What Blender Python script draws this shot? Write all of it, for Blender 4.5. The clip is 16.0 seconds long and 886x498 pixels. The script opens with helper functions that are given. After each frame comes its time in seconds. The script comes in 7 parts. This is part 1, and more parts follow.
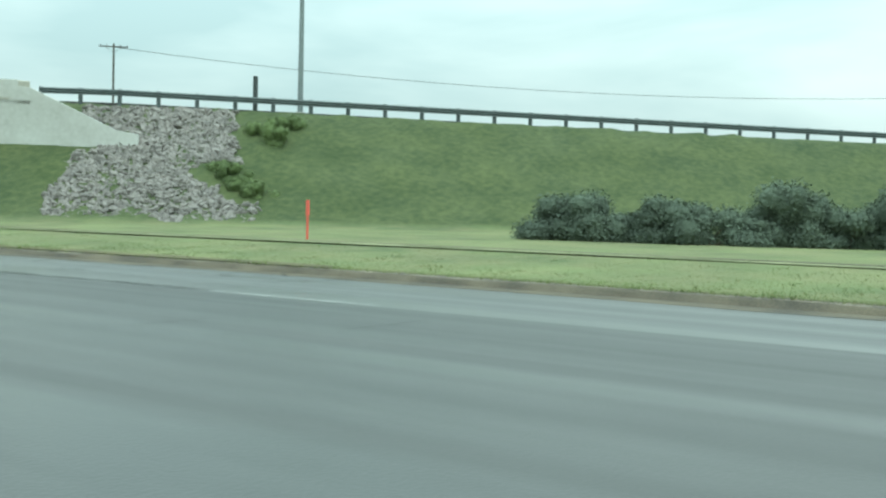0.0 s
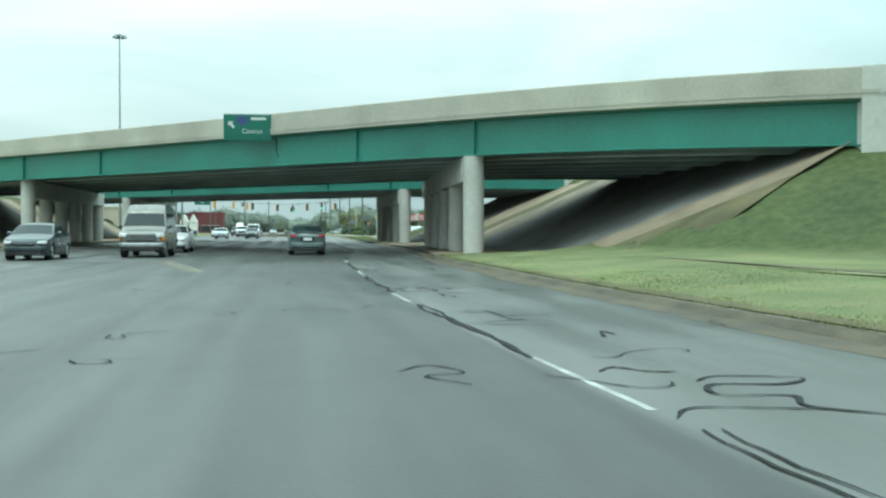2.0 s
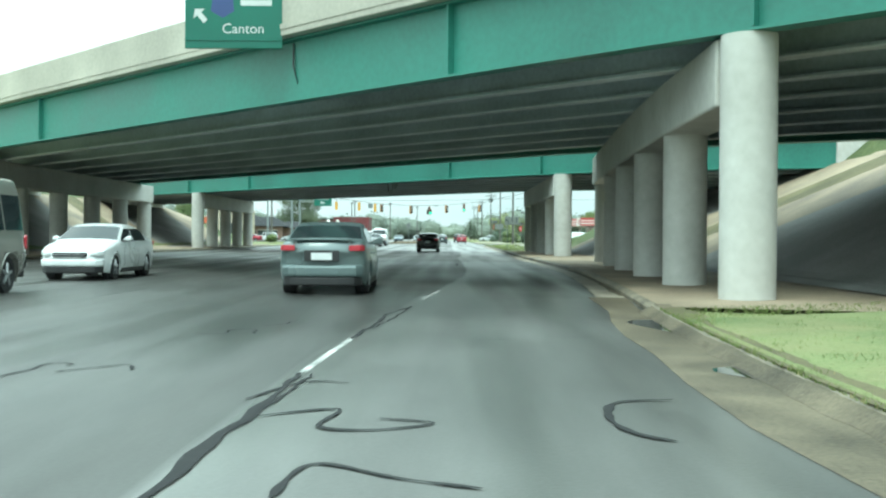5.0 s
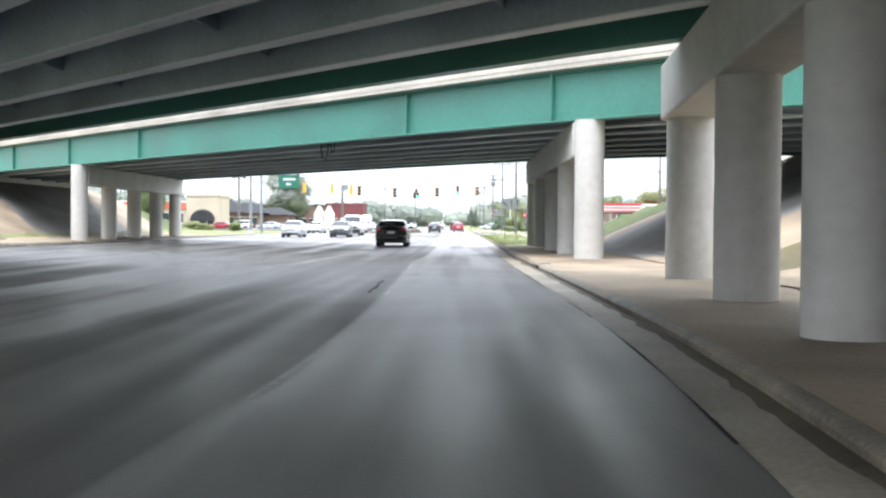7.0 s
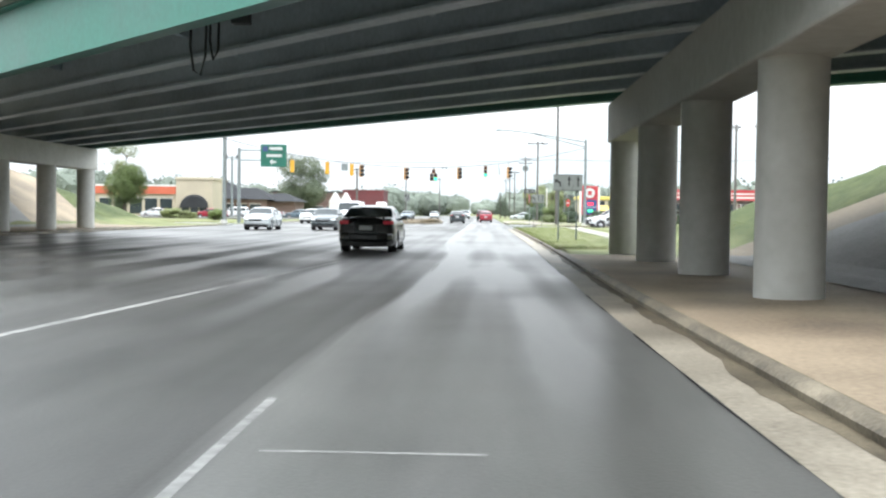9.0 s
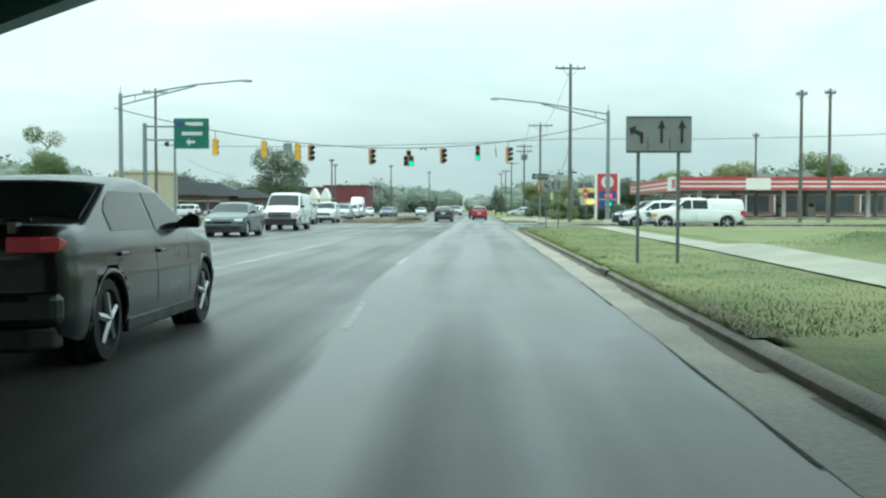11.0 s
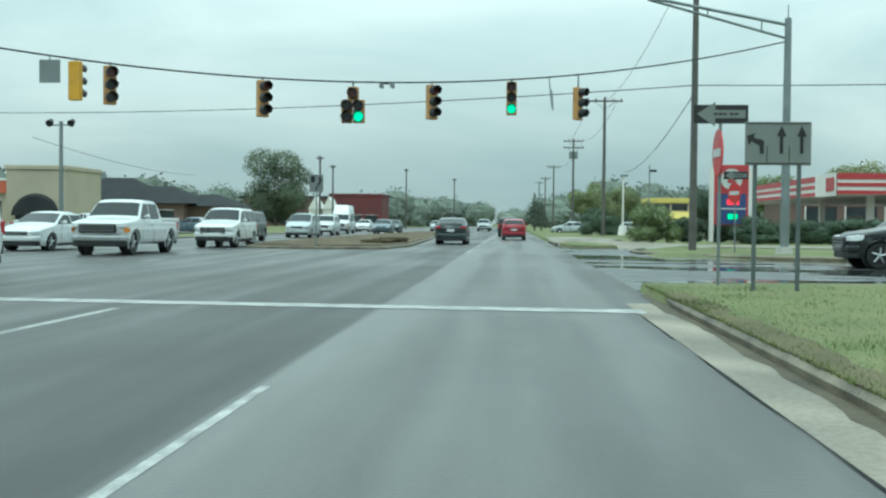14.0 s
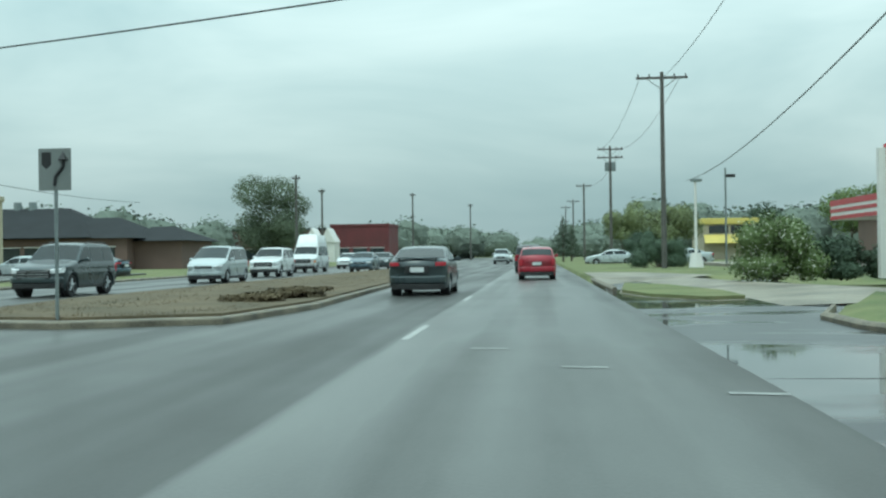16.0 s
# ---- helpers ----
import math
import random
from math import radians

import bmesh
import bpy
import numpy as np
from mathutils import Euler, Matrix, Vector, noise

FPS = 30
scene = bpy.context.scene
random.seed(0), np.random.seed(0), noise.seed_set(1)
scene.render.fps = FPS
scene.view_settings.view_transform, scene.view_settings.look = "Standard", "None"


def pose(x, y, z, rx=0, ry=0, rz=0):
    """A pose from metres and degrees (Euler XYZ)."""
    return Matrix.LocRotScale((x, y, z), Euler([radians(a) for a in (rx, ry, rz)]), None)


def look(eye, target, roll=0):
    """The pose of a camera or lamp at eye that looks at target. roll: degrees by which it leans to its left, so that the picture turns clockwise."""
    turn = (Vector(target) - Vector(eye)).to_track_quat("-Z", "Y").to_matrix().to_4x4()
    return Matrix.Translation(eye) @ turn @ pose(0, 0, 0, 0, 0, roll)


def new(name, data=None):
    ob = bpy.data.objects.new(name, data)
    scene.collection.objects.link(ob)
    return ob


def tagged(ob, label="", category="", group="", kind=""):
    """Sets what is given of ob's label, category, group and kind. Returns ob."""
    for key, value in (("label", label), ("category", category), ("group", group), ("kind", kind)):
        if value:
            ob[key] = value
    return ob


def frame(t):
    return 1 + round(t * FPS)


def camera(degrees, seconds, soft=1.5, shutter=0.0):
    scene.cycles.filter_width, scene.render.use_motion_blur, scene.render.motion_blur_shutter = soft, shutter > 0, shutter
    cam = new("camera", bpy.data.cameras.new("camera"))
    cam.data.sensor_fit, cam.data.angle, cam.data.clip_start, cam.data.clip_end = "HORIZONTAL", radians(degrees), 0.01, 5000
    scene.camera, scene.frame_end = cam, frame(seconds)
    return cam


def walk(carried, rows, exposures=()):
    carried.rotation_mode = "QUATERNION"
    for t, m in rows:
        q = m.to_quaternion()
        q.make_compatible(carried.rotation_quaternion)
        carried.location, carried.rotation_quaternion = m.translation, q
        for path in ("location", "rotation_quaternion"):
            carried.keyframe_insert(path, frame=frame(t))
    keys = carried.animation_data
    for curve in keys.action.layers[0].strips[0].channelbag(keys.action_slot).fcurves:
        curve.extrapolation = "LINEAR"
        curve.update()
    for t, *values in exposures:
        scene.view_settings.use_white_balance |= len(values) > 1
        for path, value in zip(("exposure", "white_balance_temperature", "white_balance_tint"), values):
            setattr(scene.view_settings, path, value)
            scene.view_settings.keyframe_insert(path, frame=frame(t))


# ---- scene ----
cam = camera(45.8, 16.0, soft=2.3)
PATH = [  # seconds, x, y, z, yaw, pitch, roll
    (0, -12.46, 9.18, 1.16, -53.06, -1.98, -1.31),
    (0.5, -9.98, 11.57, 1.24, -42.04, -1.03, 0.48),
    (1, -7.96, 14.44, 1.20, -28.45, -2.17, 1.30),
    (1.5, -6.43, 17.76, 1.20, -16.44, -1.22, 0.66),
    (2, -5.40, 21.61, 1.20, -8.31, -1.03, -0.07),
    (2.5, -4.67, 25.74, 1.20, -3.49, -1.95, -0.42),
    (3, -3.99, 30.34, 1.20, -0.28, -3.03, -1.87),
    (3.5, -3.34, 35.42, 1.20, 0.97, -3.84, -1.63),
    (4, -2.72, 40.39, 1.19, 1.60, -2.74, -1.08),
    (4.5, -2.32, 45.78, 1.21, 0.90, -1.57, -0.79),
    (5, -2.06, 51.57, 1.17, 0.35, -0.68, -0.35),
    (7.5, -0.03, 80.87, 1.24, 1.04, -1.67, -0.37),
    (8, -0.04, 87.25, 1.24, 1.56, -2.04, -0.40),
    (8.5, -0.12, 93.45, 1.21, 1.83, -2.38, -0.32),
    (9, -0.12, 99.58, 1.26, 2.22, -1.99, -0.71),
    (11.5, 0.04, 130.94, 1.17, 1.87, -2.20, -0.01),
    (12, 0.02, 137.81, 1.19, 2.20, -1.88, -0.39),
    (12.5, -0.00, 145.39, 1.20, 2.56, -1.65, -0.37),
    (13, -0.03, 153.05, 1.19, 2.91, -1.55, -0.31),
    (13.5, -0.02, 160.49, 1.19, 3.52, -1.36, -0.58),
    (14, 0.06, 166.96, 1.17, 3.76, -1.43, -0.55),
    (14.5, 0.05, 172.47, 1.16, 4.23, -1.11, -0.05),
    (15, 0.20, 179.47, 1.15, 4.69, -0.87, -0.20),
    (15.5, 0.19, 186.63, 1.18, 4.72, -0.77, 0.01),
    (16, 0.22, 193.44, 1.20, 5.13, 0.30, 0.77),
]
EXPOSURES = [  # seconds, stops, kelvin, tint
    (0.0, 0.15, 5950, -9), (2.0, 0.15, 5900, -10), (3.0, 0.33, 5920, -10), (3.6, 0.52, 5950, -9), (4.2, 0.72, 5970, -9), (5.0, 0.84, 6000, -9), (7.3, 1.5, 6350, 25),
    (8.2, 1.1, 6350, 25), (9.0, 1.1, 6500, 18), (9.7, 0.65, 6300, 4), (11.4, 0.2, 5930, -9), (12.2, -0.06, 5820, -10), (13.0, -0.22, 5800, -10), (14.0, -0.18, 5800, -10), (15.0, -0.14, 5800, -10), (16.0, -0.3, 5800, -10),
]
walk(cam, [(t, pose(x, y, z, 90 + pitch, roll, yaw)) for t, x, y, z, yaw, pitch, roll in PATH], EXPOSURES)

# ---- overcast daylight ----
world = bpy.data.worlds.new("overcast_sky")
scene.world = world
world.use_nodes = True
wn, wl = world.node_tree.nodes, world.node_tree.links
wn.clear()


def wnode(kind, **values):
    n = wn.new(kind)
    for key, value in values.items():
        n.inputs[key].default_value = value
    return n


sky = wn.new("ShaderNodeTexSky")
sky.sky_type, sky.sun_disc = "NISHITA", False
sky.sun_elevation, sky.sun_rotation, sky.air_density, sky.dust_density = radians(55), radians(200), 2.0, 4.0
coord = wn.new("ShaderNodeTexCoord")
stretch = wn.new("ShaderNodeMapping")
stretch.inputs["Scale"].default_value = (1.0, 1.0, 3.5)
cloud = wnode("ShaderNodeTexNoise", Scale=2.2, Detail=5.0, Roughness=0.5, Distortion=0.4)
ramp = wn.new("ShaderNodeValToRGB")
ramp.color_ramp.elements[0].position, ramp.color_ramp.elements[0].color = 0.32, (0.48, 0.585, 0.605, 1)
ramp.color_ramp.elements[1].position, ramp.color_ramp.elements[1].color = 0.68, (0.80, 0.86, 0.855, 1)
split = wn.new("ShaderNodeSeparateXYZ")
lift = wn.new("ShaderNodeMapRange")  # an overcast sky is about three times brighter overhead
lift.inputs["From Min"].default_value, lift.inputs["From Max"].default_value = 0.0, 1.0
lift.inputs["To Min"].default_value, lift.inputs["To Max"].default_value = 0.9, 3.5
scaled = wn.new("ShaderNodeVectorMath")
scaled.operation = "SCALE"
dim = wn.new("ShaderNodeVectorMath")
dim.operation, dim.inputs["Scale"].default_value = "SCALE", 0.1
mix = wn.new("ShaderNodeMix")
mix.data_type, mix.inputs["Factor"].default_value = "RGBA", 0.9
back = wnode("ShaderNodeBackground", Strength=1.0)
out = wn.new("ShaderNodeOutputWorld")
wl.new(coord.outputs["Generated"], stretch.inputs["Vector"])
wl.new(stretch.outputs["Vector"], cloud.inputs["Vector"])
wl.new(cloud.outputs["Fac"], ramp.inputs["Fac"])
wl.new(coord.outputs["Generated"], split.inputs["Vector"])
wl.new(split.outputs["Z"], lift.inputs["Value"])
wl.new(ramp.outputs["Color"], scaled.inputs[0])
wl.new(lift.outputs["Result"], scaled.inputs["Scale"])
wl.new(sky.outputs["Color"], dim.inputs[0])
wl.new(dim.outputs["Vector"], mix.inputs["A"])
wl.new(scaled.outputs["Vector"], mix.inputs["B"])
wl.new(mix.outputs["Result"], back.inputs["Color"])
wl.new(back.outputs["Background"], out.inputs["Surface"])

sun = new("sun", bpy.data.lights.new("sun", "SUN"))
sun.data.energy, sun.data.angle, sun.data.color = 0.9, radians(25), (1.0, 0.97, 0.92)
sun.matrix_basis = look((0, 0, 100), (20, 40, 0))

# ---- helpers of this scene ----


class Geo:
    """Vertices and faces gathered piece by piece."""

    def __init__(self):
        self.v, self.f = [], []

    def add(self, verts, faces):
        n = len(self.v)
        self.v += [tuple(p) for p in verts]
        self.f += [tuple(i + n for i in face) for face in faces]
        return self

    def box(self, x0, x1, y0, y1, z0, z1):
        return self.prism([(x0, y0), (x1, y0), (x1, y1), (x0, y1)], z0, z1)

    def prism(self, ring, z0, z1):
        """An upright prism over a counter-clockwise ring; z0 and z1 may be lists."""
        n = len(ring)
        lo = z0 if isinstance(z0, (list, tuple)) else [z0] * n
        hi = z1 if isinstance(z1, (list, tuple)) else [z1] * n
        verts = [(p[0], p[1], h) for p, h in zip(ring, lo)] + [(p[0], p[1], h) for p, h in zip(ring, hi)]
        faces = [tuple(range(n))[::-1], tuple(range(n, 2 * n))]
        faces += [(i, (i + 1) % n, n + (i + 1) % n, n + i) for i in range(n)]
        return self.add(verts, faces)

    def cyl(self, p0, p1, r0, r1=None, seg=12, caps=True):
        p0, p1 = Vector(p0), Vector(p1)
        r1 = r0 if r1 is None else r1
        q = (p1 - p0).to_track_quat("Z", "Y")
        verts = []
        for p, r in ((p0, r0), (p1, r1)):
            verts += [p + q @ Vector((r * math.cos(a), r * math.sin(a), 0)) for a in [2 * math.pi * k / seg for k in range(seg)]]
        faces = [(i, (i + 1) % seg, seg + (i + 1) % seg, seg + i) for i in range(seg)]
        if caps:
            faces += [tuple(range(seg))[::-1], tuple(range(seg, 2 * seg))]
        return self.add(verts, faces)

    def tube(self, points, r, seg=6):
        for a, b in zip(points, points[1:]):
            self.cyl(a, b, r, r, seg)
        return self

    def pipe(self, points, r, seg=6):
        """One continuous round skin along a line of points."""
        pts = [Vector(p) for p in points]
        rings = []
        for k, p in enumerate(pts):
            d = (pts[min(len(pts) - 1, k + 1)] - pts[max(0, k - 1)]).normalized()
            a = d.cross(Vector((0.31, 0.2, 0.93))).normalized()
            b = d.cross(a)
            rings.append([p + r * (a * math.cos(t) + b * math.sin(t)) for t in [2 * math.pi * j / seg for j in range(seg)]])
        return self.loft(rings)

    def loft(self, rings, caps=True):
        n = len(rings[0])
        faces = []
        for k in range(len(rings) - 1):
            faces += [(k * n + i, k * n + (i + 1) % n, (k + 1) * n + (i + 1) % n, (k + 1) * n + i) for i in range(n)]
        if caps:
            faces += [tuple(range(n))[::-1], tuple(range((len(rings) - 1) * n, len(rings) * n))]
        return self.add([p for ring in rings for p in ring], faces)

    def slab(self, corners, thick, lift=0.0, inset=0.0):
        """A thin plate over four corners in space, raised along their normal."""
        c = [Vector(p) for p in corners]
        nrm = (c[1] - c[0]).cross(c[3] - c[0]).normalized()
        mid = sum(c, Vector()) / len(c)
        c = [p + (mid - p) * inset for p in c]
        lo = [p + nrm * lift for p in c]
        hi = [p + nrm * (lift + thick) for p in c]
        n = len(c)
        return self.add(lo + hi, [tuple(range(n))[::-1], tuple(range(n, 2 * n))] + [(i, (i + 1) % n, n + (i + 1) % n, n + i) for i in range(n)])

    def mesh(self, name, fix=True):
        me = bpy.data.meshes.new(name)
        me.from_pydata(self.v, [], self.f)
        if fix:
            bm = bmesh.new()
            bm.from_mesh(me)
            bmesh.ops.recalc_face_normals(bm, faces=bm.faces)
            bm.to_mesh(me)
            bm.free()
        me.update()
        return me


def smooth(me, angle=40):
    bm = bmesh.new()
    bm.from_mesh(me)
    for face in bm.faces:
        face.smooth = True
    for e in bm.edges:
        e.smooth = len(e.link_faces) == 2 and e.calc_face_angle(0) < radians(angle)
    bm.to_mesh(me)
    bm.free()


def part(name, geo, material, parent=None, label="", bevel=0.0, soft=False, at=(0, 0, 0), fix=True, kind=""):
    """One mesh object, under a thing or part if one is given; `at` is taken off its vertices (the thing's base)."""
    if at != (0, 0, 0):
        geo.v = [(p[0] - at[0], p[1] - at[1], p[2] - at[2]) for p in geo.v]
    me = geo.mesh(name, fix)
    if soft:
        smooth(me)
    me.materials.append(material)
    ob = new(name, me)
    ob.parent = parent
    if bevel:
        mod = ob.modifiers.new("bevel", "BEVEL")
        mod.width, mod.segments, mod.limit_method = bevel, 2, "ANGLE"
    return tagged(ob, label, kind=kind)


def thing(name, at, label, category, group="", turn=0.0, kind=""):
    ob = new(name)
    ob.matrix_basis = pose(at[0], at[1], at[2], 0, 0, turn)
    ob.empty_display_size = 0.2
    return tagged(ob, label, category, group, kind)


def single(name, geo, material, label, category, group="", bevel=0.0, soft=False, kind="", fix=True):
    ob = part(name, geo, material, None, label, bevel, soft, fix=fix)
    return tagged(ob, label, category, group, kind)


# ---- materials ----


def material(name, col, rough=0.6, var=0.2, scale=1.0, fine=14.0, bump=0.15, metal=0.0, coat=0.0, tint=None, rvar=0.1, per=0.0, emit=0.0, depth=0.02, spec=0.5):
    m = bpy.data.materials.new(name)
    m.use_nodes = True
    nt = m.node_tree
    n, l = nt.nodes, nt.links
    b = n["Principled BSDF"]
    b.inputs["Metallic"].default_value, b.inputs["Coat Weight"].default_value = metal, coat
    b.inputs["Specular IOR Level"].default_value = spec
    b.inputs["Coat Roughness"].default_value = 0.08
    tc = n.new("ShaderNodeTexCoord")
    big, small = n.new("ShaderNodeTexNoise"), n.new("ShaderNodeTexNoise")
    for t, s, d in ((big, scale, 4.0), (small, scale * fine, 3.0)):
        t.inputs["Scale"].default_value, t.inputs["Detail"].default_value = s, d
        l.new(tc.outputs["Object"], t.inputs["Vector"])
    both = n.new("ShaderNodeMath")
    both.operation = "MULTIPLY_ADD"
    both.inputs[1].default_value = 0.45
    l.new(small.outputs["Fac"], both.inputs[0])
    l.new(big.outputs["Fac"], both.inputs[2])
    level = both.outputs[0]
    if per:
        oi = n.new("ShaderNodeObjectInfo")
        add = n.new("ShaderNodeMath")
        add.operation, add.inputs[1].default_value = "MULTIPLY_ADD", per
        l.new(oi.outputs["Random"], add.inputs[0])
        l.new(level, add.inputs[2])
        level = add.outputs[0]
    cr = n.new("ShaderNodeValToRGB")
    tint = tint or col
    e = cr.color_ramp.elements
    e[0].position, e[0].color = 0.45, (*[max(0.0, c * (1 - var)) for c in tint], 1)
    e[1].position, e[1].color = 0.98 + per * 0.6, (*[min(1.0, c * (1 + var)) for c in col], 1)
    l.new(level, cr.inputs["Fac"])
    l.new(cr.outputs["Color"], b.inputs["Base Color"])
    mr = n.new("ShaderNodeMapRange")
    mr.inputs["From Min"].default_value, mr.inputs["From Max"].default_value = 0.3, 0.7
    mr.inputs["To Min"].default_value, mr.inputs["To Max"].default_value = max(0.02, rough - rvar), min(1.0, rough + rvar)
    l.new(big.outputs["Fac"], mr.inputs["Value"])
    l.new(mr.outputs["Result"], b.inputs["Roughness"])
    if bump:
        bp = n.new("ShaderNodeBump")
        bp.inputs["Strength"].default_value, bp.inputs["Distance"].default_value = bump, depth
        l.new(small.outputs["Fac"], bp.inputs["Height"])
        l.new(bp.outputs["Normal"], b.inputs["Normal"])
    if emit:
        b.inputs["Emission Color"].default_value, b.inputs["Emission Strength"].default_value = (*col, 1), emit
    return m


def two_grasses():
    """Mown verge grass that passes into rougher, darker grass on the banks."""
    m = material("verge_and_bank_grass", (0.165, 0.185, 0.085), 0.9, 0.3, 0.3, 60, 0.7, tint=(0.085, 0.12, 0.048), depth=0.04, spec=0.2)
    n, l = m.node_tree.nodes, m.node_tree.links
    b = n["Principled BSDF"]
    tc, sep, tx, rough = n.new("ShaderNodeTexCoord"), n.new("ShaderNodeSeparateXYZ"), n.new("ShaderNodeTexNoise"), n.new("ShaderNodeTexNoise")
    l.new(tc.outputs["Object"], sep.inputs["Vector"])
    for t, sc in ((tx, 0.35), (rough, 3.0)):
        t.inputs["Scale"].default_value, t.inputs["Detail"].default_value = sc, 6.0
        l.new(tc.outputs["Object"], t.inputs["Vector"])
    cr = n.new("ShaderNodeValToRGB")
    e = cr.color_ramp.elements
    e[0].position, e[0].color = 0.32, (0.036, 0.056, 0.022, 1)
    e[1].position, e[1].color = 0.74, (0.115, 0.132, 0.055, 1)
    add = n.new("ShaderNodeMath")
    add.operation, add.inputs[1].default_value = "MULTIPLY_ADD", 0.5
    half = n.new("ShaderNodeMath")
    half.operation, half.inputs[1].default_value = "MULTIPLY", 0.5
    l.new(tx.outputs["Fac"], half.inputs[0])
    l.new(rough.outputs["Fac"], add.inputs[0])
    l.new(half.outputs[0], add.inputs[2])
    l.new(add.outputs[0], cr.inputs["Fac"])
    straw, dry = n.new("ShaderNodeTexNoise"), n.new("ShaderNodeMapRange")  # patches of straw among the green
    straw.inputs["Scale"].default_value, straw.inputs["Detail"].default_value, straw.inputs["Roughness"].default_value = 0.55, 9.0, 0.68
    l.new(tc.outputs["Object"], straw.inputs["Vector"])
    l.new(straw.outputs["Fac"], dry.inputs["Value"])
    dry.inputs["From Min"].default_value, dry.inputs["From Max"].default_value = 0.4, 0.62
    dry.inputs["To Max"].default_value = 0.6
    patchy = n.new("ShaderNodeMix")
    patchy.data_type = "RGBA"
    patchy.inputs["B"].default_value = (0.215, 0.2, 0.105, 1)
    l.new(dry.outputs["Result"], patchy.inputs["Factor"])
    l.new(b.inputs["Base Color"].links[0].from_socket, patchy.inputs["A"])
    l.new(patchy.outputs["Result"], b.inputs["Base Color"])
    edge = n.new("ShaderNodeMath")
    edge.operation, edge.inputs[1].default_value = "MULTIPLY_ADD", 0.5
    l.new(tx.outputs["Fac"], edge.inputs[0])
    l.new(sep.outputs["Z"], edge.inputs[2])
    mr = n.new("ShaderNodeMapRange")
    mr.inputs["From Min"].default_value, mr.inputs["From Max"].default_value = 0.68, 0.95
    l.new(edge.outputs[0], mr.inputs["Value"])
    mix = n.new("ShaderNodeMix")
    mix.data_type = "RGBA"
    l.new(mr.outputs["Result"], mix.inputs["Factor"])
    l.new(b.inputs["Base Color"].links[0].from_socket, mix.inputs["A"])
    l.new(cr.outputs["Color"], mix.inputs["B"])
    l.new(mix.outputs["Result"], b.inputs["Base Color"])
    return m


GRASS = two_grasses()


def grass_blade():
    """Green blades with straw ones among them."""
    m = material("grass_blade", (0.145, 0.185, 0.065), 0.9, 0.3, 0.35, 20, 0.0, tint=(0.1, 0.14, 0.04), spec=0.05)
    n, l = m.node_tree.nodes, m.node_tree.links
    b = n["Principled BSDF"]
    geo_in, mr, mix = n.new("ShaderNodeNewGeometry"), n.new("ShaderNodeMapRange"), n.new("ShaderNodeMix")
    mr.inputs["From Min"].default_value, mr.inputs["From Max"].default_value = 0.7, 1.0
    l.new(geo_in.outputs["Random Per Island"], mr.inputs["Value"])
    mix.data_type = "RGBA"
    mix.inputs["B"].default_value = (0.27, 0.235, 0.13, 1)
    l.new(mr.outputs["Result"], mix.inputs["Factor"])
    l.new(b.inputs["Base Color"].links[0].from_socket, mix.inputs["A"])
    l.new(mix.outputs["Result"], b.inputs["Base Color"])
    return m


BLADE = grass_blade()


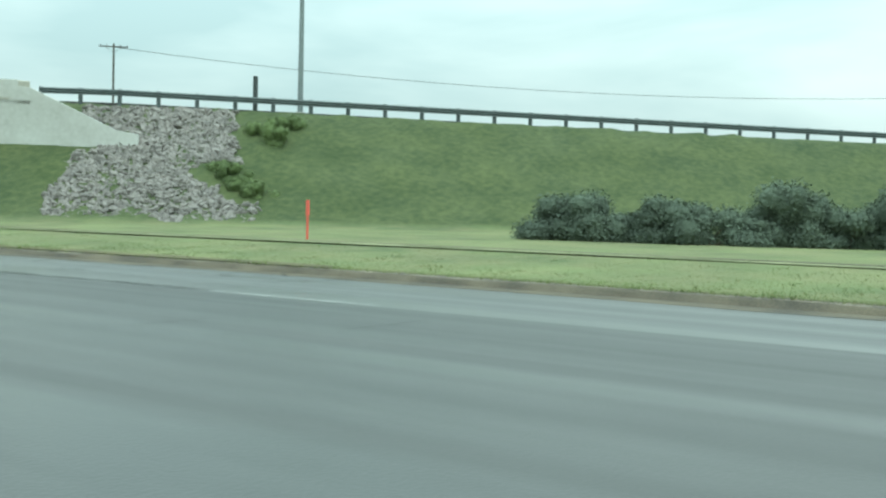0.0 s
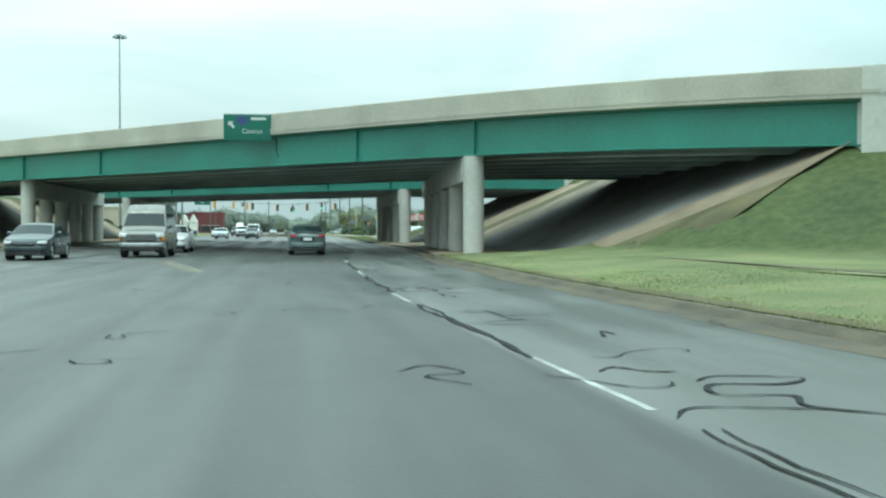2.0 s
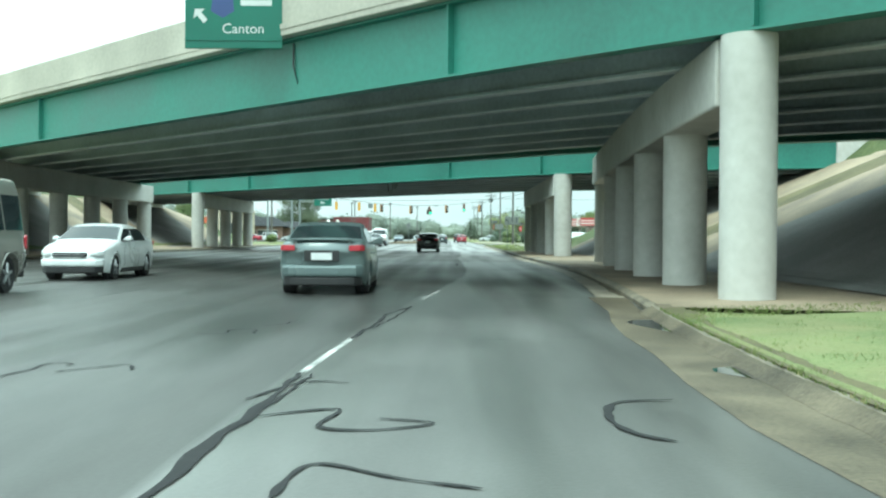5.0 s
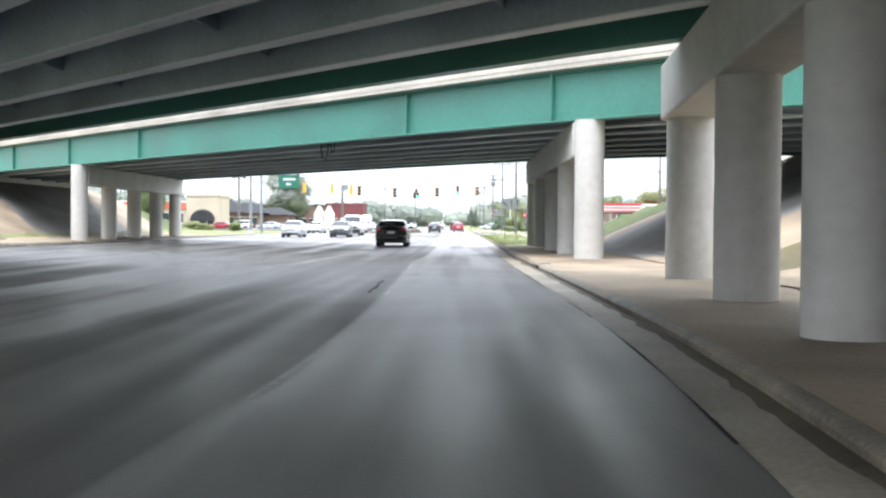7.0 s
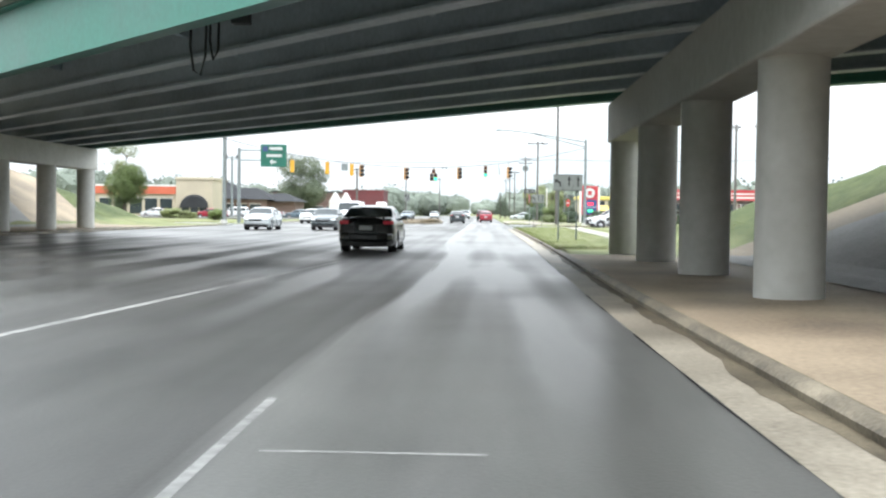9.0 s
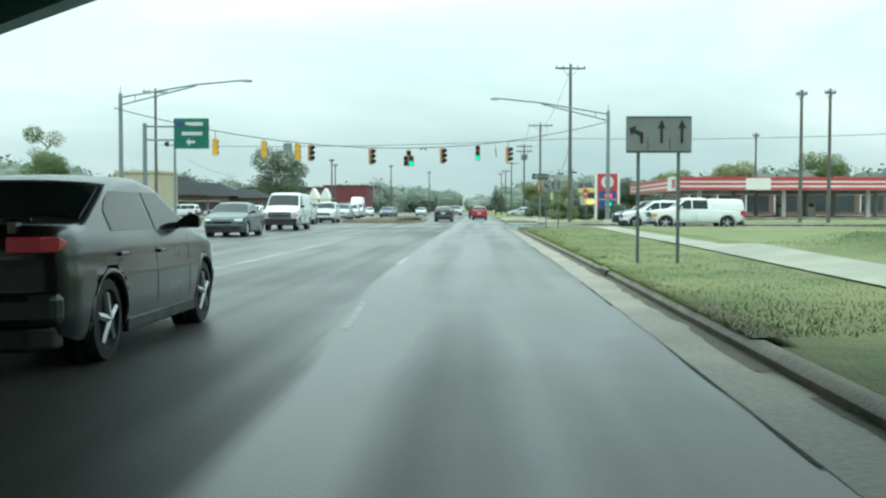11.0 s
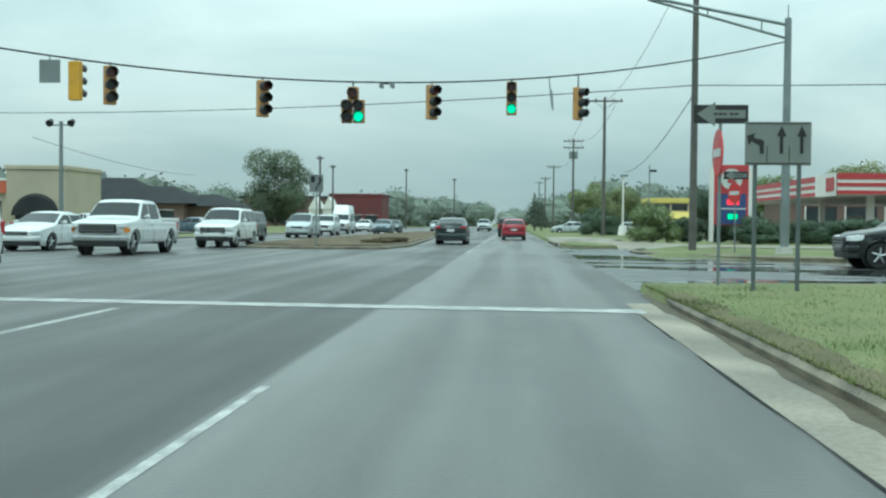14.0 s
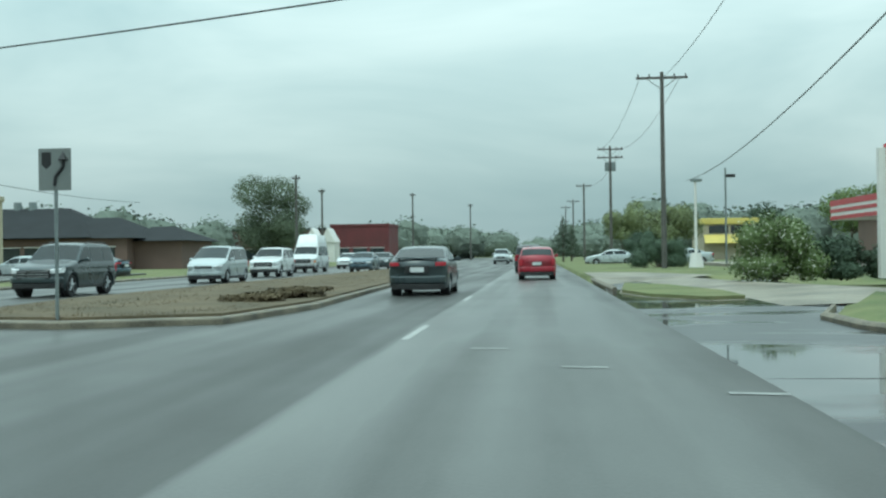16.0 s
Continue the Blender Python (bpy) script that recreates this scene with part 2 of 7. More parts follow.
def wet_asphalt():
    """Damp asphalt: dark aggregate, drier and wetter wheel tracks along the road, large stains."""
    m = material("wet_asphalt", (0.064, 0.064, 0.06), 0.36, 0.3, 0.12, 260, 0.3, rvar=0.12, depth=0.006, spec=0.38)
    n, l = m.node_tree.nodes, m.node_tree.links
    b = n["Principled BSDF"]
    tc, mp, tx = n.new("ShaderNodeTexCoord"), n.new("ShaderNodeMapping"), n.new("ShaderNodeTexNoise")
    mp.inputs["Scale"].default_value = (1.1, 0.035, 1.0)
    tx.inputs["Scale"].default_value, tx.inputs["Detail"].default_value = 1.0, 1.5
    l.new(tc.outputs["Object"], mp.inputs["Vector"])
    l.new(mp.outputs["Vector"], tx.inputs["Vector"])
    mr = n.new("ShaderNodeMapRange")
    mr.inputs["From Min"].default_value, mr.inputs["From Max"].default_value = 0.35, 0.65
    mr.inputs["To Min"].default_value, mr.inputs["To Max"].default_value = -0.09, 0.13
    l.new(tx.outputs["Fac"], mr.inputs["Value"])
    add = n.new("ShaderNodeMath")
    add.operation = "ADD"
    old = b.inputs["Roughness"].links[0].from_socket
    l.new(old, add.inputs[0])
    l.new(mr.outputs["Result"], add.inputs[1])
    l.new(add.outputs[0], b.inputs["Roughness"])
    # lighter, glossier strips that follow the lanes: a crisp seam at the lane line, wheel paths beside it
    at, lanes, lane_bands = n.new("ShaderNodeAttribute"), n.new("ShaderNodeMapRange"), n.new("ShaderNodeValToRGB")
    at.attribute_name = "from_kerb"
    lanes.inputs["From Min"].default_value, lanes.inputs["From Max"].default_value = -15.83, 0.17
    fine_map, fine = n.new("ShaderNodeMapping"), n.new("ShaderNodeTexNoise")  # thin smears drawn out by the tyres
    fine_map.inputs["Scale"].default_value = (3.2, 0.06, 1.0)
    fine.inputs["Scale"].default_value, fine.inputs["Detail"].default_value = 1.0, 4.0
    l.new(tc.outputs["Object"], fine_map.inputs["Vector"])
    l.new(fine_map.outputs["Vector"], fine.inputs["Vector"])
    wobble = n.new("ShaderNodeMath")
    wobble.operation, wobble.inputs[1].default_value = "MULTIPLY_ADD", 0.35
    l.new(fine.outputs["Fac"], wobble.inputs[0])
    l.new(at.outputs["Fac"], wobble.inputs[2])
    l.new(wobble.outputs[0], lanes.inputs["Value"])
    el = lane_bands.color_ramp.elements
    stops = [(-16, 0.5), (-11.5, 0.42), (-10.8, 0.5), (-7.6, 0.4), (-7.35, 0.5), (-6.4, 0.36), (-4.05, 0.3), (-3.93, 1.0), (-3.45, 0.8), (-2.95, 0.56), (-2.4, 0.74), (-1.75, 0.56), (-1.1, 0.7), (-0.6, 0.42)]
    el[0].position, el[0].color = 0.0, (0.5, 0.5, 0.5, 1)
    el[1].position, el[1].color = 1.0, (0.4, 0.4, 0.4, 1)
    for off, v in stops[1:]:
        e2 = el.new((off + 16) / 16)
        e2.color = (v, v, v, 1)
    l.new(lanes.outputs["Result"], lane_bands.inputs["Fac"])
    polish = n.new("ShaderNodeMath")
    polish.operation, polish.inputs[1].default_value = "MULTIPLY_ADD", -0.2
    shift = n.new("ShaderNodeMath")
    shift.operation, shift.inputs[1].default_value = "ADD", 0.1
    l.new(lane_bands.outputs["Color"], polish.inputs[0])
    l.new(add.outputs[0], polish.inputs[2])
    l.new(polish.outputs[0], shift.inputs[0])
    floor_ = n.new("ShaderNodeMath")
    floor_.operation, floor_.inputs[1].default_value = "MAXIMUM", 0.285
    l.new(shift.outputs[0], floor_.inputs[0])
    l.new(floor_.outputs[0], b.inputs["Roughness"])
    film = n.new("ShaderNodeMath")  # more standing water on the lighter strips
    film.operation, film.inputs[1].default_value, film.inputs[2].default_value = "MULTIPLY_ADD", 0.6, 0.1
    l.new(lane_bands.outputs["Color"], film.inputs[0])
    l.new(film.outputs[0], b.inputs["Specular IOR Level"])
    # the same strips scale the base colour
    gain = n.new("ShaderNodeMath")
    gain.operation, gain.inputs[1].default_value = "MULTIPLY_ADD", 0.9
    gain.inputs[2].default_value = 0.58
    l.new(lane_bands.outputs["Color"], gain.inputs[0])
    mottle = n.new("ShaderNodeTexNoise")  # patches of wet and drying aggregate a hand to a stride wide
    mottle.inputs["Scale"].default_value, mottle.inputs["Detail"].default_value, mottle.inputs["Roughness"].default_value = 0.9, 8.0, 0.72
    drawn = n.new("ShaderNodeMapping")
    drawn.inputs["Scale"].default_value = (1.8, 0.3, 1.0)
    l.new(tc.outputs["Object"], drawn.inputs["Vector"])
    l.new(drawn.outputs["Vector"], mottle.inputs["Vector"])
    spread = n.new("ShaderNodeMapRange")
    spread.inputs["From Min"].default_value, spread.inputs["From Max"].default_value = 0.3, 0.7
    spread.inputs["To Min"].default_value, spread.inputs["To Max"].default_value = 0.78, 1.22
    l.new(mottle.outputs["Fac"], spread.inputs["Value"])
    blotch = n.new("ShaderNodeMath")
    blotch.operation = "MULTIPLY"
    l.new(gain.outputs[0], blotch.inputs[0])
    l.new(spread.outputs["Result"], blotch.inputs[1])
    tone = n.new("ShaderNodeVectorMath")
    tone.operation = "SCALE"
    l.new(b.inputs["Base Color"].links[0].from_socket, tone.inputs[0])
    l.new(blotch.outputs[0], tone.inputs["Scale"])
    l.new(tone.outputs["Vector"], b.inputs["Base Color"])
    return m


ASPHALT = wet_asphalt()


def puddled_asphalt():
    """Asphalt with standing water: smooth where the water lies, soft at its edges."""
    m = material("puddled_asphalt", (0.06, 0.062, 0.064), 0.3, 0.3, 0.15, 260, 0.2, depth=0.005, spec=0.5)
    n, l = m.node_tree.nodes, m.node_tree.links
    b = n["Principled BSDF"]
    tc, tx, mr = n.new("ShaderNodeTexCoord"), n.new("ShaderNodeTexNoise"), n.new("ShaderNodeMapRange")
    mp = n.new("ShaderNodeMapping")
    mp.inputs["Scale"].default_value = (0.13, 0.3, 1)
    tx.inputs["Scale"].default_value, tx.inputs["Detail"].default_value = 1.0, 4.0
    l.new(tc.outputs["Object"], mp.inputs["Vector"])
    l.new(mp.outputs["Vector"], tx.inputs["Vector"])
    l.new(tx.outputs["Fac"], mr.inputs["Value"])
    mr.inputs["From Min"].default_value, mr.inputs["From Max"].default_value = 0.42, 0.52
    mr.inputs["To Min"].default_value, mr.inputs["To Max"].default_value = 0.4, 0.035
    l.new(mr.outputs["Result"], b.inputs["Roughness"])
    bump = b.inputs["Normal"].links[0].from_node
    mb = n.new("ShaderNodeMapRange")
    mb.inputs["From Min"].default_value, mb.inputs["From Max"].default_value = 0.42, 0.52
    mb.inputs["To Min"].default_value, mb.inputs["To Max"].default_value = 0.2, 0.01
    l.new(tx.outputs["Fac"], mb.inputs["Value"])
    l.new(mb.outputs["Result"], bump.inputs["Strength"])
    return m


PUDDLED = puddled_asphalt()
PUDDLE = material("rain_puddle", (0.03, 0.032, 0.033), 0.04, 0.2, 0.5, 10, 0.02, rvar=0.02, depth=0.003, spec=0.7)
SEAL = material("crack_sealant", (0.01, 0.01, 0.011), 0.75, 0.3, 0.6, 20, 0.1, spec=0.25)
WHITE_LINE = material("worn_white_paint", (0.36, 0.36, 0.345), 0.42, 0.5, 3.0, 12, 0.1, tint=(0.2, 0.2, 0.19))
FADED_LINE = material("faded_white_paint", (0.27, 0.27, 0.26), 0.45, 0.7, 0.5, 16, 0.1, tint=(0.13, 0.13, 0.125))
YELLOW_LINE = material("worn_yellow_paint", (0.25, 0.205, 0.11), 0.5, 0.6, 1.2, 30, 0.1, tint=(0.12, 0.105, 0.07))
CURB = material("curb_concrete", (0.24, 0.215, 0.17), 0.6, 0.4, 0.6, 30, 0.4, tint=(0.13, 0.11, 0.08))
KERB_STONE = material("dirty_kerb_concrete", (0.175, 0.152, 0.112), 0.65, 0.5, 1.6, 16, 0.4, tint=(0.085, 0.072, 0.05))
PAVING = material("tan_concrete_paving", (0.28, 0.225, 0.16), 0.75, 0.3, 0.4, 40, 0.35, tint=(0.19, 0.15, 0.105), spec=0.3)
# stained concrete whose colour also carries the shade below the decks
SLOPE_DARK = material("stained_shaded_slope_concrete", (0.2, 0.195, 0.185), 0.7, 0.35, 0.35, 40, 0.35, tint=(0.14, 0.137, 0.13), spec=0.3)
MUD = material("muddy_gutter", (0.105, 0.088, 0.06), 0.7, 0.5, 0.9, 30, 0.4, tint=(0.055, 0.046, 0.032), spec=0.25)
CONCRETE = material("light_concrete", (0.50, 0.50, 0.47), 0.75, 0.12, 0.4, 12, 0.05, tint=(0.44, 0.43, 0.39))
PARAPET = material("parapet_concrete", (0.44, 0.42, 0.36), 0.75, 0.14, 0.3, 30, 0.15, tint=(0.35, 0.33, 0.28))
GREEN = material("green_steel_paint", (0.045, 0.20, 0.155), 0.45, 0.16, 0.25, 30, 0.05, tint=(0.04, 0.165, 0.13))
# flange coloured paler than its girder for light thrown up by the wet road
FLANGE = material("road_lit_girder_flange", (0.62, 0.67, 0.69), 0.6, 0.25, 0.3, 30, 0.1)
DARK_STEEL = material("weathered_girder_steel", (0.36, 0.43, 0.46), 0.6, 0.3, 0.3, 30, 0.1)
GALV = material("galvanised_steel", (0.22, 0.25, 0.25), 0.5, 0.2, 1.5, 20, 0.05, metal=0.5)
RAIL_STEEL = material("weathered_guardrail_steel", (0.1, 0.12, 0.12), 0.6, 0.25, 1.5, 20, 0.1, metal=0.2)
DARK_POST = material("dark_treated_post", (0.05, 0.06, 0.06), 0.7, 0.3, 2, 20, 0.2)
POLE_WOOD = material("weathered_pole_wood", (0.105, 0.1, 0.092), 0.85, 0.3, 1.5, 30, 0.3)
ROCK = material("riprap_limestone", (0.19, 0.175, 0.16), 0.85, 0.4, 1.4, 16, 0.5, tint=(0.085, 0.078, 0.07), per=0.4, spec=0.25)
SIGN_GREEN = material("sign_green", (0.01, 0.12, 0.082), 0.4, 0.12, 1, 20, 0.0)
SIGN_WHITE = material("sign_white", (0.52, 0.54, 0.53), 0.4, 0.08, 2, 20, 0.0)
# white sheeting greyed in colour, for signs with the bright sky behind them
SIGN_GREY = material("backlit_sign_sheeting", (0.18, 0.195, 0.188), 0.45, 0.1, 2, 20, 0.0)
SIGN_BLACK = material("sign_black", (0.015, 0.015, 0.016), 0.5, 0.2, 2, 20, 0.0)
SIGN_BLUE = material("sign_blue", (0.035, 0.06, 0.18), 0.4, 0.12, 1, 20, 0.0)
SIGN_RED = material("sign_red", (0.5, 0.03, 0.03), 0.4, 0.15, 1, 20, 0.0)
ORANGE = material("orange_marker_plastic", (0.68, 0.12, 0.085), 0.5, 0.15, 3, 10, 0.0)
SIGNAL_YELLOW = material("signal_yellow_housing", (0.62, 0.33, 0.03), 0.5, 0.15, 3, 20, 0.05)
SIGNAL_TAN = material("signal_weathered_housing", (0.46, 0.25, 0.09), 0.55, 0.2, 3, 20, 0.05)
LENS_DARK = material("signal_dark_lens", (0.02, 0.018, 0.018), 0.25, 0.2, 3, 20, 0.0)
LENS_GREEN = material("signal_lit_green", (0.03, 0.85, 0.45), 0.3, 0.0, 3, 20, 0.0, emit=1.0)
LENS_RED = material("signal_unlit_red", (0.10, 0.012, 0.01), 0.3, 0.2, 3, 20, 0.0)
CABLE = material("black_cable", (0.03, 0.035, 0.035), 0.6, 0.2, 3, 20, 0.0)
LEAF = material("fresh_leaves", (0.125, 0.165, 0.065), 0.6, 0.35, 0.6, 12, 0.0, tint=(0.09, 0.125, 0.05), per=0.3, spec=0.15)
LEAF_DARK = material("dark_leaves", (0.075, 0.105, 0.07), 0.7, 0.35, 0.6, 12, 0.0, tint=(0.055, 0.08, 0.055), per=0.25, spec=0.15)
LEAF_HEDGE = material("dull_hedge_leaves", (0.105, 0.13, 0.095), 0.8, 0.4, 0.5, 10, 0.0, tint=(0.075, 0.095, 0.075), per=0.2, spec=0.1)
LEAF_SPRING = material("pale_spring_leaves", (0.18, 0.205, 0.1), 0.6, 0.35, 0.6, 12, 0.0, tint=(0.135, 0.155, 0.075), per=0.3, spec=0.15)
# distance haze is put into these two leaf colours, paler and greyer
LEAF_FAR = material("haze_paled_far_leaves", (0.19, 0.22, 0.185), 1.0, 0.22, 0.05, 12, 0.0, tint=(0.15, 0.175, 0.15), spec=0.0)
LEAF_MISTY = material("haze_paled_tree_leaves", (0.155, 0.185, 0.125), 0.9, 0.3, 0.15, 12, 0.0, tint=(0.115, 0.14, 0.1), spec=0.05)
WALK_PALE = material("pale_sidewalk_concrete", (0.27, 0.265, 0.21), 0.75, 0.25, 0.5, 40, 0.2, tint=(0.2, 0.195, 0.15))
BLOSSOM = material("white_blossom", (0.62, 0.62, 0.5), 0.6, 0.2, 2, 12, 0.0)
BARK = material("grey_bark", (0.09, 0.075, 0.06), 0.9, 0.35, 2.5, 20, 0.4)
MEDIAN_EARTH = material("brown_median_earth", (0.135, 0.105, 0.07), 0.85, 0.4, 0.5, 30, 0.5, tint=(0.095, 0.085, 0.05), spec=0.2)
LEAF_BROWN = material("dead_brown_leaves", (0.10, 0.08, 0.05), 0.8, 0.35, 0.6, 12, 0.0, tint=(0.06, 0.055, 0.04), per=0.3, spec=0.1)
WEEDY = material("weedy_earth", (0.12, 0.105, 0.06), 0.85, 0.4, 0.5, 40, 0.5, tint=(0.09, 0.085, 0.045), spec=0.2)
THATCH = material("pale_thatch", (0.27, 0.27, 0.16), 0.9, 0.35, 0.5, 40, 0.4, tint=(0.15, 0.17, 0.08), spec=0.1)
DIRT = material("wet_brown_mulch", (0.10, 0.075, 0.05), 0.8, 0.4, 0.6, 30, 0.5, depth=0.04)
TYRE = material("tyre_rubber", (0.018, 0.018, 0.019), 0.7, 0.2, 4, 20, 0.1)
RIM = material("alloy_rim", (0.45, 0.46, 0.47), 0.35, 0.15, 4, 20, 0.0, metal=0.8)
GLASS = material("tinted_car_glass", (0.018, 0.024, 0.026), 0.07, 0.2, 1, 10, 0.0, rvar=0.03, spec=0.33)
BLACK_TRIM = material("black_plastic_trim", (0.02, 0.02, 0.021), 0.5, 0.2, 4, 20, 0.05)
TAIL = material("lit_tail_lamp", (0.36, 0.03, 0.045), 0.2, 0.15, 4, 10, 0.0, emit=0.1)
HEAD = material("clear_headlamp", (0.75, 0.77, 0.78), 0.12, 0.1, 4, 10, 0.0)
AMBER = material("amber_lamp", (0.75, 0.26, 0.03), 0.25, 0.1, 4, 10, 0.0)
PLATE = material("plain_plate", (0.6, 0.62, 0.62), 0.5, 0.1, 4, 10, 0.0)
RED_BRICK = material("red_brick_wall", (0.13, 0.036, 0.04), 0.8, 0.25, 0.4, 60, 0.3)
BROWN_BRICK = material("brown_brick_and_shaded_wall", (0.15, 0.10, 0.085), 0.85, 0.25, 0.4, 60, 0.3)
STUCCO = material("beige_stucco", (0.42, 0.37, 0.28), 0.8, 0.12, 0.3, 30, 0.1)
ROOF_DARK = material("dark_shingle_roof", (0.038, 0.04, 0.043), 0.95, 0.25, 0.5, 40, 0.3, spec=0.15)
FASCIA_ORANGE = material("orange_red_fascia", (0.52, 0.125, 0.065), 0.5, 0.12, 0.5, 20, 0.0)
CANOPY_RED = material("canopy_red", (0.40, 0.04, 0.05), 0.4, 0.12, 0.5, 20, 0.0)
CANOPY_WHITE = material("canopy_white", (0.68, 0.66, 0.63), 0.45, 0.1, 0.5, 20, 0.0)
YELLOW_PAINT = material("yellow_storefront_paint", (0.62, 0.50, 0.14), 0.6, 0.15, 0.5, 20, 0.05)
SHOP_GLASS = material("shop_window_glass", (0.03, 0.04, 0.045), 0.08, 0.2, 0.5, 10, 0.0, spec=0.8)
LED_RED = material("price_led_red", (0.9, 0.03, 0.05), 0.4, 0.0, 1, 10, 0.0, emit=1.2)
LED_GREEN = material("price_led_green", (0.03, 0.8, 0.3), 0.4, 0.0, 1, 10, 0.0, emit=1.0)


def paint(name, col, rough=0.3, metal=0.25):
    return material(name, col, rough, 0.06, 0.8, 20, 0.0, metal=metal, coat=0.6, rvar=0.05)


PAINT_GREYGREEN = paint("grey_green_car_paint", (0.12, 0.16, 0.16))
PAINT_DARK = paint("dark_grey_car_paint", (0.04, 0.055, 0.06))
PAINT_BLACK = paint("black_car_paint", (0.015, 0.017, 0.018))
PAINT_WHITE = paint("white_car_paint", (0.66, 0.68, 0.68), metal=0.0)
PAINT_SILVER = paint("silver_car_paint", (0.42, 0.46, 0.47))
PAINT_RED = paint("red_car_paint", (0.30, 0.012, 0.03), metal=0.1)
PAINT_TAN = paint("pewter_car_paint", (0.19, 0.185, 0.165))
PAINT_STEEL = paint("steel_grey_car_paint", (0.05, 0.065, 0.07))
PAINT_BLUE = paint("blue_grey_car_paint", (0.08, 0.12, 0.15))

# ---- plan of the place ----
U, V = Vector((0.686, -0.728)), Vector((0.728, 0.686))  # along and across the highway
FACE = (2.93, 69.2)  # a point of the first bridge's near face
W1, B2, W2 = 17.6, 27.8, 15.0  # width of bridge one, start and width of bridge two, across
B_END = B2 + W2
RIGHT_END, LEFT_END = 14.7, -35.0  # abutment faces
RIGHT_TOE, LEFT_TOE = 6.6, -27.0
CROSS0, CROSS1 = 186.0, 203.5  # the ramp street
ROAD_W = 23.6


def lerp_table(x, table):
    for (x0, v0), (x1, v1) in zip(table, table[1:]):
        if x <= x1:
            k = max(0.0, min(1.0, (x - x0) / (x1 - x0)))
            k = k * k * (3 - 2 * k)
            return v0 + (v1 - v0) * k
    return table[-1][1]


def curb_x(y):
    return lerp_table(y, [(-60, 1.6), (15, 1.3), (45, 0.45), (56, 0.55), (88, 2.2), (110, 2.05), (150, 2.3), (700, 2.3)])


def across(x, y):
    """Distances along and across the highway from the first bridge's near face."""
    dx, dy = x - FACE[0], y - FACE[1]
    return dx * U.x + dy * U.y, dx * V.x + dy * V.y


def on_deck(a, b, z=0.0):
    return (FACE[0] + a * U.x + b * V.x, FACE[1] + a * U.y + b * V.y, z)


def crest(a):
    return 6.35 - 0.022 * max(0.0, abs(a) - 22)


def bank(x, y):
    """Height of the highway embankment over the flat ground."""
    a, b = across(x, y)
    top = crest(a)
    h = min(top, 4.0 + 0.52 * b, 4.6 - 0.3 * (b - B_END))
    if x > 0:
        end = (x - RIGHT_TOE) * 0.52
        h = min(h, end if x < RIGHT_END + 0.6 or W1 + 0.5 < b < B2 - 0.5 else 4.2 + (x - RIGHT_END - 0.6) * 2)
    else:
        end = (LEFT_TOE - x) * 0.5
        h = min(h, end if x > LEFT_END - 0.6 or W1 + 0.5 < b < B2 - 0.5 else 4.2 + (LEFT_END - 0.6 - x) * 2)
    return 0.5 * (h + math.sqrt(h * h + 0.12)) if h > -6 else 0.0


def in_cross(x, y):
    return CROSS0 < y < CROSS1 and (x > 1.5 or x < -20)


# the ground: one sheet, its columns following the kerb
near_d = [-80 + 2.0 * k for k in range(28)] + [-24.2, -23.9, -23.5, -18, -12, -6, -1.5, 0.03, 0.1] + [0.5 + 1.0 * k for k in range(10)] + [11 + 1.5 * k for k in range(70)]
far_l, far_r = [-3000, -1500, -700, -350, -200, -120], [130, 160, 220, 350, 700, 1500, 3000]
cols = far_l + near_d + far_r
rows = [-2500, -1200, -500, -250, -150, -110] + [-80 + 2.0 * k for k in range(40)] + [0 + 1.25 * k for k in range(148)] + [185.9, 186.1] + [187 + 2.0 * k for k in range(8)] + [203.4, 203.6] + [206 + 3.0 * k for k in range(50)] + [380, 450, 600, 1000, 2000, 4000]


def verge_rise(y):
    """Rise of the verge away from the kerb; the far verge is nearly level."""
    return 0.04 if y < 100 else 0.01


def ground_z(x, y, d):
    if -23.9 <= d <= 0.05 and -110 < y < 600 or in_cross(x, y) and abs(x) < 140:
        return -0.12
    if 203.5 <= y < 245 and 0 < d and x < 30:
        return -0.12 if y < 237 and x < 5.0 + max(0.0, 207 - y) ** 2 * 0.6 + max(0.0, y - 213) * 0.45 else 0.13
    z = bank(x, y)
    if 66 < y < 136 and 0 < d < 7 or 88 < y < 168 and -29 < d < -23.9:
        return 0.05 + z
    wob = 0.025 * noise.noise((x * 0.15, y * 0.15, 0)) + (0.14 * noise.noise((x * 0.6, y * 0.6, 3)) if z > 0.3 else 0)
    if y > 128 and 0 < d < 9 and z < 0.3:  # the mown verge beside the sidewalk is even
        wob = 0.0
    if d <= -24:
        return 0.1 + z + wob
    return 0.13 + z + wob * min(1.0, max(0.0, d - 0.3)) + verge_rise(y) * min(6.0, max(0.0, d)) * (1 if z < 0.3 else 0.2)


geo = Geo()
for y in rows:
    for d in cols:
        x = d + (curb_x(y) if abs(d) < 100 else 0)
        geo.v.append((x, y, ground_z(x, y, d)))
nc = len(cols)
for r in range(len(rows) - 1):
    for c in range(nc - 1):
        i = r * nc + c
        geo.f.append((i, i + 1, i + nc + 1, i + nc))
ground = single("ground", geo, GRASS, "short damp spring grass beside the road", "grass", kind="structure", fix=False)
for poly in ground.data.polygons:
    poly.use_smooth = True

def lane_off(y):
    """How far the lane line lies inside the kerb."""
    return lerp_table(y, [(62, -3.95), (92, -3.58), (108, -3.58), (118, -3.32), (130, -3.35), (145, -3.97), (700, -3.9)])


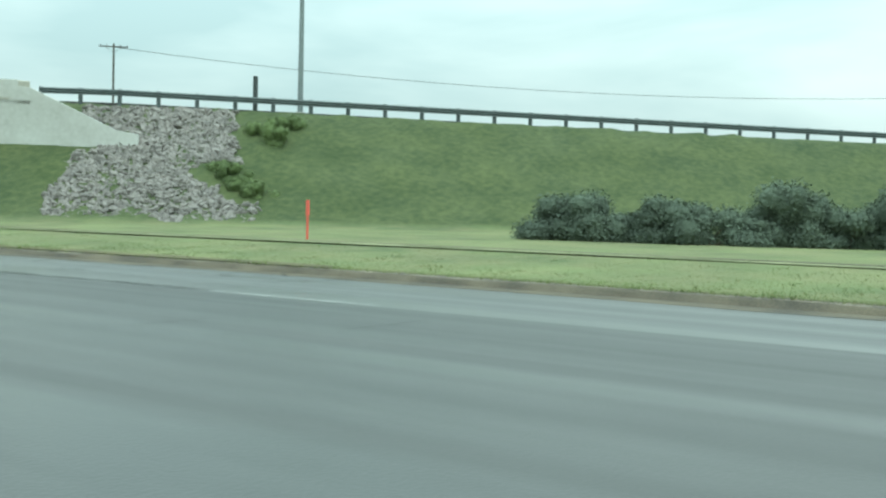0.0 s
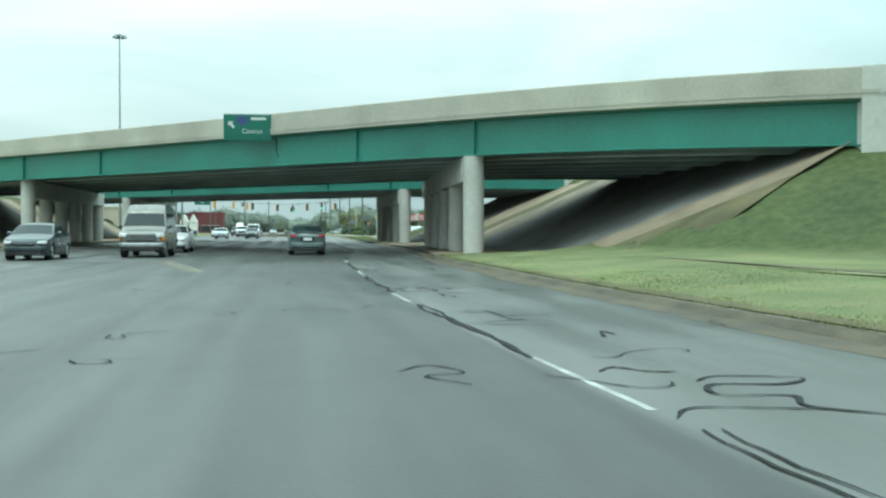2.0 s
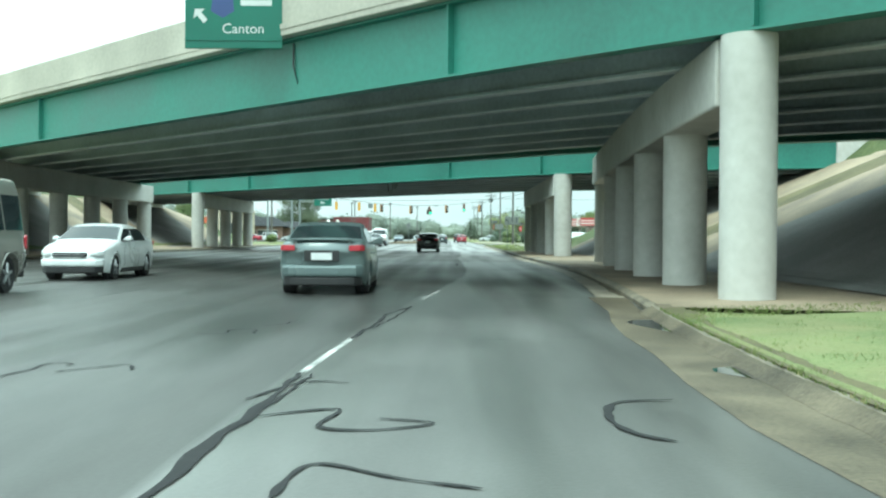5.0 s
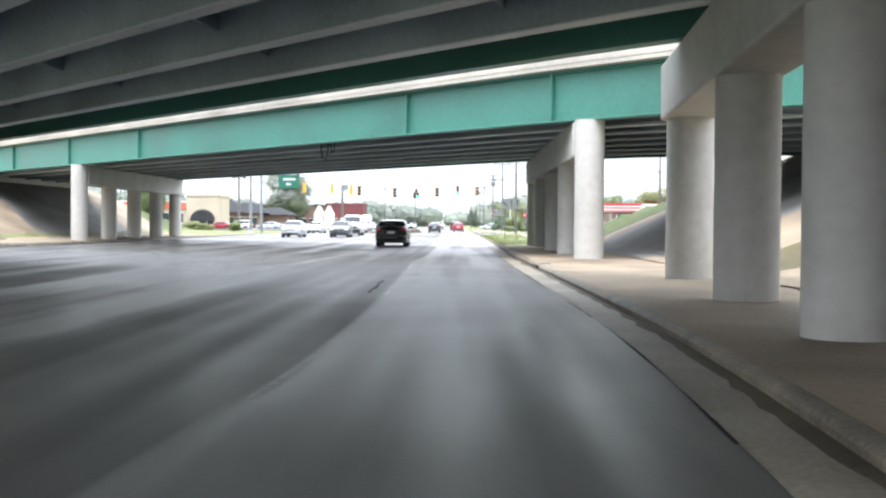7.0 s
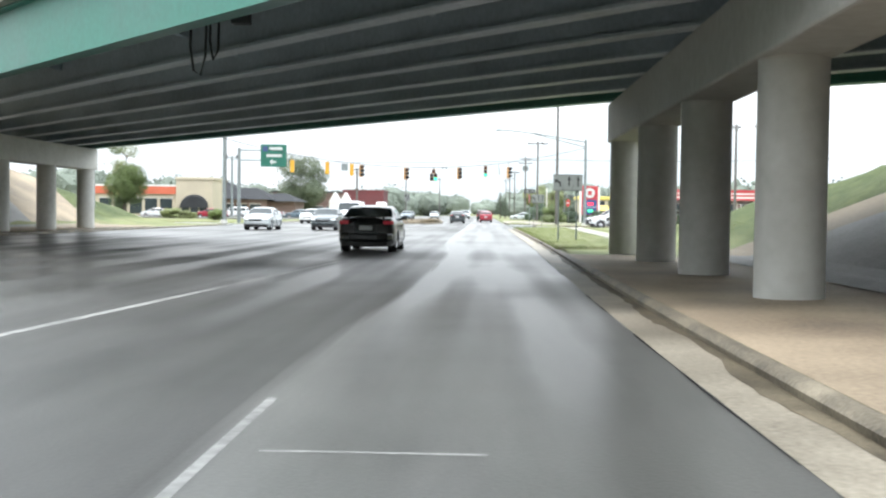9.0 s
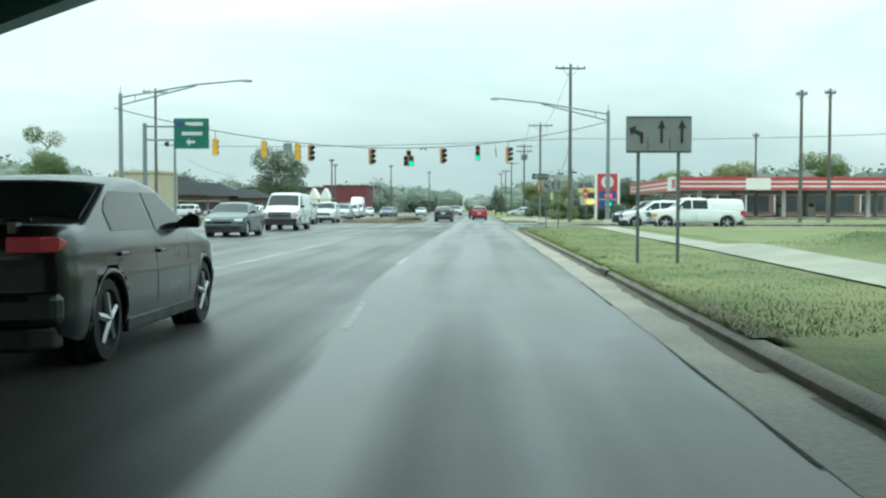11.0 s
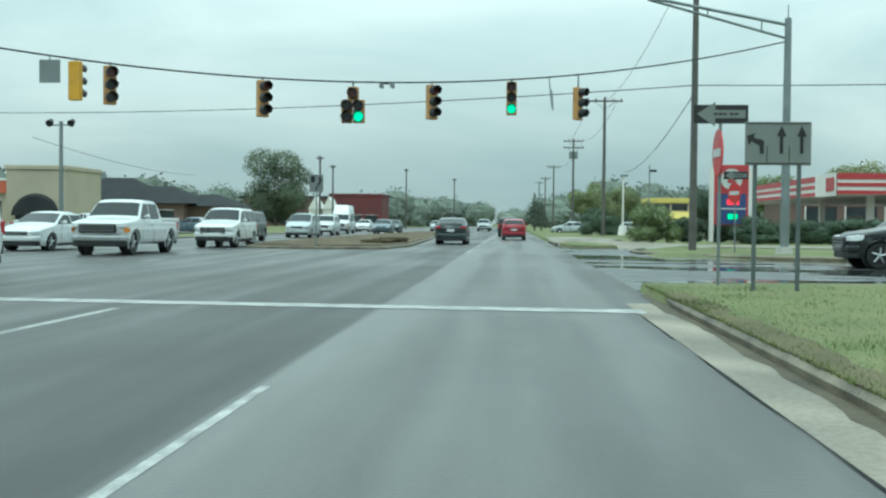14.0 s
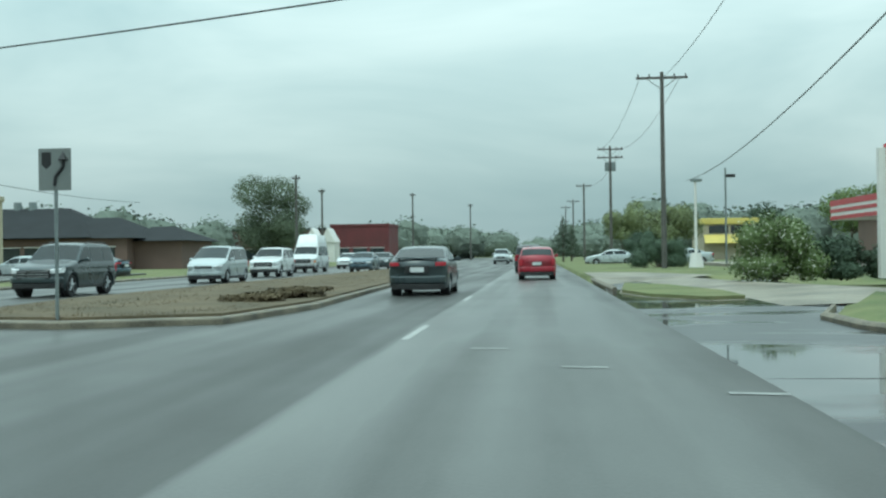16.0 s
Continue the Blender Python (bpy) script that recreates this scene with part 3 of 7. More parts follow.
# the road and the ramp street
geo = Geo()
ys = [-60 + 3.0 * k for k in range(220)]
from_kerb = []
for y in ys:
    x = curb_x(y)
    geo.v += [(x - ROAD_W + ROAD_W * k / 6, y, 0.0) for k in range(7)]
    from_kerb += [-ROAD_W + ROAD_W * k / 6 - 3.95 - lane_off(y) for k in range(7)]
for r in range(len(ys) - 1):
    for c in range(6):
        i = r * 7 + c
        geo.f.append((i, i + 1, i + 8, i + 7))
road = single("road", geo, ASPHALT, "wide wet grey asphalt road with patched cracks", "road", kind="structure", fix=False)
road.data.attributes.new("from_kerb", "FLOAT", "POINT").data.foreach_set("value", from_kerb)
geo = Geo()
geo.prism([(2.0, CROSS0), (150, CROSS0 - 6), (150, CROSS1 - 6), (2.0, CROSS1)], -0.1, -0.004)
geo.prism([(-160, CROSS0 + 6), (-21.2, CROSS0), (-21.2, CROSS1 + 3), (-160, CROSS1 + 6)], -0.1, -0.004)
single("ramp_road", geo, PUDDLED, "wet asphalt ramp street crossing the main road", "road", kind="structure")


def ribbon(points, width, z):
    geo = Geo()
    for k, p in enumerate(points):
        q0, q1 = points[max(0, k - 1)], points[min(len(points) - 1, k + 1)]
        t = Vector((q1[0] - q0[0], q1[1] - q0[1])).normalized()
        w = width(k / (len(points) - 1)) if callable(width) else width
        geo.v += [(p[0] + t.y * w / 2, p[1] - t.x * w / 2, z), (p[0] - t.y * w / 2, p[1] + t.x * w / 2, z)]
    geo.f = [(2 * k, 2 * k + 2, 2 * k + 3, 2 * k + 1) for k in range(len(points) - 1)]
    return geo


def follow(off, y0, y1, step=2.0):
    n = max(1, int((y1 - y0) / step))
    return [(curb_x(y0 + (y1 - y0) * k / n) + off, y0 + (y1 - y0) * k / n) for k in range(n + 1)]


# gutter and kerb
single("gutter", ribbon(follow(-0.28, 72, 182.6), 0.56, 0.004), CURB, "stained concrete gutter along the kerb", "gutter", kind="structure")
single("muddy_gutter", ribbon(follow(-0.36, -20, 72), lambda k: 0.72 + 0.12 * math.sin(k * 90) + 0.1 * math.sin(k * 37), 0.004), MUD, "gutter silted with wet brown mud", "gutter", kind="structure")


for y0, y1, shape in ((72.5, 131, 3), (132, 184.5, 8)):  # silt washed along the foot of the kerb
    g = Geo()
    n = int((y1 - y0) / 0.3)
    for k in range(n + 1):
        y = y0 + (y1 - y0) * k / n
        out_ = 0.13 + 0.1 * noise.noise((y * 0.35, shape, 0)) + 0.07 * noise.noise((y * 1.3, shape, 2)) + 0.04 * noise.noise((y * 3.1, shape, 5))
        g.v += [(curb_x(y) + 0.01, y, 0.012), (curb_x(y) - max(0.02, out_), y, 0.007)]
    g.f = [(2 * k, 2 * k + 2, 2 * k + 3, 2 * k + 1) for k in range(n)]
    single("gutter_silt", g, MUD, "wet brown silt along the foot of the kerb", "silt", kind="structure", fix=False)


g = Geo()
n = 320
for k in range(n + 1):
    y = 4 + 64 * k / n
    a_, b_ = noise.noise((y * 0.45, 2, 0)), noise.noise((y * 1.7, 6, 0))
    x = curb_x(y)
    g.v += [(x - 0.13 - 0.08 * a_ - 0.05 * b_, y, 0.006), (x - 0.03 + 0.02 * b_, y, 0.07 + 0.03 * a_), (x + 0.1, y, 0.131 + 0.01 * b_), (x + 0.3 + 0.08 * b_, y, 0.134)]
g.f = [(4 * k + j, 4 * k + 4 + j, 4 * k + 5 + j, 4 * k + 1 + j) for k in range(n) for j in range(3)]
single("silt_bank", g, MUD, "wet silt and dead grass banked against the kerb", "silt", kind="structure", fix=False)


for k in range(14):  # open joint between road and gutter
    y0 = 72.5 + 8.1 * k
    single("gutter_joint", ribbon(follow(-0.575, y0, y0 + 5.2 + 2.5 * math.sin(k * 2.3), 0.6), lambda q: 0.018 + 0.014 * math.sin(q * 11 + k), 0.0065), SEAL, "dark open joint between asphalt and gutter", "joint", "gutter joints")


def kerb(name, points, label):
    geo = Geo()
    rings = []
    for k, p in enumerate(points):
        q0, q1 = points[max(0, k - 1)], points[min(len(points) - 1, k + 1)]
        t = Vector((q1[0] - q0[0], q1[1] - q0[1])).normalized()
        prof = [(0.02, -0.06), (0.0, 0.07), (0.05, 0.118), (0.14, 0.125), (0.15, -0.06)]
        rings.append([(p[0] + t.y * o, p[1] - t.x * o, z) for o, z in prof])
    geo.loft(rings)
    return single(name, geo, KERB_STONE, label, "kerb", kind="structure", soft=True)


corner = [(curb_x(183) + 4 - 4 * math.cos(a), 182.0 + 4 * math.sin(a)) for a in [radians(10 * k) for k in range(1, 10)]]
kerb("kerb_right", follow(0.0, -20, 181.5, 1.5) + corner + [(12, 185.6), (60, 183.5)], "worn tan concrete kerb")
far_corner = [(60, 200.5), (18, 203.0), (10, 203.9), (7.2, 205.2), (5.6, 207.2), (5.0, 209.6), (5.05, 212.0), (5.9, 214.6)]
kerb("kerb_far_corner", far_corner, "low concrete kerb at the far corner")
kerb("kerb_left", [(x, y) for x, y in follow(-ROAD_W, -20, 184, 3)][::-1], "concrete kerb on the far side of the road")
kerb("kerb_left_far", [(x, y) for x, y in follow(-ROAD_W, 208, 420, 6)][::-1], "concrete kerb beyond the ramp street")
kerb("kerb_right_far", [(2.5, 226), (2.4, 250), (2.4, 300), (2.4, 420)], "concrete kerb along the far road edge")

# paved floor and slopes under the bridges
def slope_panel(b0, b1, x0, x1, steps=14):
    """Concrete slope paving between two lines across the highway."""
    geo = Geo()
    for k in range(steps + 1):
        for b in (b0, b1):
            rise = min(4.0 + 0.52 * b, 4.6 - 0.3 * (b - B_END)) / 0.52
            far = max(x0, RIGHT_TOE + rise) if x0 > 0 else min(x0, LEFT_TOE - rise)
            far = x1 if 0 <= b <= B_END else min(x1, far) if x0 > 0 else max(x1, far)
            x = x0 + (far - x0) * k / steps
            y = FACE[1] + (b - (x - FACE[0]) * V.x) / V.y
            end = (x - RIGHT_TOE) * 0.52 if x > 0 else (LEFT_TOE - x) * 0.5
            toe = (0.1 if k else 0.02) - (0.13 if b < -4 else 0.0)
            geo.v.append((x, y, 0.17 + max(0.0, end) + toe))
    geo.f = [(2 * k, 2 * k + 2, 2 * k + 3, 2 * k + 1) for k in range(steps)]
    return geo


# slope strips; those below the decks are coloured darker for the decks' shade
STRIPS = ((-6.2, -2.0, "weedy_edge", WEEDY, "brown weedy earth beside the slope paving", "earth"),
          (-2.0, 0.4, "slope_edging", PAVING, "pale tan concrete edging of the slope paving", "paving"),
          (0.4, W1 - 0.6, "slope_paving", SLOPE_DARK, "stained concrete slope paving, darkened for shade under the overpass", "paving"),
          (W1 - 0.6, W1 + 3.8, "slope_edging", PAVING, "pale tan concrete edging of the slope paving", "paving"),
          (W1 + 3.8, B2 - 3.8, "weedy_strip", WEEDY, "dry weedy strip of earth between the two pavings", "earth"),
          (B2 - 3.8, B2 + 0.6, "slope_edging", PAVING, "pale tan concrete edging of the slope paving", "paving"),
          (B2 + 0.6, B_END - 1.4, "slope_paving", SLOPE_DARK, "stained concrete slope paving, darkened for shade under the overpass", "paving"),
          (B_END - 1.4, B_END + 0.9, "slope_edging", PAVING, "pale tan concrete edging of the slope paving", "paving"))
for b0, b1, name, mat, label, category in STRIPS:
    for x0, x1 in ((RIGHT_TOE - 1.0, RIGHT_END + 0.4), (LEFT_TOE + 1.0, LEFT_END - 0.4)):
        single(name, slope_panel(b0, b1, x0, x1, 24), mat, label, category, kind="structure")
single("slope_edging", slope_panel(B_END + 0.9, B_END + 5.0, LEFT_TOE + 1.0, LEFT_END - 0.4, 24), PAVING, "pale tan concrete edging of the slope paving", "paving", kind="structure")
pts = [(curb_x(y) + 0.18, y) for y in [67.5 + 2 * k for k in range(32)]]
geo = Geo()
for x, y in pts:
    geo.v += [(x - 0.04, y, 0.128), (max(RIGHT_TOE + 0.3, x + 4.2), y - 2.5, 0.175)]
geo.f = [(2 * k, 2 * k + 1, 2 * k + 3, 2 * k + 2) for k in range(len(pts) - 1)]
single("underpass_walk", geo, PAVING, "dusty tan concrete floor between kerb and columns", "pavement", kind="structure")
geo = Geo()
for x, y in [(curb_x(y) - ROAD_W - 0.2, y) for y in [90 + 3 * k for k in range(27)]]:
    geo.v += [(LEFT_TOE - 0.4, y + 2.5, 0.2), (x, y, 0.155)]
geo.f = [(2 * k, 2 * k + 1, 2 * k + 3, 2 * k + 2) for k in range(26)]
single("underpass_walk_far", geo, PAVING, "dusty tan concrete floor beside the far columns", "pavement", kind="structure")

# narrow walk through the verge
walk_a = ribbon([(curb_x(y) + 6.0 - 0.02 * (y - 20), y) for y in [-30 + 3 * k for k in range(33)]], 0.35, 0.385)
strip_a = ribbon([(curb_x(y) + 5.5 - 0.02 * (y - 20), y) for y in [-30 + 3 * k for k in range(26)]], lambda k: 0.65 * min(1, 6 * (1 - k) + 0.05), 0.372)
single("verge_walk", strip_a, THATCH, "pale overgrown strip of an old path in the verge", "path", kind="structure")
single("verge_track", walk_a, DIRT, "dark worn track through the grass verge", "path", kind="structure")


def walk_x(y):
    return 6.0 + 0.03 * (y - 148)


walk_b = ribbon([(walk_x(y), y) for y in [137 + 2.5 * k for k in range(20)]], 1.2, 0.37)
walk_b.v = [(x, y, 0.162 + bank(x, y) + verge_rise(y) * min(6.0, x - curb_x(y))) for x, y, z in walk_b.v]
for nm, y0, y1 in (("worn_edge", 133, 183), ("worn_edge", 22, 67)):  # bare earth and thatch creeping over the kerb
    g = Geo()
    n = int((y1 - y0) / 0.4)
    for k in range(n + 1):
        y = y0 + (y1 - y0) * k / n
        a, b = noise.noise((y * 0.7, 1, 0)), noise.noise((y * 1.9, 4, 0))
        x = curb_x(y)
        mid, out = 0.2, 0.42 + 0.2 * a + 0.1 * b
        g.v += [(x + 0.05 + 0.04 * b, y, 0.134), (x + mid, y, 0.142 + verge_rise(y) * mid), (x + out, y, 0.137 + verge_rise(y) * out)]
    g.f = [(3 * k + j, 3 * k + j + 1, 3 * k + j + 4, 3 * k + j + 3) for k in range(n) for j in (0, 1)]
    single(nm, g, WEEDY, "bare brown earth and dead thatch along the kerb", "earth", kind="structure")
single("sidewalk", walk_b, WALK_PALE, "pale concrete sidewalk through the verge", "pavement", kind="structure")


# ---- the two highway bridges ----
def end_a(x, b):
    return (x - FACE[0] - b * V.x) / U.x


def along_box(geo, b0, b1, z0, z1, xr=RIGHT_END + 0.3, xl=LEFT_END - 0.3):
    return along_profile(geo, [(b0, z0), (b1, z0), (b1, z1), (b0, z1)], xr, xl)


def along_profile(geo, profile, xr=RIGHT_END + 0.3, xl=LEFT_END - 0.3, n=16):
    """A bar of one cross-section along the highway, with the deck's gentle vertical curve."""
    rings = []
    for k in range(n + 1):
        x = xl + (xr - xl) * k / n
        sag = -0.0021 * max(0.0, x - 1.0) ** 2
        rings.append([on_deck(end_a(x, b), b, z + sag) for b, z in profile])
    return geo.loft(rings)


def bridge(b_near, width, col_y, col_x, left_y, left_x, label, drift=0.0):
    base = (*on_deck(0, b_near)[:2], 0.0)
    br = thing("highway_bridge", base, label, "bridge", "highway bridges", kind="")
    b_far = b_near + width
    kw = dict(at=base)
    part("deck", along_box(Geo(), b_near - 0.45, b_far + 0.45, 6.27, 6.52, RIGHT_END + 1, LEFT_END - 1), PARAPET, br, "stained concrete deck slab", bevel=0.03, **kw)
    for b0, b1 in ((b_near - 0.42, b_near - 0.12), (b_far + 0.12, b_far + 0.42)):
        part("parapet", along_box(Geo(), b0, b1, 6.52, 7.42, RIGHT_END + 1, LEFT_END - 1), PARAPET, br, "beige concrete parapet", bevel=0.05, **kw)
        part("drip_ledge", along_box(Geo(), b0 - 0.05 if b0 < b_near else b1 - 0.02, b0 + 0.02 if b0 < b_near else b1 + 0.05, 6.44, 6.58), PARAPET, br, **kw)
    n = 8
    for k in range(n):
        b = b_near + width * k / (n - 1)
        outer = k in (0, n - 1)
        half = [(0.2, 4.62), (0.2, 4.67), (0.02, 4.7), (0.02, 6.18), (0.2, 6.2), (0.2, 6.26)]
        geo = along_profile(Geo(), [(b + o, z) for o, z in half] + [(b - o, z) for o, z in half[::-1]])
        g = part("girder", geo, GREEN if outer else DARK_STEEL, br, "green painted steel fascia girder" if outer else "dark steel inner girder", **kw)
        if not outer:
            part("bottom_flange", along_box(Geo(), b - 0.19, b + 0.19, 4.595, 4.616), FLANGE, g, "bottom flange paled for light off the wet road", **kw)
        if outer:
            side = -1 if k == 0 else 1
            for x in (-29.5, -23.4, -17.2, -2.0, 3.05):
                a = end_a(x, b)
                p, q = Vector(on_deck(a, b)[:2]), V * (0.19 * side)
                ring = [p + U * 0.03, p + U * 0.03 + q, p - U * 0.03 + q, p - U * 0.03]
                part("stiffener", Geo().prism([tuple(r) for r in ring], 4.68, 6.2), GREEN, g, **kw)
    for j in range(9):  # cross frames between the girders
        a0 = -46 + 7.0 * j
        xm = -28 + 5.2 * j
        p, q = on_deck(end_a(xm, b_near + 0.2), b_near + 0.2), on_deck(end_a(xm + 3, b_far - 0.2), b_far - 0.2)
        geo = Geo().prism([(p[0] - 0.05, p[1]), (p[0] + 0.05, p[1]), (q[0] + 0.05, q[1]), (q[0] - 0.05, q[1])], 5.1, 5.75)
        part("cross_frame", geo, DARK_STEEL, br, **kw)
    for cx, lean, ylist in ((col_x, drift, col_y), (left_x, 0.0, left_y)):
        y0, y1 = ylist[0], ylist[-1]
        cxs = [cx + lean * ((y - y0) / (y1 - y0)) ** 1.5 for y in ylist]
        part("pier_cap", Geo().loft([[(x - 0.52, y, 3.42), (x + 0.52, y, 3.42), (x + 0.52, y, 4.58), (x - 0.52, y, 4.58)] for x, y in zip(cxs, [y0 + 0.2] + ylist[1:-1] + [y1 + 0.5])]), CONCRETE, br, "light concrete pier cap", bevel=0.05, **kw)
        for k, (cx, y) in enumerate(zip(cxs, ylist)):
            top = 4.6 if k == 0 else 3.45
            part("column", Geo().cyl((cx, y, 0.1), (cx, y, top), 0.475, 0.475, 36), CONCRETE, br, "round light concrete column", soft=True, **kw)
    for x, s in ((RIGHT_END, 1), (LEFT_END, -1)):
        ya = FACE[1] + (b_near - 0.4 - (x - FACE[0]) * V.x) / V.y
        yb = FACE[1] + (b_far + 0.4 - (x - FACE[0]) * V.x) / V.y
        part("abutment", Geo().box(min(x, x + 0.9 * s), max(x, x + 0.9 * s), ya, yb, 3.6, 6.27), CONCRETE, br, "light concrete abutment wall", bevel=0.03, **kw)
        # wing walls, running on along the highway with a sloping top
        for b, sgn in ((b_near - 0.28, 1), (b_far + 0.28, -1)):
            a0, d = end_a(x, b), 1 if s > 0 else -1
            ring, lo, hi = [], [], []
            for a, zl, zh in ((0.0, 3.75, 7.03), (1.0, 3.75, 7.02), (1.05, 3.7, 6.72), (1.6, 3.7, 6.66), (5.6, 3.7, 4.75), (6.6, 3.7, 4.6)):
                ring.append((a, zl, zh))
            front = [on_deck(a0 + d * a, b - 0.17)[:2] for a, _, _ in ring]
            rear = [on_deck(a0 + d * a, b + 0.17)[:2] for a, _, _ in ring]
            g2 = Geo()
            rings = [[(*f, zl), (*r, zl), (*r, zh), (*f, zh)] for f, r, (_, zl, zh) in zip(front, rear, ring)]
            g2.loft(rings)
            part("wing_wall", g2, CONCRETE, br, "pale concrete wing wall with a sloping top", bevel=0.02, **kw)
    return br


# the two highway carriageways, on the decks and on along the embankment
for b0, b1, c0, c1 in ((0.0, W1, 5.4, W1), (B2, B_END, B2, B_END - 6.2)):
    single("highway_carriageway", along_box(Geo(), b0 - 0.1, b1 + 0.1, 6.5, 6.56), ASPHALT, "grey asphalt highway lanes over the bridge deck", "road", kind="structure")
    for s in (1, -1):
        geo, a0 = Geo(), end_a(RIGHT_END + 0.3 if s > 0 else LEFT_END - 0.3, (b0 + b1) / 2) + 8 * s
        rings = []
        for k in range(25):
            a = a0 + s * 6.0 * k
            z = crest(a) + 0.05
            rings.append([on_deck(a, c0, z), on_deck(a, c1, z), on_deck(a, c1, z + 0.22), on_deck(a, c0, z + 0.22)])
        single("highway_carriageway", geo.loft(rings), ASPHALT, "grey asphalt highway lanes along the embankment", "road", kind="structure")

bridge(0.0, W1, [69.4, 74.8, 79.9, 85.1, 90.2, 96.3], 3.0, [98.0 + 5.35 * k for k in range(6)], -23.4,
       "green steel girder overpass on round concrete columns", 1.6)
bridge(B2, W2, [108.6 + 5.6 * k for k in range(5)], 4.1, [136.6 + 5.3 * k for k in range(5)], -22.5,
       "second green steel girder overpass on round concrete columns")


# ---- road markings and sealed cracks ----
def strip(name, off, y0, y1, width, mat, label, z=0.002):
    return single(name, ribbon(follow(off, y0, y1, 1.5), width, z), mat, label, "road marking", "lane markings", kind="")


def lane_dash(y0, y1, width=0.1, mat=WHITE_LINE):
    n = 4
    pts = [(curb_x(y) + lane_off(y), y) for y in [y0 + (y1 - y0) * k / n for k in range(n + 1)]]
    return single("lane_dash", ribbon(pts, width, 0.002), mat, "worn white dashed lane line on wet asphalt", "road marking", "lane markings")


for k in range(-2, 8):  # closer dashes before and under the overpasses
    y0 = 28.3 + 10.75 * k
    lane_dash(y0, y0 + 3.0, 0.07, FADED_LINE if k > 4 else WHITE_LINE)
for k in range(-3, 2):
    y0 = 159.0 + 12.2 * k
    lane_dash(y0, y0 + 3.05, 0.075)
for k in range(4, 16):
    y0 = 159.4 + 12.2 * k
    lane_dash(y0, y0 + 3.05, 0.12)
single("turn_lane_line", ribbon([(-5.95 + 0.07 * (y - 94), y) for y in [94 + 2 * k for k in range(17)]], 0.12, 0.002), FADED_LINE, "worn solid white turn lane line", "road marking", "lane markings")
strip("turn_lane_line", -7.45, 138, 180.5, 0.12, FADED_LINE, "worn solid white turn lane line")
for dx in (0.0, 0.28):  # short double yellow taper before the first bridge
    geo = ribbon([(-8.15 + dx - 2.15 * k / 8, 52.0 + 11.2 * k / 8) for k in range(9)], 0.11, 0.005)
    single("yellow_line", geo, YELLOW_LINE, "faded double yellow taper line on wet asphalt", "road marking", "lane markings")
for off in (-14.9, -18.4):
    for k in range(14):
        strip("lane_dash", off, 20 + 12.2 * k, 23.05 + 12.2 * k, 0.12, WHITE_LINE, "worn white dashed lane line on wet asphalt")
geo = Geo()
geo.add([(1.85, 180.85, 0.006), (-8.9, 181.5, 0.006), (-8.9, 182.05, 0.006), (1.85, 181.45, 0.006)], [(0, 1, 2, 3)])
single("stop_line", geo, WHITE_LINE, "worn white stop line before the signals", "road marking")
strip("transverse_line", -2.75, 104.98, 105.02, 1.2, FADED_LINE, "thin worn white line across the lane")
for x, y in ((-2.1, 195.6), (0.55, 195.0), (-0.4, 206.7), (0.7, 204.5), (2.05, 202.4)):
    single("guide_dash", Geo().add([(x - 0.24, y - 0.03, 0.006), (x + 0.24, y - 0.12, 0.006), (x + 0.24, y + 0.02, 0.006), (x - 0.24, y + 0.11, 0.006)], [(0, 1, 2, 3)]), FADED_LINE, "short worn white turning guide dash in the intersection", "road marking", "turning guide dashes")
for x in (-6.9, -10.4):  # short cross-hatch ticks beyond the stop line
    strip("guide_tick", x - 2.3, 196, 198, 0.12, WHITE_LINE, "short worn white guide mark in the intersection")

rnd = random.Random(7)


def squiggle(x, y, heading, n, curl, step=0.16):
    """A meander that swings from side to side as the tar wand did."""
    pts, w1, w2 = [], rnd.uniform(0.18, 0.5), rnd.uniform(0.6, 1.1)
    p1, p2 = rnd.uniform(0, 6), rnd.uniform(0, 6)
    for k in range(n):
        pts.append((x, y))
        h = heading + 6 * curl * math.sin(w1 * k + p1) + 2.2 * curl * math.sin(w2 * k + p2)
        x, y = x + step * math.cos(h), y + step * math.sin(h)
    return pts


def seal(points, w, name="sealed_crack"):
    phase = rnd.uniform(0, 6)
    g = ribbon(points, lambda k: w * (0.55 + 0.45 * math.sin(phase + k * 9) * math.cos(2 * phase + k * 23)) * min(1, 8 * k + 0.25, 8 * (1 - k) + 0.25) + 0.012, 0.008 + rnd.uniform(0, 0.003))
    return single(name, g, SEAL, "meandering black tar seal over a road crack", "crack seal", "sealed cracks")


def tar(*knots, w=0.05):
    """A tar run drawn freely through a few turning points."""
    pts = []
    kn = [knots[0], *knots, knots[-1]]
    for p0, p1, p2, p3 in zip(kn, kn[1:], kn[2:], kn[3:]):
        n = max(4, int(math.dist(p1, p2) / 0.07))
        for j in range(n):
            u = j / n
            pts.append(tuple(0.5 * (2 * b + (c - a) * u + (2 * a - 5 * b + 4 * c - d) * u * u + (3 * b - a - 3 * c + d) * u ** 3) for a, b, c, d in zip(p0, p1, p2, p3)))
    return seal(pts + [knots[-1]], w)


# seals along the lane seam, broken where the paint lies
for y0, y1, w in ((20.5, 27.6, 0.045), (31.2, 38.4, 0.09), (41.6, 49.2, 0.12), (52.2, 60.4, 0.1), (63.4, 69.0, 0.06)):
    n = int((y1 - y0) / 0.2)
    for lane_shift, ww in ((0.0, w), (0.07, w * 0.5)):
        seal([(curb_x(y) + lane_off(y) + lane_shift + 0.12 * noise.noise((y * 0.5, lane_shift * 9, 0)) + 0.06 * noise.noise((y * 1.9, 5, 0)), y) for y in [y0 + (y1 - y0) * k / n for k in range(n + 1)]], ww)
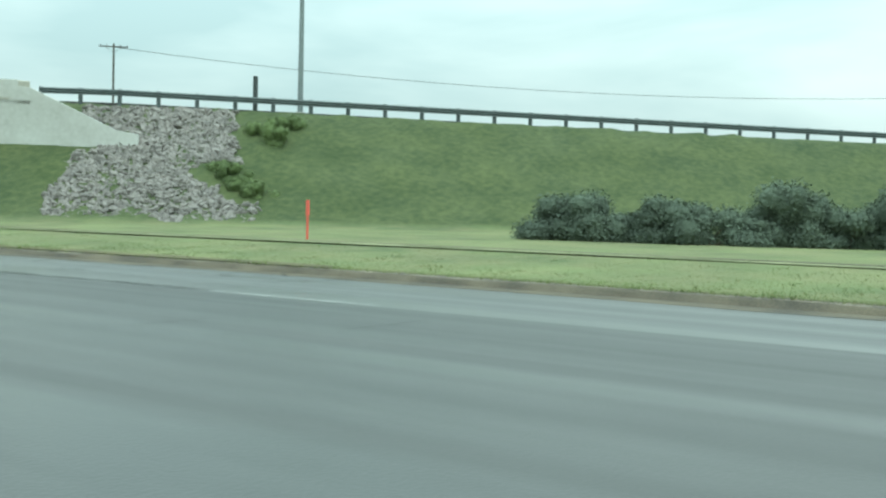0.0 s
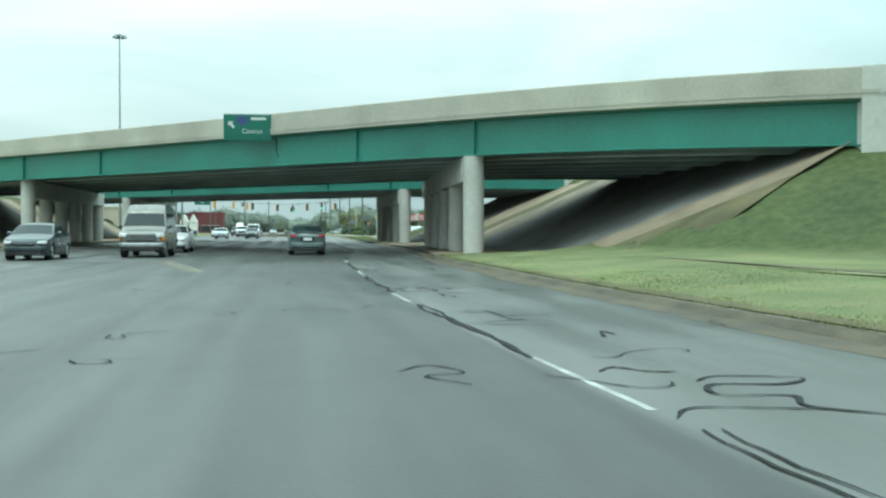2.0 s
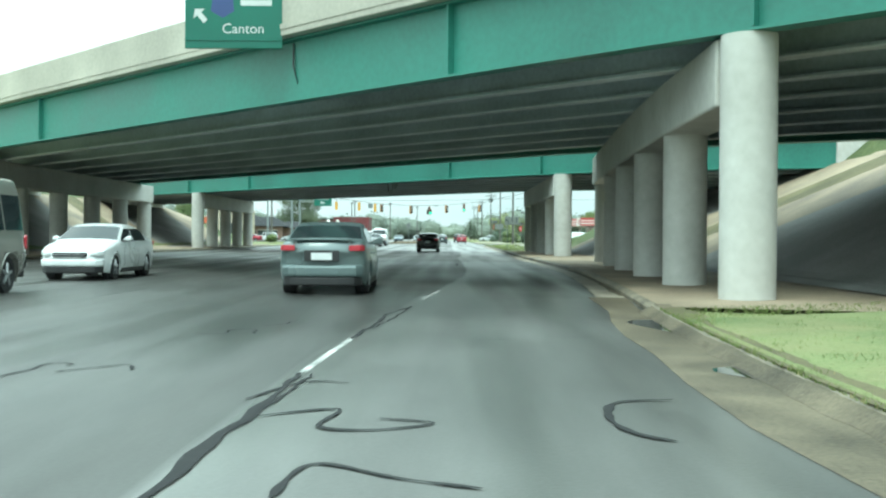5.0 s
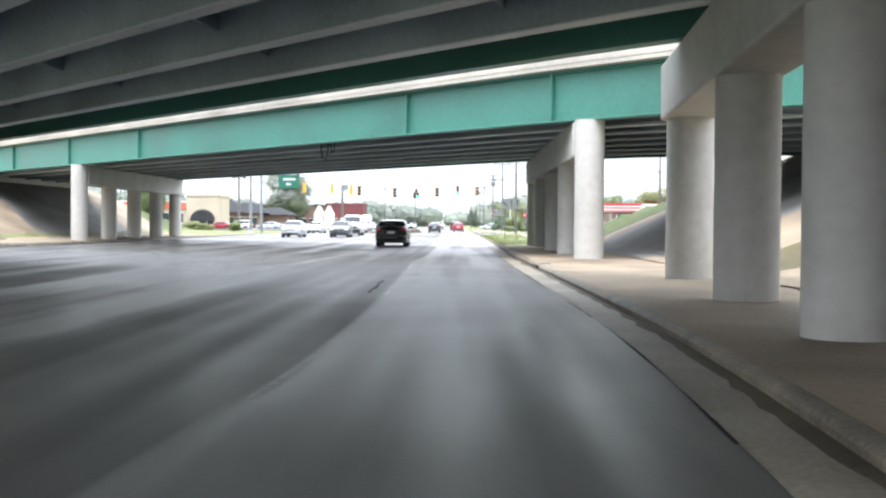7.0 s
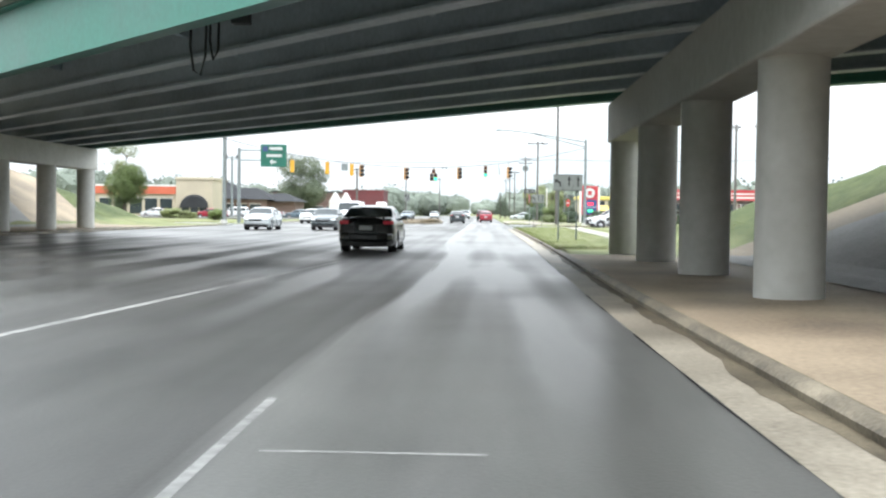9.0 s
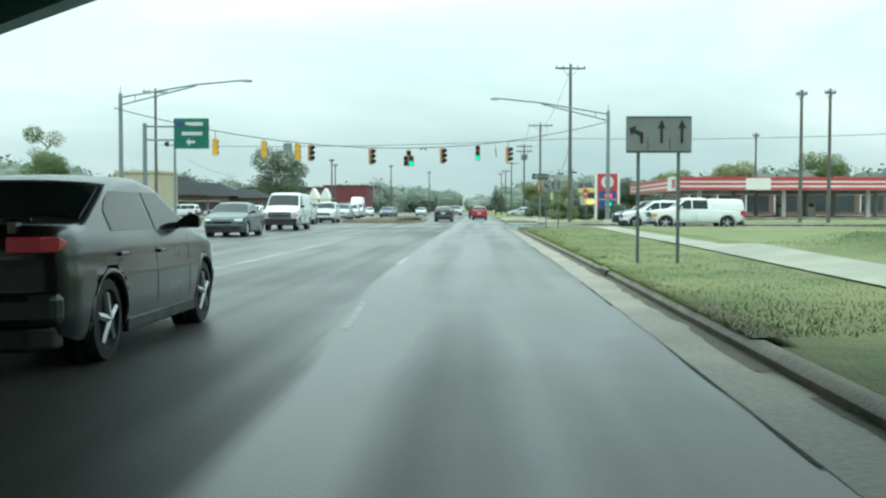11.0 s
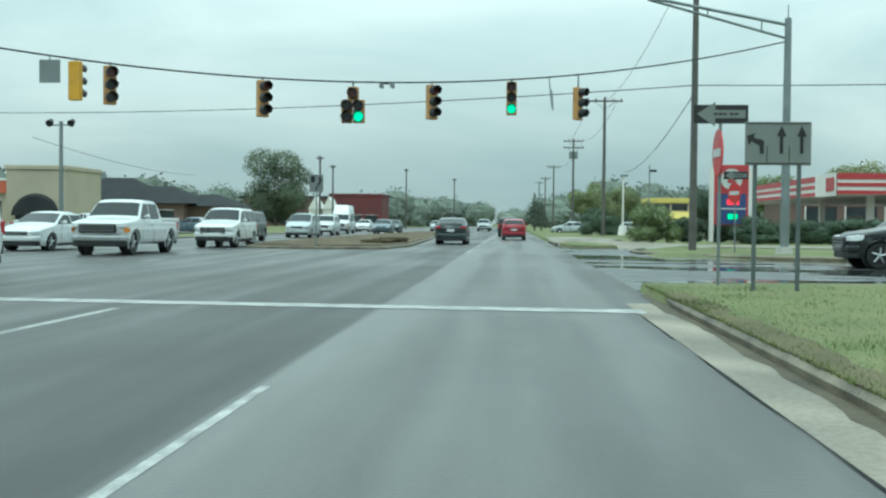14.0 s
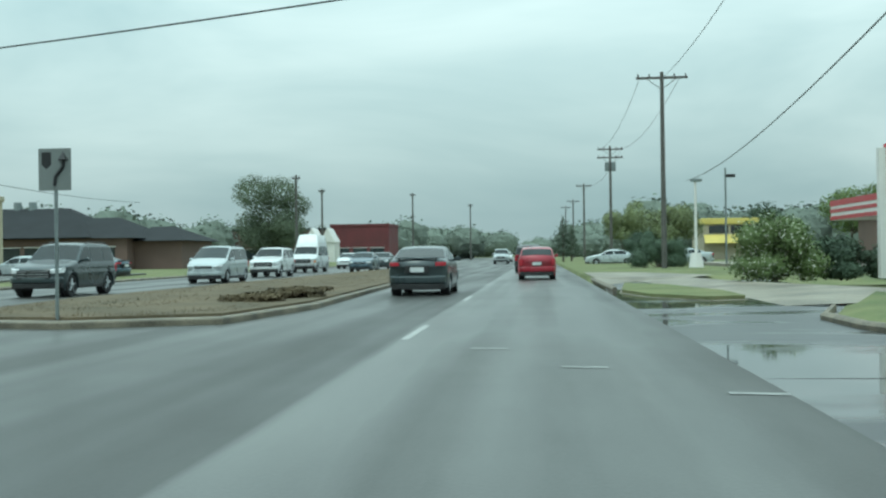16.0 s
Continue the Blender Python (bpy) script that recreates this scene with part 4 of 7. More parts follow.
# the larger loops and hooks
tar((-2.8, 30.2), (-2.6, 30.45), (-2.4, 30.15), (-2.15, 30.1), w=0.06)
tar((-2.2, 29.55), (-1.9, 29.8), (-1.3, 29.6), (-1.6, 29.3), (-2.15, 29.35), (-2.3, 28.85), (-1.8, 28.75), (-1.9, 28.3), (-1.5, 27.9), w=0.06)
tar((-2.95, 28.0), (-2.7, 28.35), (-2.1, 28.25), (-1.7, 28.1), w=0.035)
tar((-1.9, 33.0), (-1.75, 33.6), (-1.7, 33.2), w=0.06)
tar((-4.5, 30.4), (-4.2, 30.8), (-3.95, 30.3), (-4.3, 30.1), (-4.0, 29.6), w=0.03)
tar((-2.9, 36.8), (-2.6, 37.0), (-2.5, 36.5), (-2.9, 36.6), w=0.045)
tar((-2.5, 36.5), (-2.4, 36.0), (-2.0, 36.1), (-1.7, 36.15), w=0.05)
tar((-2.5, 36.0), (-2.45, 35.4), (-2.3, 35.3), (-2.9, 35.0), (-3.3, 34.8), (-2.6, 34.6), (-2.1, 34.4), w=0.05)
tar((-2.55, 40.9), (-2.65, 40.5), (-2.45, 40.4), (-2.5, 40.1), w=0.06)
tar((-3.45, 41.4), (-3.5, 42.4), (-3.2, 42.7), (-2.95, 43.35), (-2.65, 43.3), (-2.85, 42.75), (-2.55, 42.5), (-2.6, 41.85), (-3.1, 41.8), (-3.2, 42.15), (-2.75, 42.2), w=0.07)
tar((-2.75, 43.3), (-2.35, 43.45), (-2.12, 42.95), (-2.4, 42.6), (-2.9, 42.8), w=0.055)
tar((-3.0, 44.0), (-2.4, 44.05), (-1.6, 43.85), w=0.035)
tar((-2.5, 43.6), (-2.0, 43.5), (-1.55, 43.4), w=0.03)
tar((-0.5, 42.35), (-1.1, 42.45), (-1.25, 42.2), (-0.9, 42.0), (-0.4, 41.95), w=0.06)
tar((-2.65, 41.0), (-2.5, 41.3), (-2.2, 41.2), (-1.9, 41.1), w=0.045)
tar((-5.5, 45.0), (-5.42, 45.5), (-5.35, 46.1), w=0.05)
tar((-2.7, 46.9), (-2.2, 46.75), (-1.9, 46.5), w=0.03)
tar((-3.25, 54.2), (-3.05, 53.75), (-2.6, 54.05), (-2.35, 54.3), (-2.6, 54.7), (-2.35, 55.1), (-2.65, 55.3), w=0.06)
tar((-2.8, 53.6), (-2.85, 53.1), (-2.7, 53.0), w=0.08)
tar((-2.45, 52.85), (-2.9, 52.9), (-3.2, 52.45), (-2.9, 52.5), (-2.45, 52.6), w=0.045)
tar((-3.25, 52.2), (-2.8, 52.25), (-2.5, 52.1), w=0.04)
tar((-1.15, 55.2), (-1.18, 54.4), (-1.05, 53.6), (-1.15, 52.7), (-0.95, 52.2), (-0.75, 51.9), w=0.09)
tar((-2.85, 56.2), (-2.75, 56.9), (-2.3, 56.6), (-1.9, 56.4), w=0.05)
tar((-0.45, 59.1), (-0.88, 58.95), (-1.02, 58.3), (-0.95, 57.8), (-0.75, 57.55), w=0.07)
tar((-3.3, 58.3), (-2.8, 58.6), (-2.85, 57.95), (-2.5, 57.85), (-2.15, 58.1), (-2.5, 58.25), w=0.055)
tar((-3.5, 59.0), (-3.2, 59.9), (-2.85, 59.85), w=0.04)
tar((-5.4, 60.4), (-4.95, 60.9), (-4.8, 60.6), w=0.04)
tar((-0.55, 54.8), (-0.62, 55.2), (-0.4, 55.1), w=0.04)
for k in range(46):  # fainter runs between them
    y = rnd.uniform(19, 66)
    x = rnd.uniform(-8.5, curb_x(y) - 4.6) if y > 36 else rnd.uniform(-8.5, curb_x(y) - 0.8)
    seal(squiggle(x, y, rnd.choice([0.0, 0.25, -0.25, 3.1]), rnd.randint(7, 16), rnd.uniform(0.14, 0.3), 0.13), rnd.uniform(0.015, 0.035))
for k in range(26):  # hairline cracks across the lanes
    y = rnd.uniform(16, 72)
    x0 = rnd.uniform(-10.5, curb_x(y) - 1.5)
    n = rnd.randint(5, 9)
    single("hairline_crack", ribbon([(x0 + 0.2 * j, y + 0.14 * noise.noise((x0 + 0.2 * j, y * 3, 1)) + 0.05 * noise.noise((x0 + 0.9 * j, y, 4))) for j in range(n)], lambda q: 0.004 + 0.006 * math.sin(math.pi * q), 0.006), SEAL, "thin dark crack across the asphalt", "crack", "hairline cracks")
seal([(curb_x(y) + lane_off(y) - 0.32 + 0.05 * noise.noise((y * 0.9, 2, 0)), y) for y in [93.2 + 0.3 * k for k in range(15)]], 0.1)
tar((-1.9, 98.6), (-1.62, 99.64), (-1.49, 100.22), (-1.22, 100.39), (-1.12, 100.0), (-1.35, 99.6), (-1.15, 99.33), w=0.045)
tar((0.55, 94.6), (0.9, 94.75), (1.25, 94.75), w=0.04)
for x, y, w, h in ((1.0, 60.5, 1.3, 1.6), (0.9, 65.5, 0.9, 2.4)):  # puddled patch at the gutter
    ring = [(x + w * math.cos(a) * (1 + 0.25 * math.sin(3 * a)) / 2, y + h * math.sin(a) * (1 + 0.2 * math.cos(2 * a)) / 2) for a in [2 * math.pi * k / 24 for k in range(24)]]
    single("puddle", Geo().add([(p[0], p[1], 0.007) for p in ring], [tuple(range(24))]), PUDDLE, "shallow dark puddle at the gutter", "puddle", "puddles", kind="")
# storm drain inlets in the kerb
for y in (104.2, 143.3):
    x = curb_x(y)
    g = thing("storm_inlet", (x, y, 0.0), "concrete storm drain inlet set in the kerb", "drain", "storm inlets")
    part("hood", Geo().box(-0.01, 0.45, -0.6, 0.6, 0.1, 0.14), CURB, g, bevel=0.03)
    part("opening", Geo().box(-0.025, 0.02, -0.48, 0.48, 0.02, 0.1), SIGN_BLACK, g, "dark slot")
    part("cover", Geo().cyl((0.24, 0, 0.14), (0.24, 0, 0.15), 0.17, seg=20), DARK_POST, g, "round iron cover")

# ---- the verge and embankment by the first bridge ----
# riprap
rock_meshes = []
for k in range(9):
    bm = bmesh.new()
    for _ in range(13):
        p = Vector((rnd.gauss(0, 1), rnd.gauss(0, 1), rnd.gauss(0, 1))).normalized()
        bm.verts.new((p.x * rnd.uniform(0.75, 1.05), p.y * rnd.uniform(0.65, 1.0), p.z * rnd.uniform(0.45, 0.8)))
    hull = bmesh.ops.convex_hull(bm, input=bm.verts)
    bmesh.ops.delete(bm, geom=[v for v in hull["geom_interior"] if isinstance(v, bmesh.types.BMVert)], context="VERTS")
    me = bpy.data.meshes.new("rock")
    bm.to_mesh(me)
    bm.free()
    me.materials.append(ROCK)
    rock_meshes.append(me)
riprap = thing("riprap", (*on_deck(24, -2)[:2], 2.5), "loose grey limestone riprap on the embankment", "rock pile", kind="structure")
spots = []
while len(spots) < 4200:
    b = rnd.uniform(-7.6, 4.0)
    a0 = 21.2 + 0.8 * noise.noise((b * 0.5, 2, 0)) if b < -0.9 else 22.3 if b < 0.6 else 20.6
    a = rnd.uniform(a0, 30.2 - 0.19 * (b + 7.2) + 1.0 * noise.noise((b * 0.6, 9, 0)))
    hole = (a - 28.3) ** 2 / 2.2 + (b + 2.8) ** 2 / 1.4  # a weedy gap among the rocks
    if hole > 1 and (a - 29.5) ** 2 / 1.5 + (b + 4.2) ** 2 / 1.5 > 1:
        spots.append((a, b))
loose = Geo()
for k, (a, b) in enumerate(spots):
    x, y, _ = on_deck(a, b)
    s = rnd.uniform(0.12, 0.25) * (1.35 if k < 290 else 0.95)
    z = 0.13 + bank(x, y) + s * 0.25
    m = pose(x, y, z, rnd.uniform(0, 360), rnd.uniform(-25, 25), rnd.uniform(0, 360)) @ Matrix.Diagonal((s, s, s, 1))
    if k < 290:
        ob = new("rock", rock_meshes[k % 9])
        ob.parent = riprap
        ob.matrix_basis = riprap.matrix_basis.inverted() @ m
    else:
        me = rock_meshes[k % 9]
        loose.add([m @ v.co for v in me.vertices], [tuple(p.vertices) for p in me.polygons])
rest = part("small_rocks", loose, ROCK, None, "grey limestone rubble between the larger rocks", fix=False)
tagged(rest, "grey limestone rubble between the larger rocks", "rubble", kind="stuff")

# guardrail on the crest
rail = thing("guardrail", on_deck(22, 4.6, 6.3), "dark weathered steel guardrail along the highway crest", "guardrail")
base = tuple(rail.matrix_basis.translation)
prof = [(-0.04, 0.42), (-0.01, 0.47), (-0.06, 0.55), (-0.01, 0.6), (-0.06, 0.67), (-0.02, 0.74), (0.02, 0.74), (0.02, 0.42)]
rings = []
for k in range(46):
    a = 18.2 + 2.0 * k
    rings.append([on_deck(a, 4.6 + o, crest(a) + 0.15 + z) for o, z in prof])
part("beam", Geo().loft(rings), RAIL_STEEL, rail, "ribbed steel beam", at=base)
for k in range(46):
    a = 18.2 + 2.0 * k
    p = on_deck(a, 4.72, crest(a))
    part("post", Geo().box(p[0] - 0.08, p[0] + 0.08, p[1] - 0.08, p[1] + 0.08, p[2] - 0.1, p[2] + 0.92), RAIL_STEEL, rail, at=base)

g = Geo()
p = on_deck(29.2, 5.4)
g.cyl((p[0], p[1], 6.0), (p[0], p[1], 8.3), 0.13, 0.13, 10)
single("marker_post", g, DARK_POST, "short dark steel post behind the guardrail", "post", soft=True)


def light_mast(at, h, label, arms=2):
    g = thing("light_mast", at, label, "street light")
    part("pole", Geo().cyl((0, 0, 0), (0, 0, h), 0.16, 0.08, 12), GALV, g, soft=True)
    part("base_plate", Geo().cyl((0, 0, 0), (0, 0, 0.4), 0.3, 0.28, 12), CONCRETE, g)
    part("ring", Geo().cyl((0, 0, h - 0.15), (0, 0, h + 0.1), 0.55, 0.55, 14), GALV, g)
    for k in range(arms):
        a = 2 * math.pi * k / arms
        c, s = math.cos(a), math.sin(a)
        part("luminaire", Geo().cyl((0.75 * c, 0.75 * s, h - 0.35), (0.75 * c, 0.75 * s, h), 0.32, 0.18, 10), GALV, g, soft=True)
    return g


light_mast((*on_deck(31.6, 6.0)[:2], 6.1), 16.0, "tall thin galvanised highway light mast")
light_mast((-29.5, 177.5, 0.0), 29.0, "very tall highway mast with a lamp ring", 6)


def utility_pole(at, h, label, arm=2.4, turn=0.0, arms=1, transformer=False):
    g = thing("utility_pole", at, label, "utility pole", "utility poles", turn)
    part("pole", Geo().cyl((0, 0, -0.2), (0, 0, h), 0.17, 0.11, 12), POLE_WOOD, g, soft=True)
    for k in range(arms):
        z = h - 0.35 - 0.85 * k
        c = part("crossarm", Geo().box(-arm / 2, arm / 2, -0.06, 0.06, z - 0.07, z + 0.07), POLE_WOOD, g, bevel=0.01)
        part("brace", Geo().cyl((-arm * 0.28, 0.07, z - 0.05), (0, 0.1, z - 0.7), 0.025, seg=5).cyl((arm * 0.28, 0.07, z - 0.05), (0, 0.1, z - 0.7), 0.025, seg=5), GALV, c)
        for x in (-0.46, -0.24, 0.24, 0.46):
            part("insulator", Geo().cyl((x * arm, 0, z + 0.07), (x * arm, 0, z + 0.24), 0.05, 0.035, 8), SIGN_BLACK, c)
    if transformer:
        for x in (-0.32, 0.32):
            part("transformer", Geo().cyl((x, 0, h - 2.6), (x, 0, h - 1.7), 0.24, 0.24, 14), GALV, g, soft=True)
    return g


utility_pole((61, 112, 0.0), 19.6, "dark wooden utility pole beyond the highway", 3.2, -40)

# orange marker
g = thing("marker_stake", (7.86, 29.0, 0.3), "orange flexible utility marker stake in the verge", "marker")
part("stake", Geo().box(-0.032, 0.032, -0.012, 0.012, 0.0, 0.75), ORANGE, g)
part("cap", Geo().cyl((0, 0, 0.72), (0, 0, 1.12), 0.055, 0.05, 12), ORANGE, g, "faded orange tube cap", soft=True)

# ---- green sign on the first bridge ----
def board(parent, name, mat, x0, x1, z0, z1, y0, y1, label="", bevel=0.0):
    return part(name, Geo().box(x0, x1, y0, y1, z0, z1), mat, parent, label, bevel)


def text_part(name, body, size, mat, parent, at, turn=(90, 0, 0)):
    cu = bpy.data.curves.new(name, "FONT")
    cu.body, cu.size, cu.align_x, cu.align_y, cu.extrude = body, size, "CENTER", "CENTER", 0.004
    tmp = bpy.data.objects.new(name, cu)
    scene.collection.objects.link(tmp)
    me = bpy.data.meshes.new_from_object(tmp.evaluated_get(bpy.context.evaluated_depsgraph_get()))
    bpy.data.objects.remove(tmp)
    me.materials.append(mat)
    ob = new(name, me)
    ob.parent = parent
    ob.matrix_basis = pose(*at, *turn)
    return ob


def arrow_geo(cx, cz, y, length, w, angle):
    """A flat arrow in the x-z plane pointing along angle (0: up, positive: to the left)."""
    pts = [(-w / 4, -length / 2), (w / 4, -length / 2), (w / 4, length * 0.12), (w * 0.75, length * 0.12), (0, length / 2), (-w * 0.75, length * 0.12), (-w / 4, length * 0.12)]
    c, s = math.cos(angle), math.sin(angle)
    ring = [(cx + p[0] * c - p[1] * s, cz + p[0] * s + p[1] * c) for p in pts]
    n = len(ring)
    return Geo().add([(p[0], y, p[1]) for p in ring] + [(p[0], y + 0.008, p[1]) for p in ring],
                     [tuple(range(n)), tuple(range(n, 2 * n))[::-1]] + [(i, (i + 1) % n, n + (i + 1) % n, n + i) for i in range(n)])


sg = thing("bridge_sign", (-7.62, 78.45, 5.95), "green highway direction sign bracketed to the overpass parapet", "road sign")
panel = board(sg, "panel", SIGN_GREEN, -1.25, 1.25, 0.0, 1.42, 0.0, 0.05, bevel=0.02)
board(panel, "border", SIGN_WHITE, -1.2, 1.2, 1.365, 1.38, -0.006, 0.0)
board(panel, "rib", SIGN_GREEN, -1.25, 1.25, 0.2, 0.24, -0.02, 0.0)
shield = part("route_shield", Geo().prism([(-0.26, 0.0), (0.26, 0.0), (0.3, 0.34), (0, 0.52), (-0.3, 0.34)], 0.0, 0.01), SIGN_BLUE, panel, "blue route shield with a red band")
shield.matrix_basis = pose(-0.28, -0.004, 1.3, -90, 0, 0)
band = part("shield_band", Geo().box(-0.27, 0.27, 0.0, 0.13, 0.01, 0.014), SIGN_RED, shield)
board(panel, "wording_bar", SIGN_WHITE, 0.18, 0.98, 1.1, 1.24, -0.006, 0.0)
text_part("wording", "Canton", 0.36, SIGN_WHITE, panel, (0.25, -0.005, 0.5))
part("arrow", arrow_geo(-0.85, 0.85, -0.009, 0.42, 0.26, radians(40)), SIGN_WHITE, panel, "white turn arrow")
for x in (-0.9, 0.0, 0.9):
    y_b = FACE[1] - 1.06 * (x - 7.62 - FACE[0]) - 78.45
    br = part("bracket", Geo().box(x - 0.04, x + 0.04, 0.05, max(0.3, y_b - 0.3), 0.62, 0.7).box(x - 0.04, x + 0.04, 0.05, 0.13, 0.1, 1.35), DARK_POST, sg)
part("conduit_loop", Geo().pipe([(1.5, 0.3, 0.2), (1.5, 0.25, -0.4), (1.62, 0.2, -0.85), (1.75, 0.15, -0.4), (1.78, 0.1, 0.25)], 0.025).pipe([(1.95, 0.0, 0.2), (1.96, 0.0, -0.5), (2.05, -0.05, -0.75), (2.14, -0.1, -0.3), (2.15, -0.1, 0.25)], 0.025), CABLE, sg, "black hanging cable loops")


# ---- the signalled intersection ----
WIRE_R, WIRE_L = Vector((10.1, 206.7, 8.0)), Vector((-23.2, 190.9, 7.6))


def wire_point(x):
    k = (WIRE_R.x - x) / (WIRE_R.x - WIRE_L.x)
    p = WIRE_R.lerp(WIRE_L, k)
    p.z -= 9.2 * k * (1 - k)
    return p


def mast(at, h, reach, rise, label, turn):
    g = thing("street_light", at, label, "street light", "intersection street lights", turn)
    part("pole", Geo().cyl((0, 0, 0), (0, 0, h), 0.17, 0.12, 14), GALV, g, soft=True)
    part("base_plate", Geo().cyl((0, 0, 0), (0, 0, 0.3), 0.32, 0.3, 14), CONCRETE, g)
    part("finial", Geo().cyl((0, 0, h), (0, 0, h + 0.5), 0.03, 0.02, 6), GALV, g)
    arm = part("truss_arm", Geo().tube([(0, 0, h - 0.25), (reach * 0.62, 0, h - 0.25 + rise * 0.75), (reach, 0, h + rise - 0.25)], 0.06, 8), GALV, g)
    part("lower_strut", Geo().tube([(0, 0, h - 0.75), (reach * 0.62, 0, h - 0.3 + rise * 0.72)], 0.05, 8), GALV, arm)
    for k in (0.12, 0.36):
        part("tie", Geo().cyl((reach * k, 0, h - 0.75 + (rise * 0.72 + 0.45) * k / 0.62), (reach * k, 0, h - 0.25 + rise * 0.75 * k / 0.62), 0.03, seg=6), GALV, arm)
    part("luminaire", Geo().loft([[(reach - 0.1 + a, b * w, h + rise - 0.3 + c * w) for b, c in ((-0.12, -0.06), (0.12, -0.06), (0.1, 0.08), (-0.1, 0.08))] for a, w in ((0, 0.6), (0.25, 1.2), (0.6, 1.1), (0.75, 0.5))]), GALV, arm, bevel=0.02)
    return g


mast((10.1, 206.4, 0.1), 8.7, 8.8, 1.0, "galvanised street light mast with a long truss arm", 194.5)
mast((-23.2, 192.1, 0.1), 8.55, 7.9, 1.15, "galvanised street light mast with a long truss arm", 4)
utility_pole((7.6, 211.4, 0.1), 13.0, "tall wooden utility pole at the far corner", 2.5, 5, 1, False)
utility_pole((7.9, 258.0, 0.1), 12.0, "wooden utility pole with a wide crossarm", 3.1, 0, 1)
utility_pole((7.8, 302.0, 0.1), 12.0, "wooden utility pole with two crossarms and transformers", 2.6, 0, 2, True)
for y, h in ((345, 11.0), (390, 11.0), (440, 12.0)):
    utility_pole((7.0, y, 0.1), h, "distant wooden utility pole beside the road", 2.2)
utility_pole((-32.0, 228.0, 0.1), 13.0, "wooden utility pole beside the far shops", 2.4, 20)
for x, y, h in ((26.0, 210, 10.7), (28.6, 211, 10.9), (-24.5, 300, 9.5), (-28.0, 330, 10.0), (-19.5, 360, 11.0), (-12.8, 400, 11.0), (36, 262, 11)):
    utility_pole((x, y, 0.1), h, "plain wooden service pole", 0.9)

g = Geo()
pts = [wire_point(10.1 - 33.3 * k / 40) for k in range(41)]
g.pipe([tuple(p) for p in pts], 0.028, 6)
single("span_wire", g, CABLE, "black steel span wire carrying the traffic signals", "cable")


def cable(p, q, sag, r, label):
    pts = []
    for k in range(17):
        s = k / 16
        v = Vector(p).lerp(Vector(q), s)
        pts.append((v.x, v.y, v.z - 4 * sag * s * (1 - s)))
    single("overhead_cable", Geo().pipe(pts, r, 5), CABLE, label, "cable", "overhead cables")


cable((7.6, 211.4, 7.0), (-32, 228, 7.5), 0.35, 0.022, "thin black overhead cable across the road")
cable((7.6, 211.4, 7.0), (40, 205, 7.4), 0.35, 0.022, "thin black overhead cable over the ramp corner")
cable((7.9, 258, 11.7), (7.6, 211.4, 12.7), 1.0, 0.016, "thin black overhead cable along the poles")
cable((7.6, 211.4, 6.7), (11.2, 272, 6.4), 0.8, 0.022, "slack black service cable")
cable((9.0, 257.8, 11.8), (8.9, 302, 11.8), 1.0, 0.016, "thin black overhead cable along the poles")
cable((6.6, 258.2, 11.8), (6.7, 302, 11.8), 1.0, 0.016, "thin black overhead cable along the poles")
cable((9.0, 302, 11.8), (7.8, 345, 10.8), 1.0, 0.016, "thin black overhead cable along the poles")
cable((-29.5, 230, 6.2), (-40, 297, 6.9), 0.5, 0.02, "slack black service cable beside the shops")
cable((61, 112, 19.2), (130, 40, 17.0), 2.0, 0.03, "thin overhead cable beyond the highway")


def signal_head(parent, dx, dz, mat, lit, turn=0.0, backs=False):
    """One three-lamp head; lenses look along -y."""
    head = part("housing", Geo().box(-0.17, 0.17, -0.1, 0.12, -0.55, 0.55), mat, parent, bevel=0.025)
    head.matrix_basis = pose(dx, 0, dz, 0, 0, turn)
    for k, z in enumerate((0.355, 0.0, -0.355)):
        on = lit and k == 2
        part("lens", Geo().cyl((0, -0.105, z), (0, -0.125, z), 0.14, 0.14, 18), LENS_GREEN if on else LENS_RED if k == 0 else LENS_DARK, head, "lit green lens" if on else "dark lens")
        ring, rim = [], []
        for a in [radians(-30 + 240 * j / 12) for j in range(13)]:
            ring.append((0.155 * math.cos(a), 0.155 * math.sin(a)))
        vis = Geo()
        vis.v = [(c, -0.1, z + s) for c, s in ring] + [(c, -0.36 + 0.05 * (s < 0), z + s) for c, s in ring]
        vis.v += [(c * 1.06, -0.1, z + s * 1.06) for c, s in ring] + [(c * 1.06, -0.36 + 0.05 * (s < 0), z + s * 1.06) for c, s in ring]
        n = 13
        vis.f = [(i, i + 1, n + i + 1, n + i) for i in range(12)] + [(2 * n + i, 3 * n + i, 3 * n + i + 1, 2 * n + i + 1) for i in range(12)] + [(n + i, n + i + 1, 3 * n + i + 1, 3 * n + i) for i in range(12)]
        part("visor", vis, SIGN_BLACK, head)
    return head


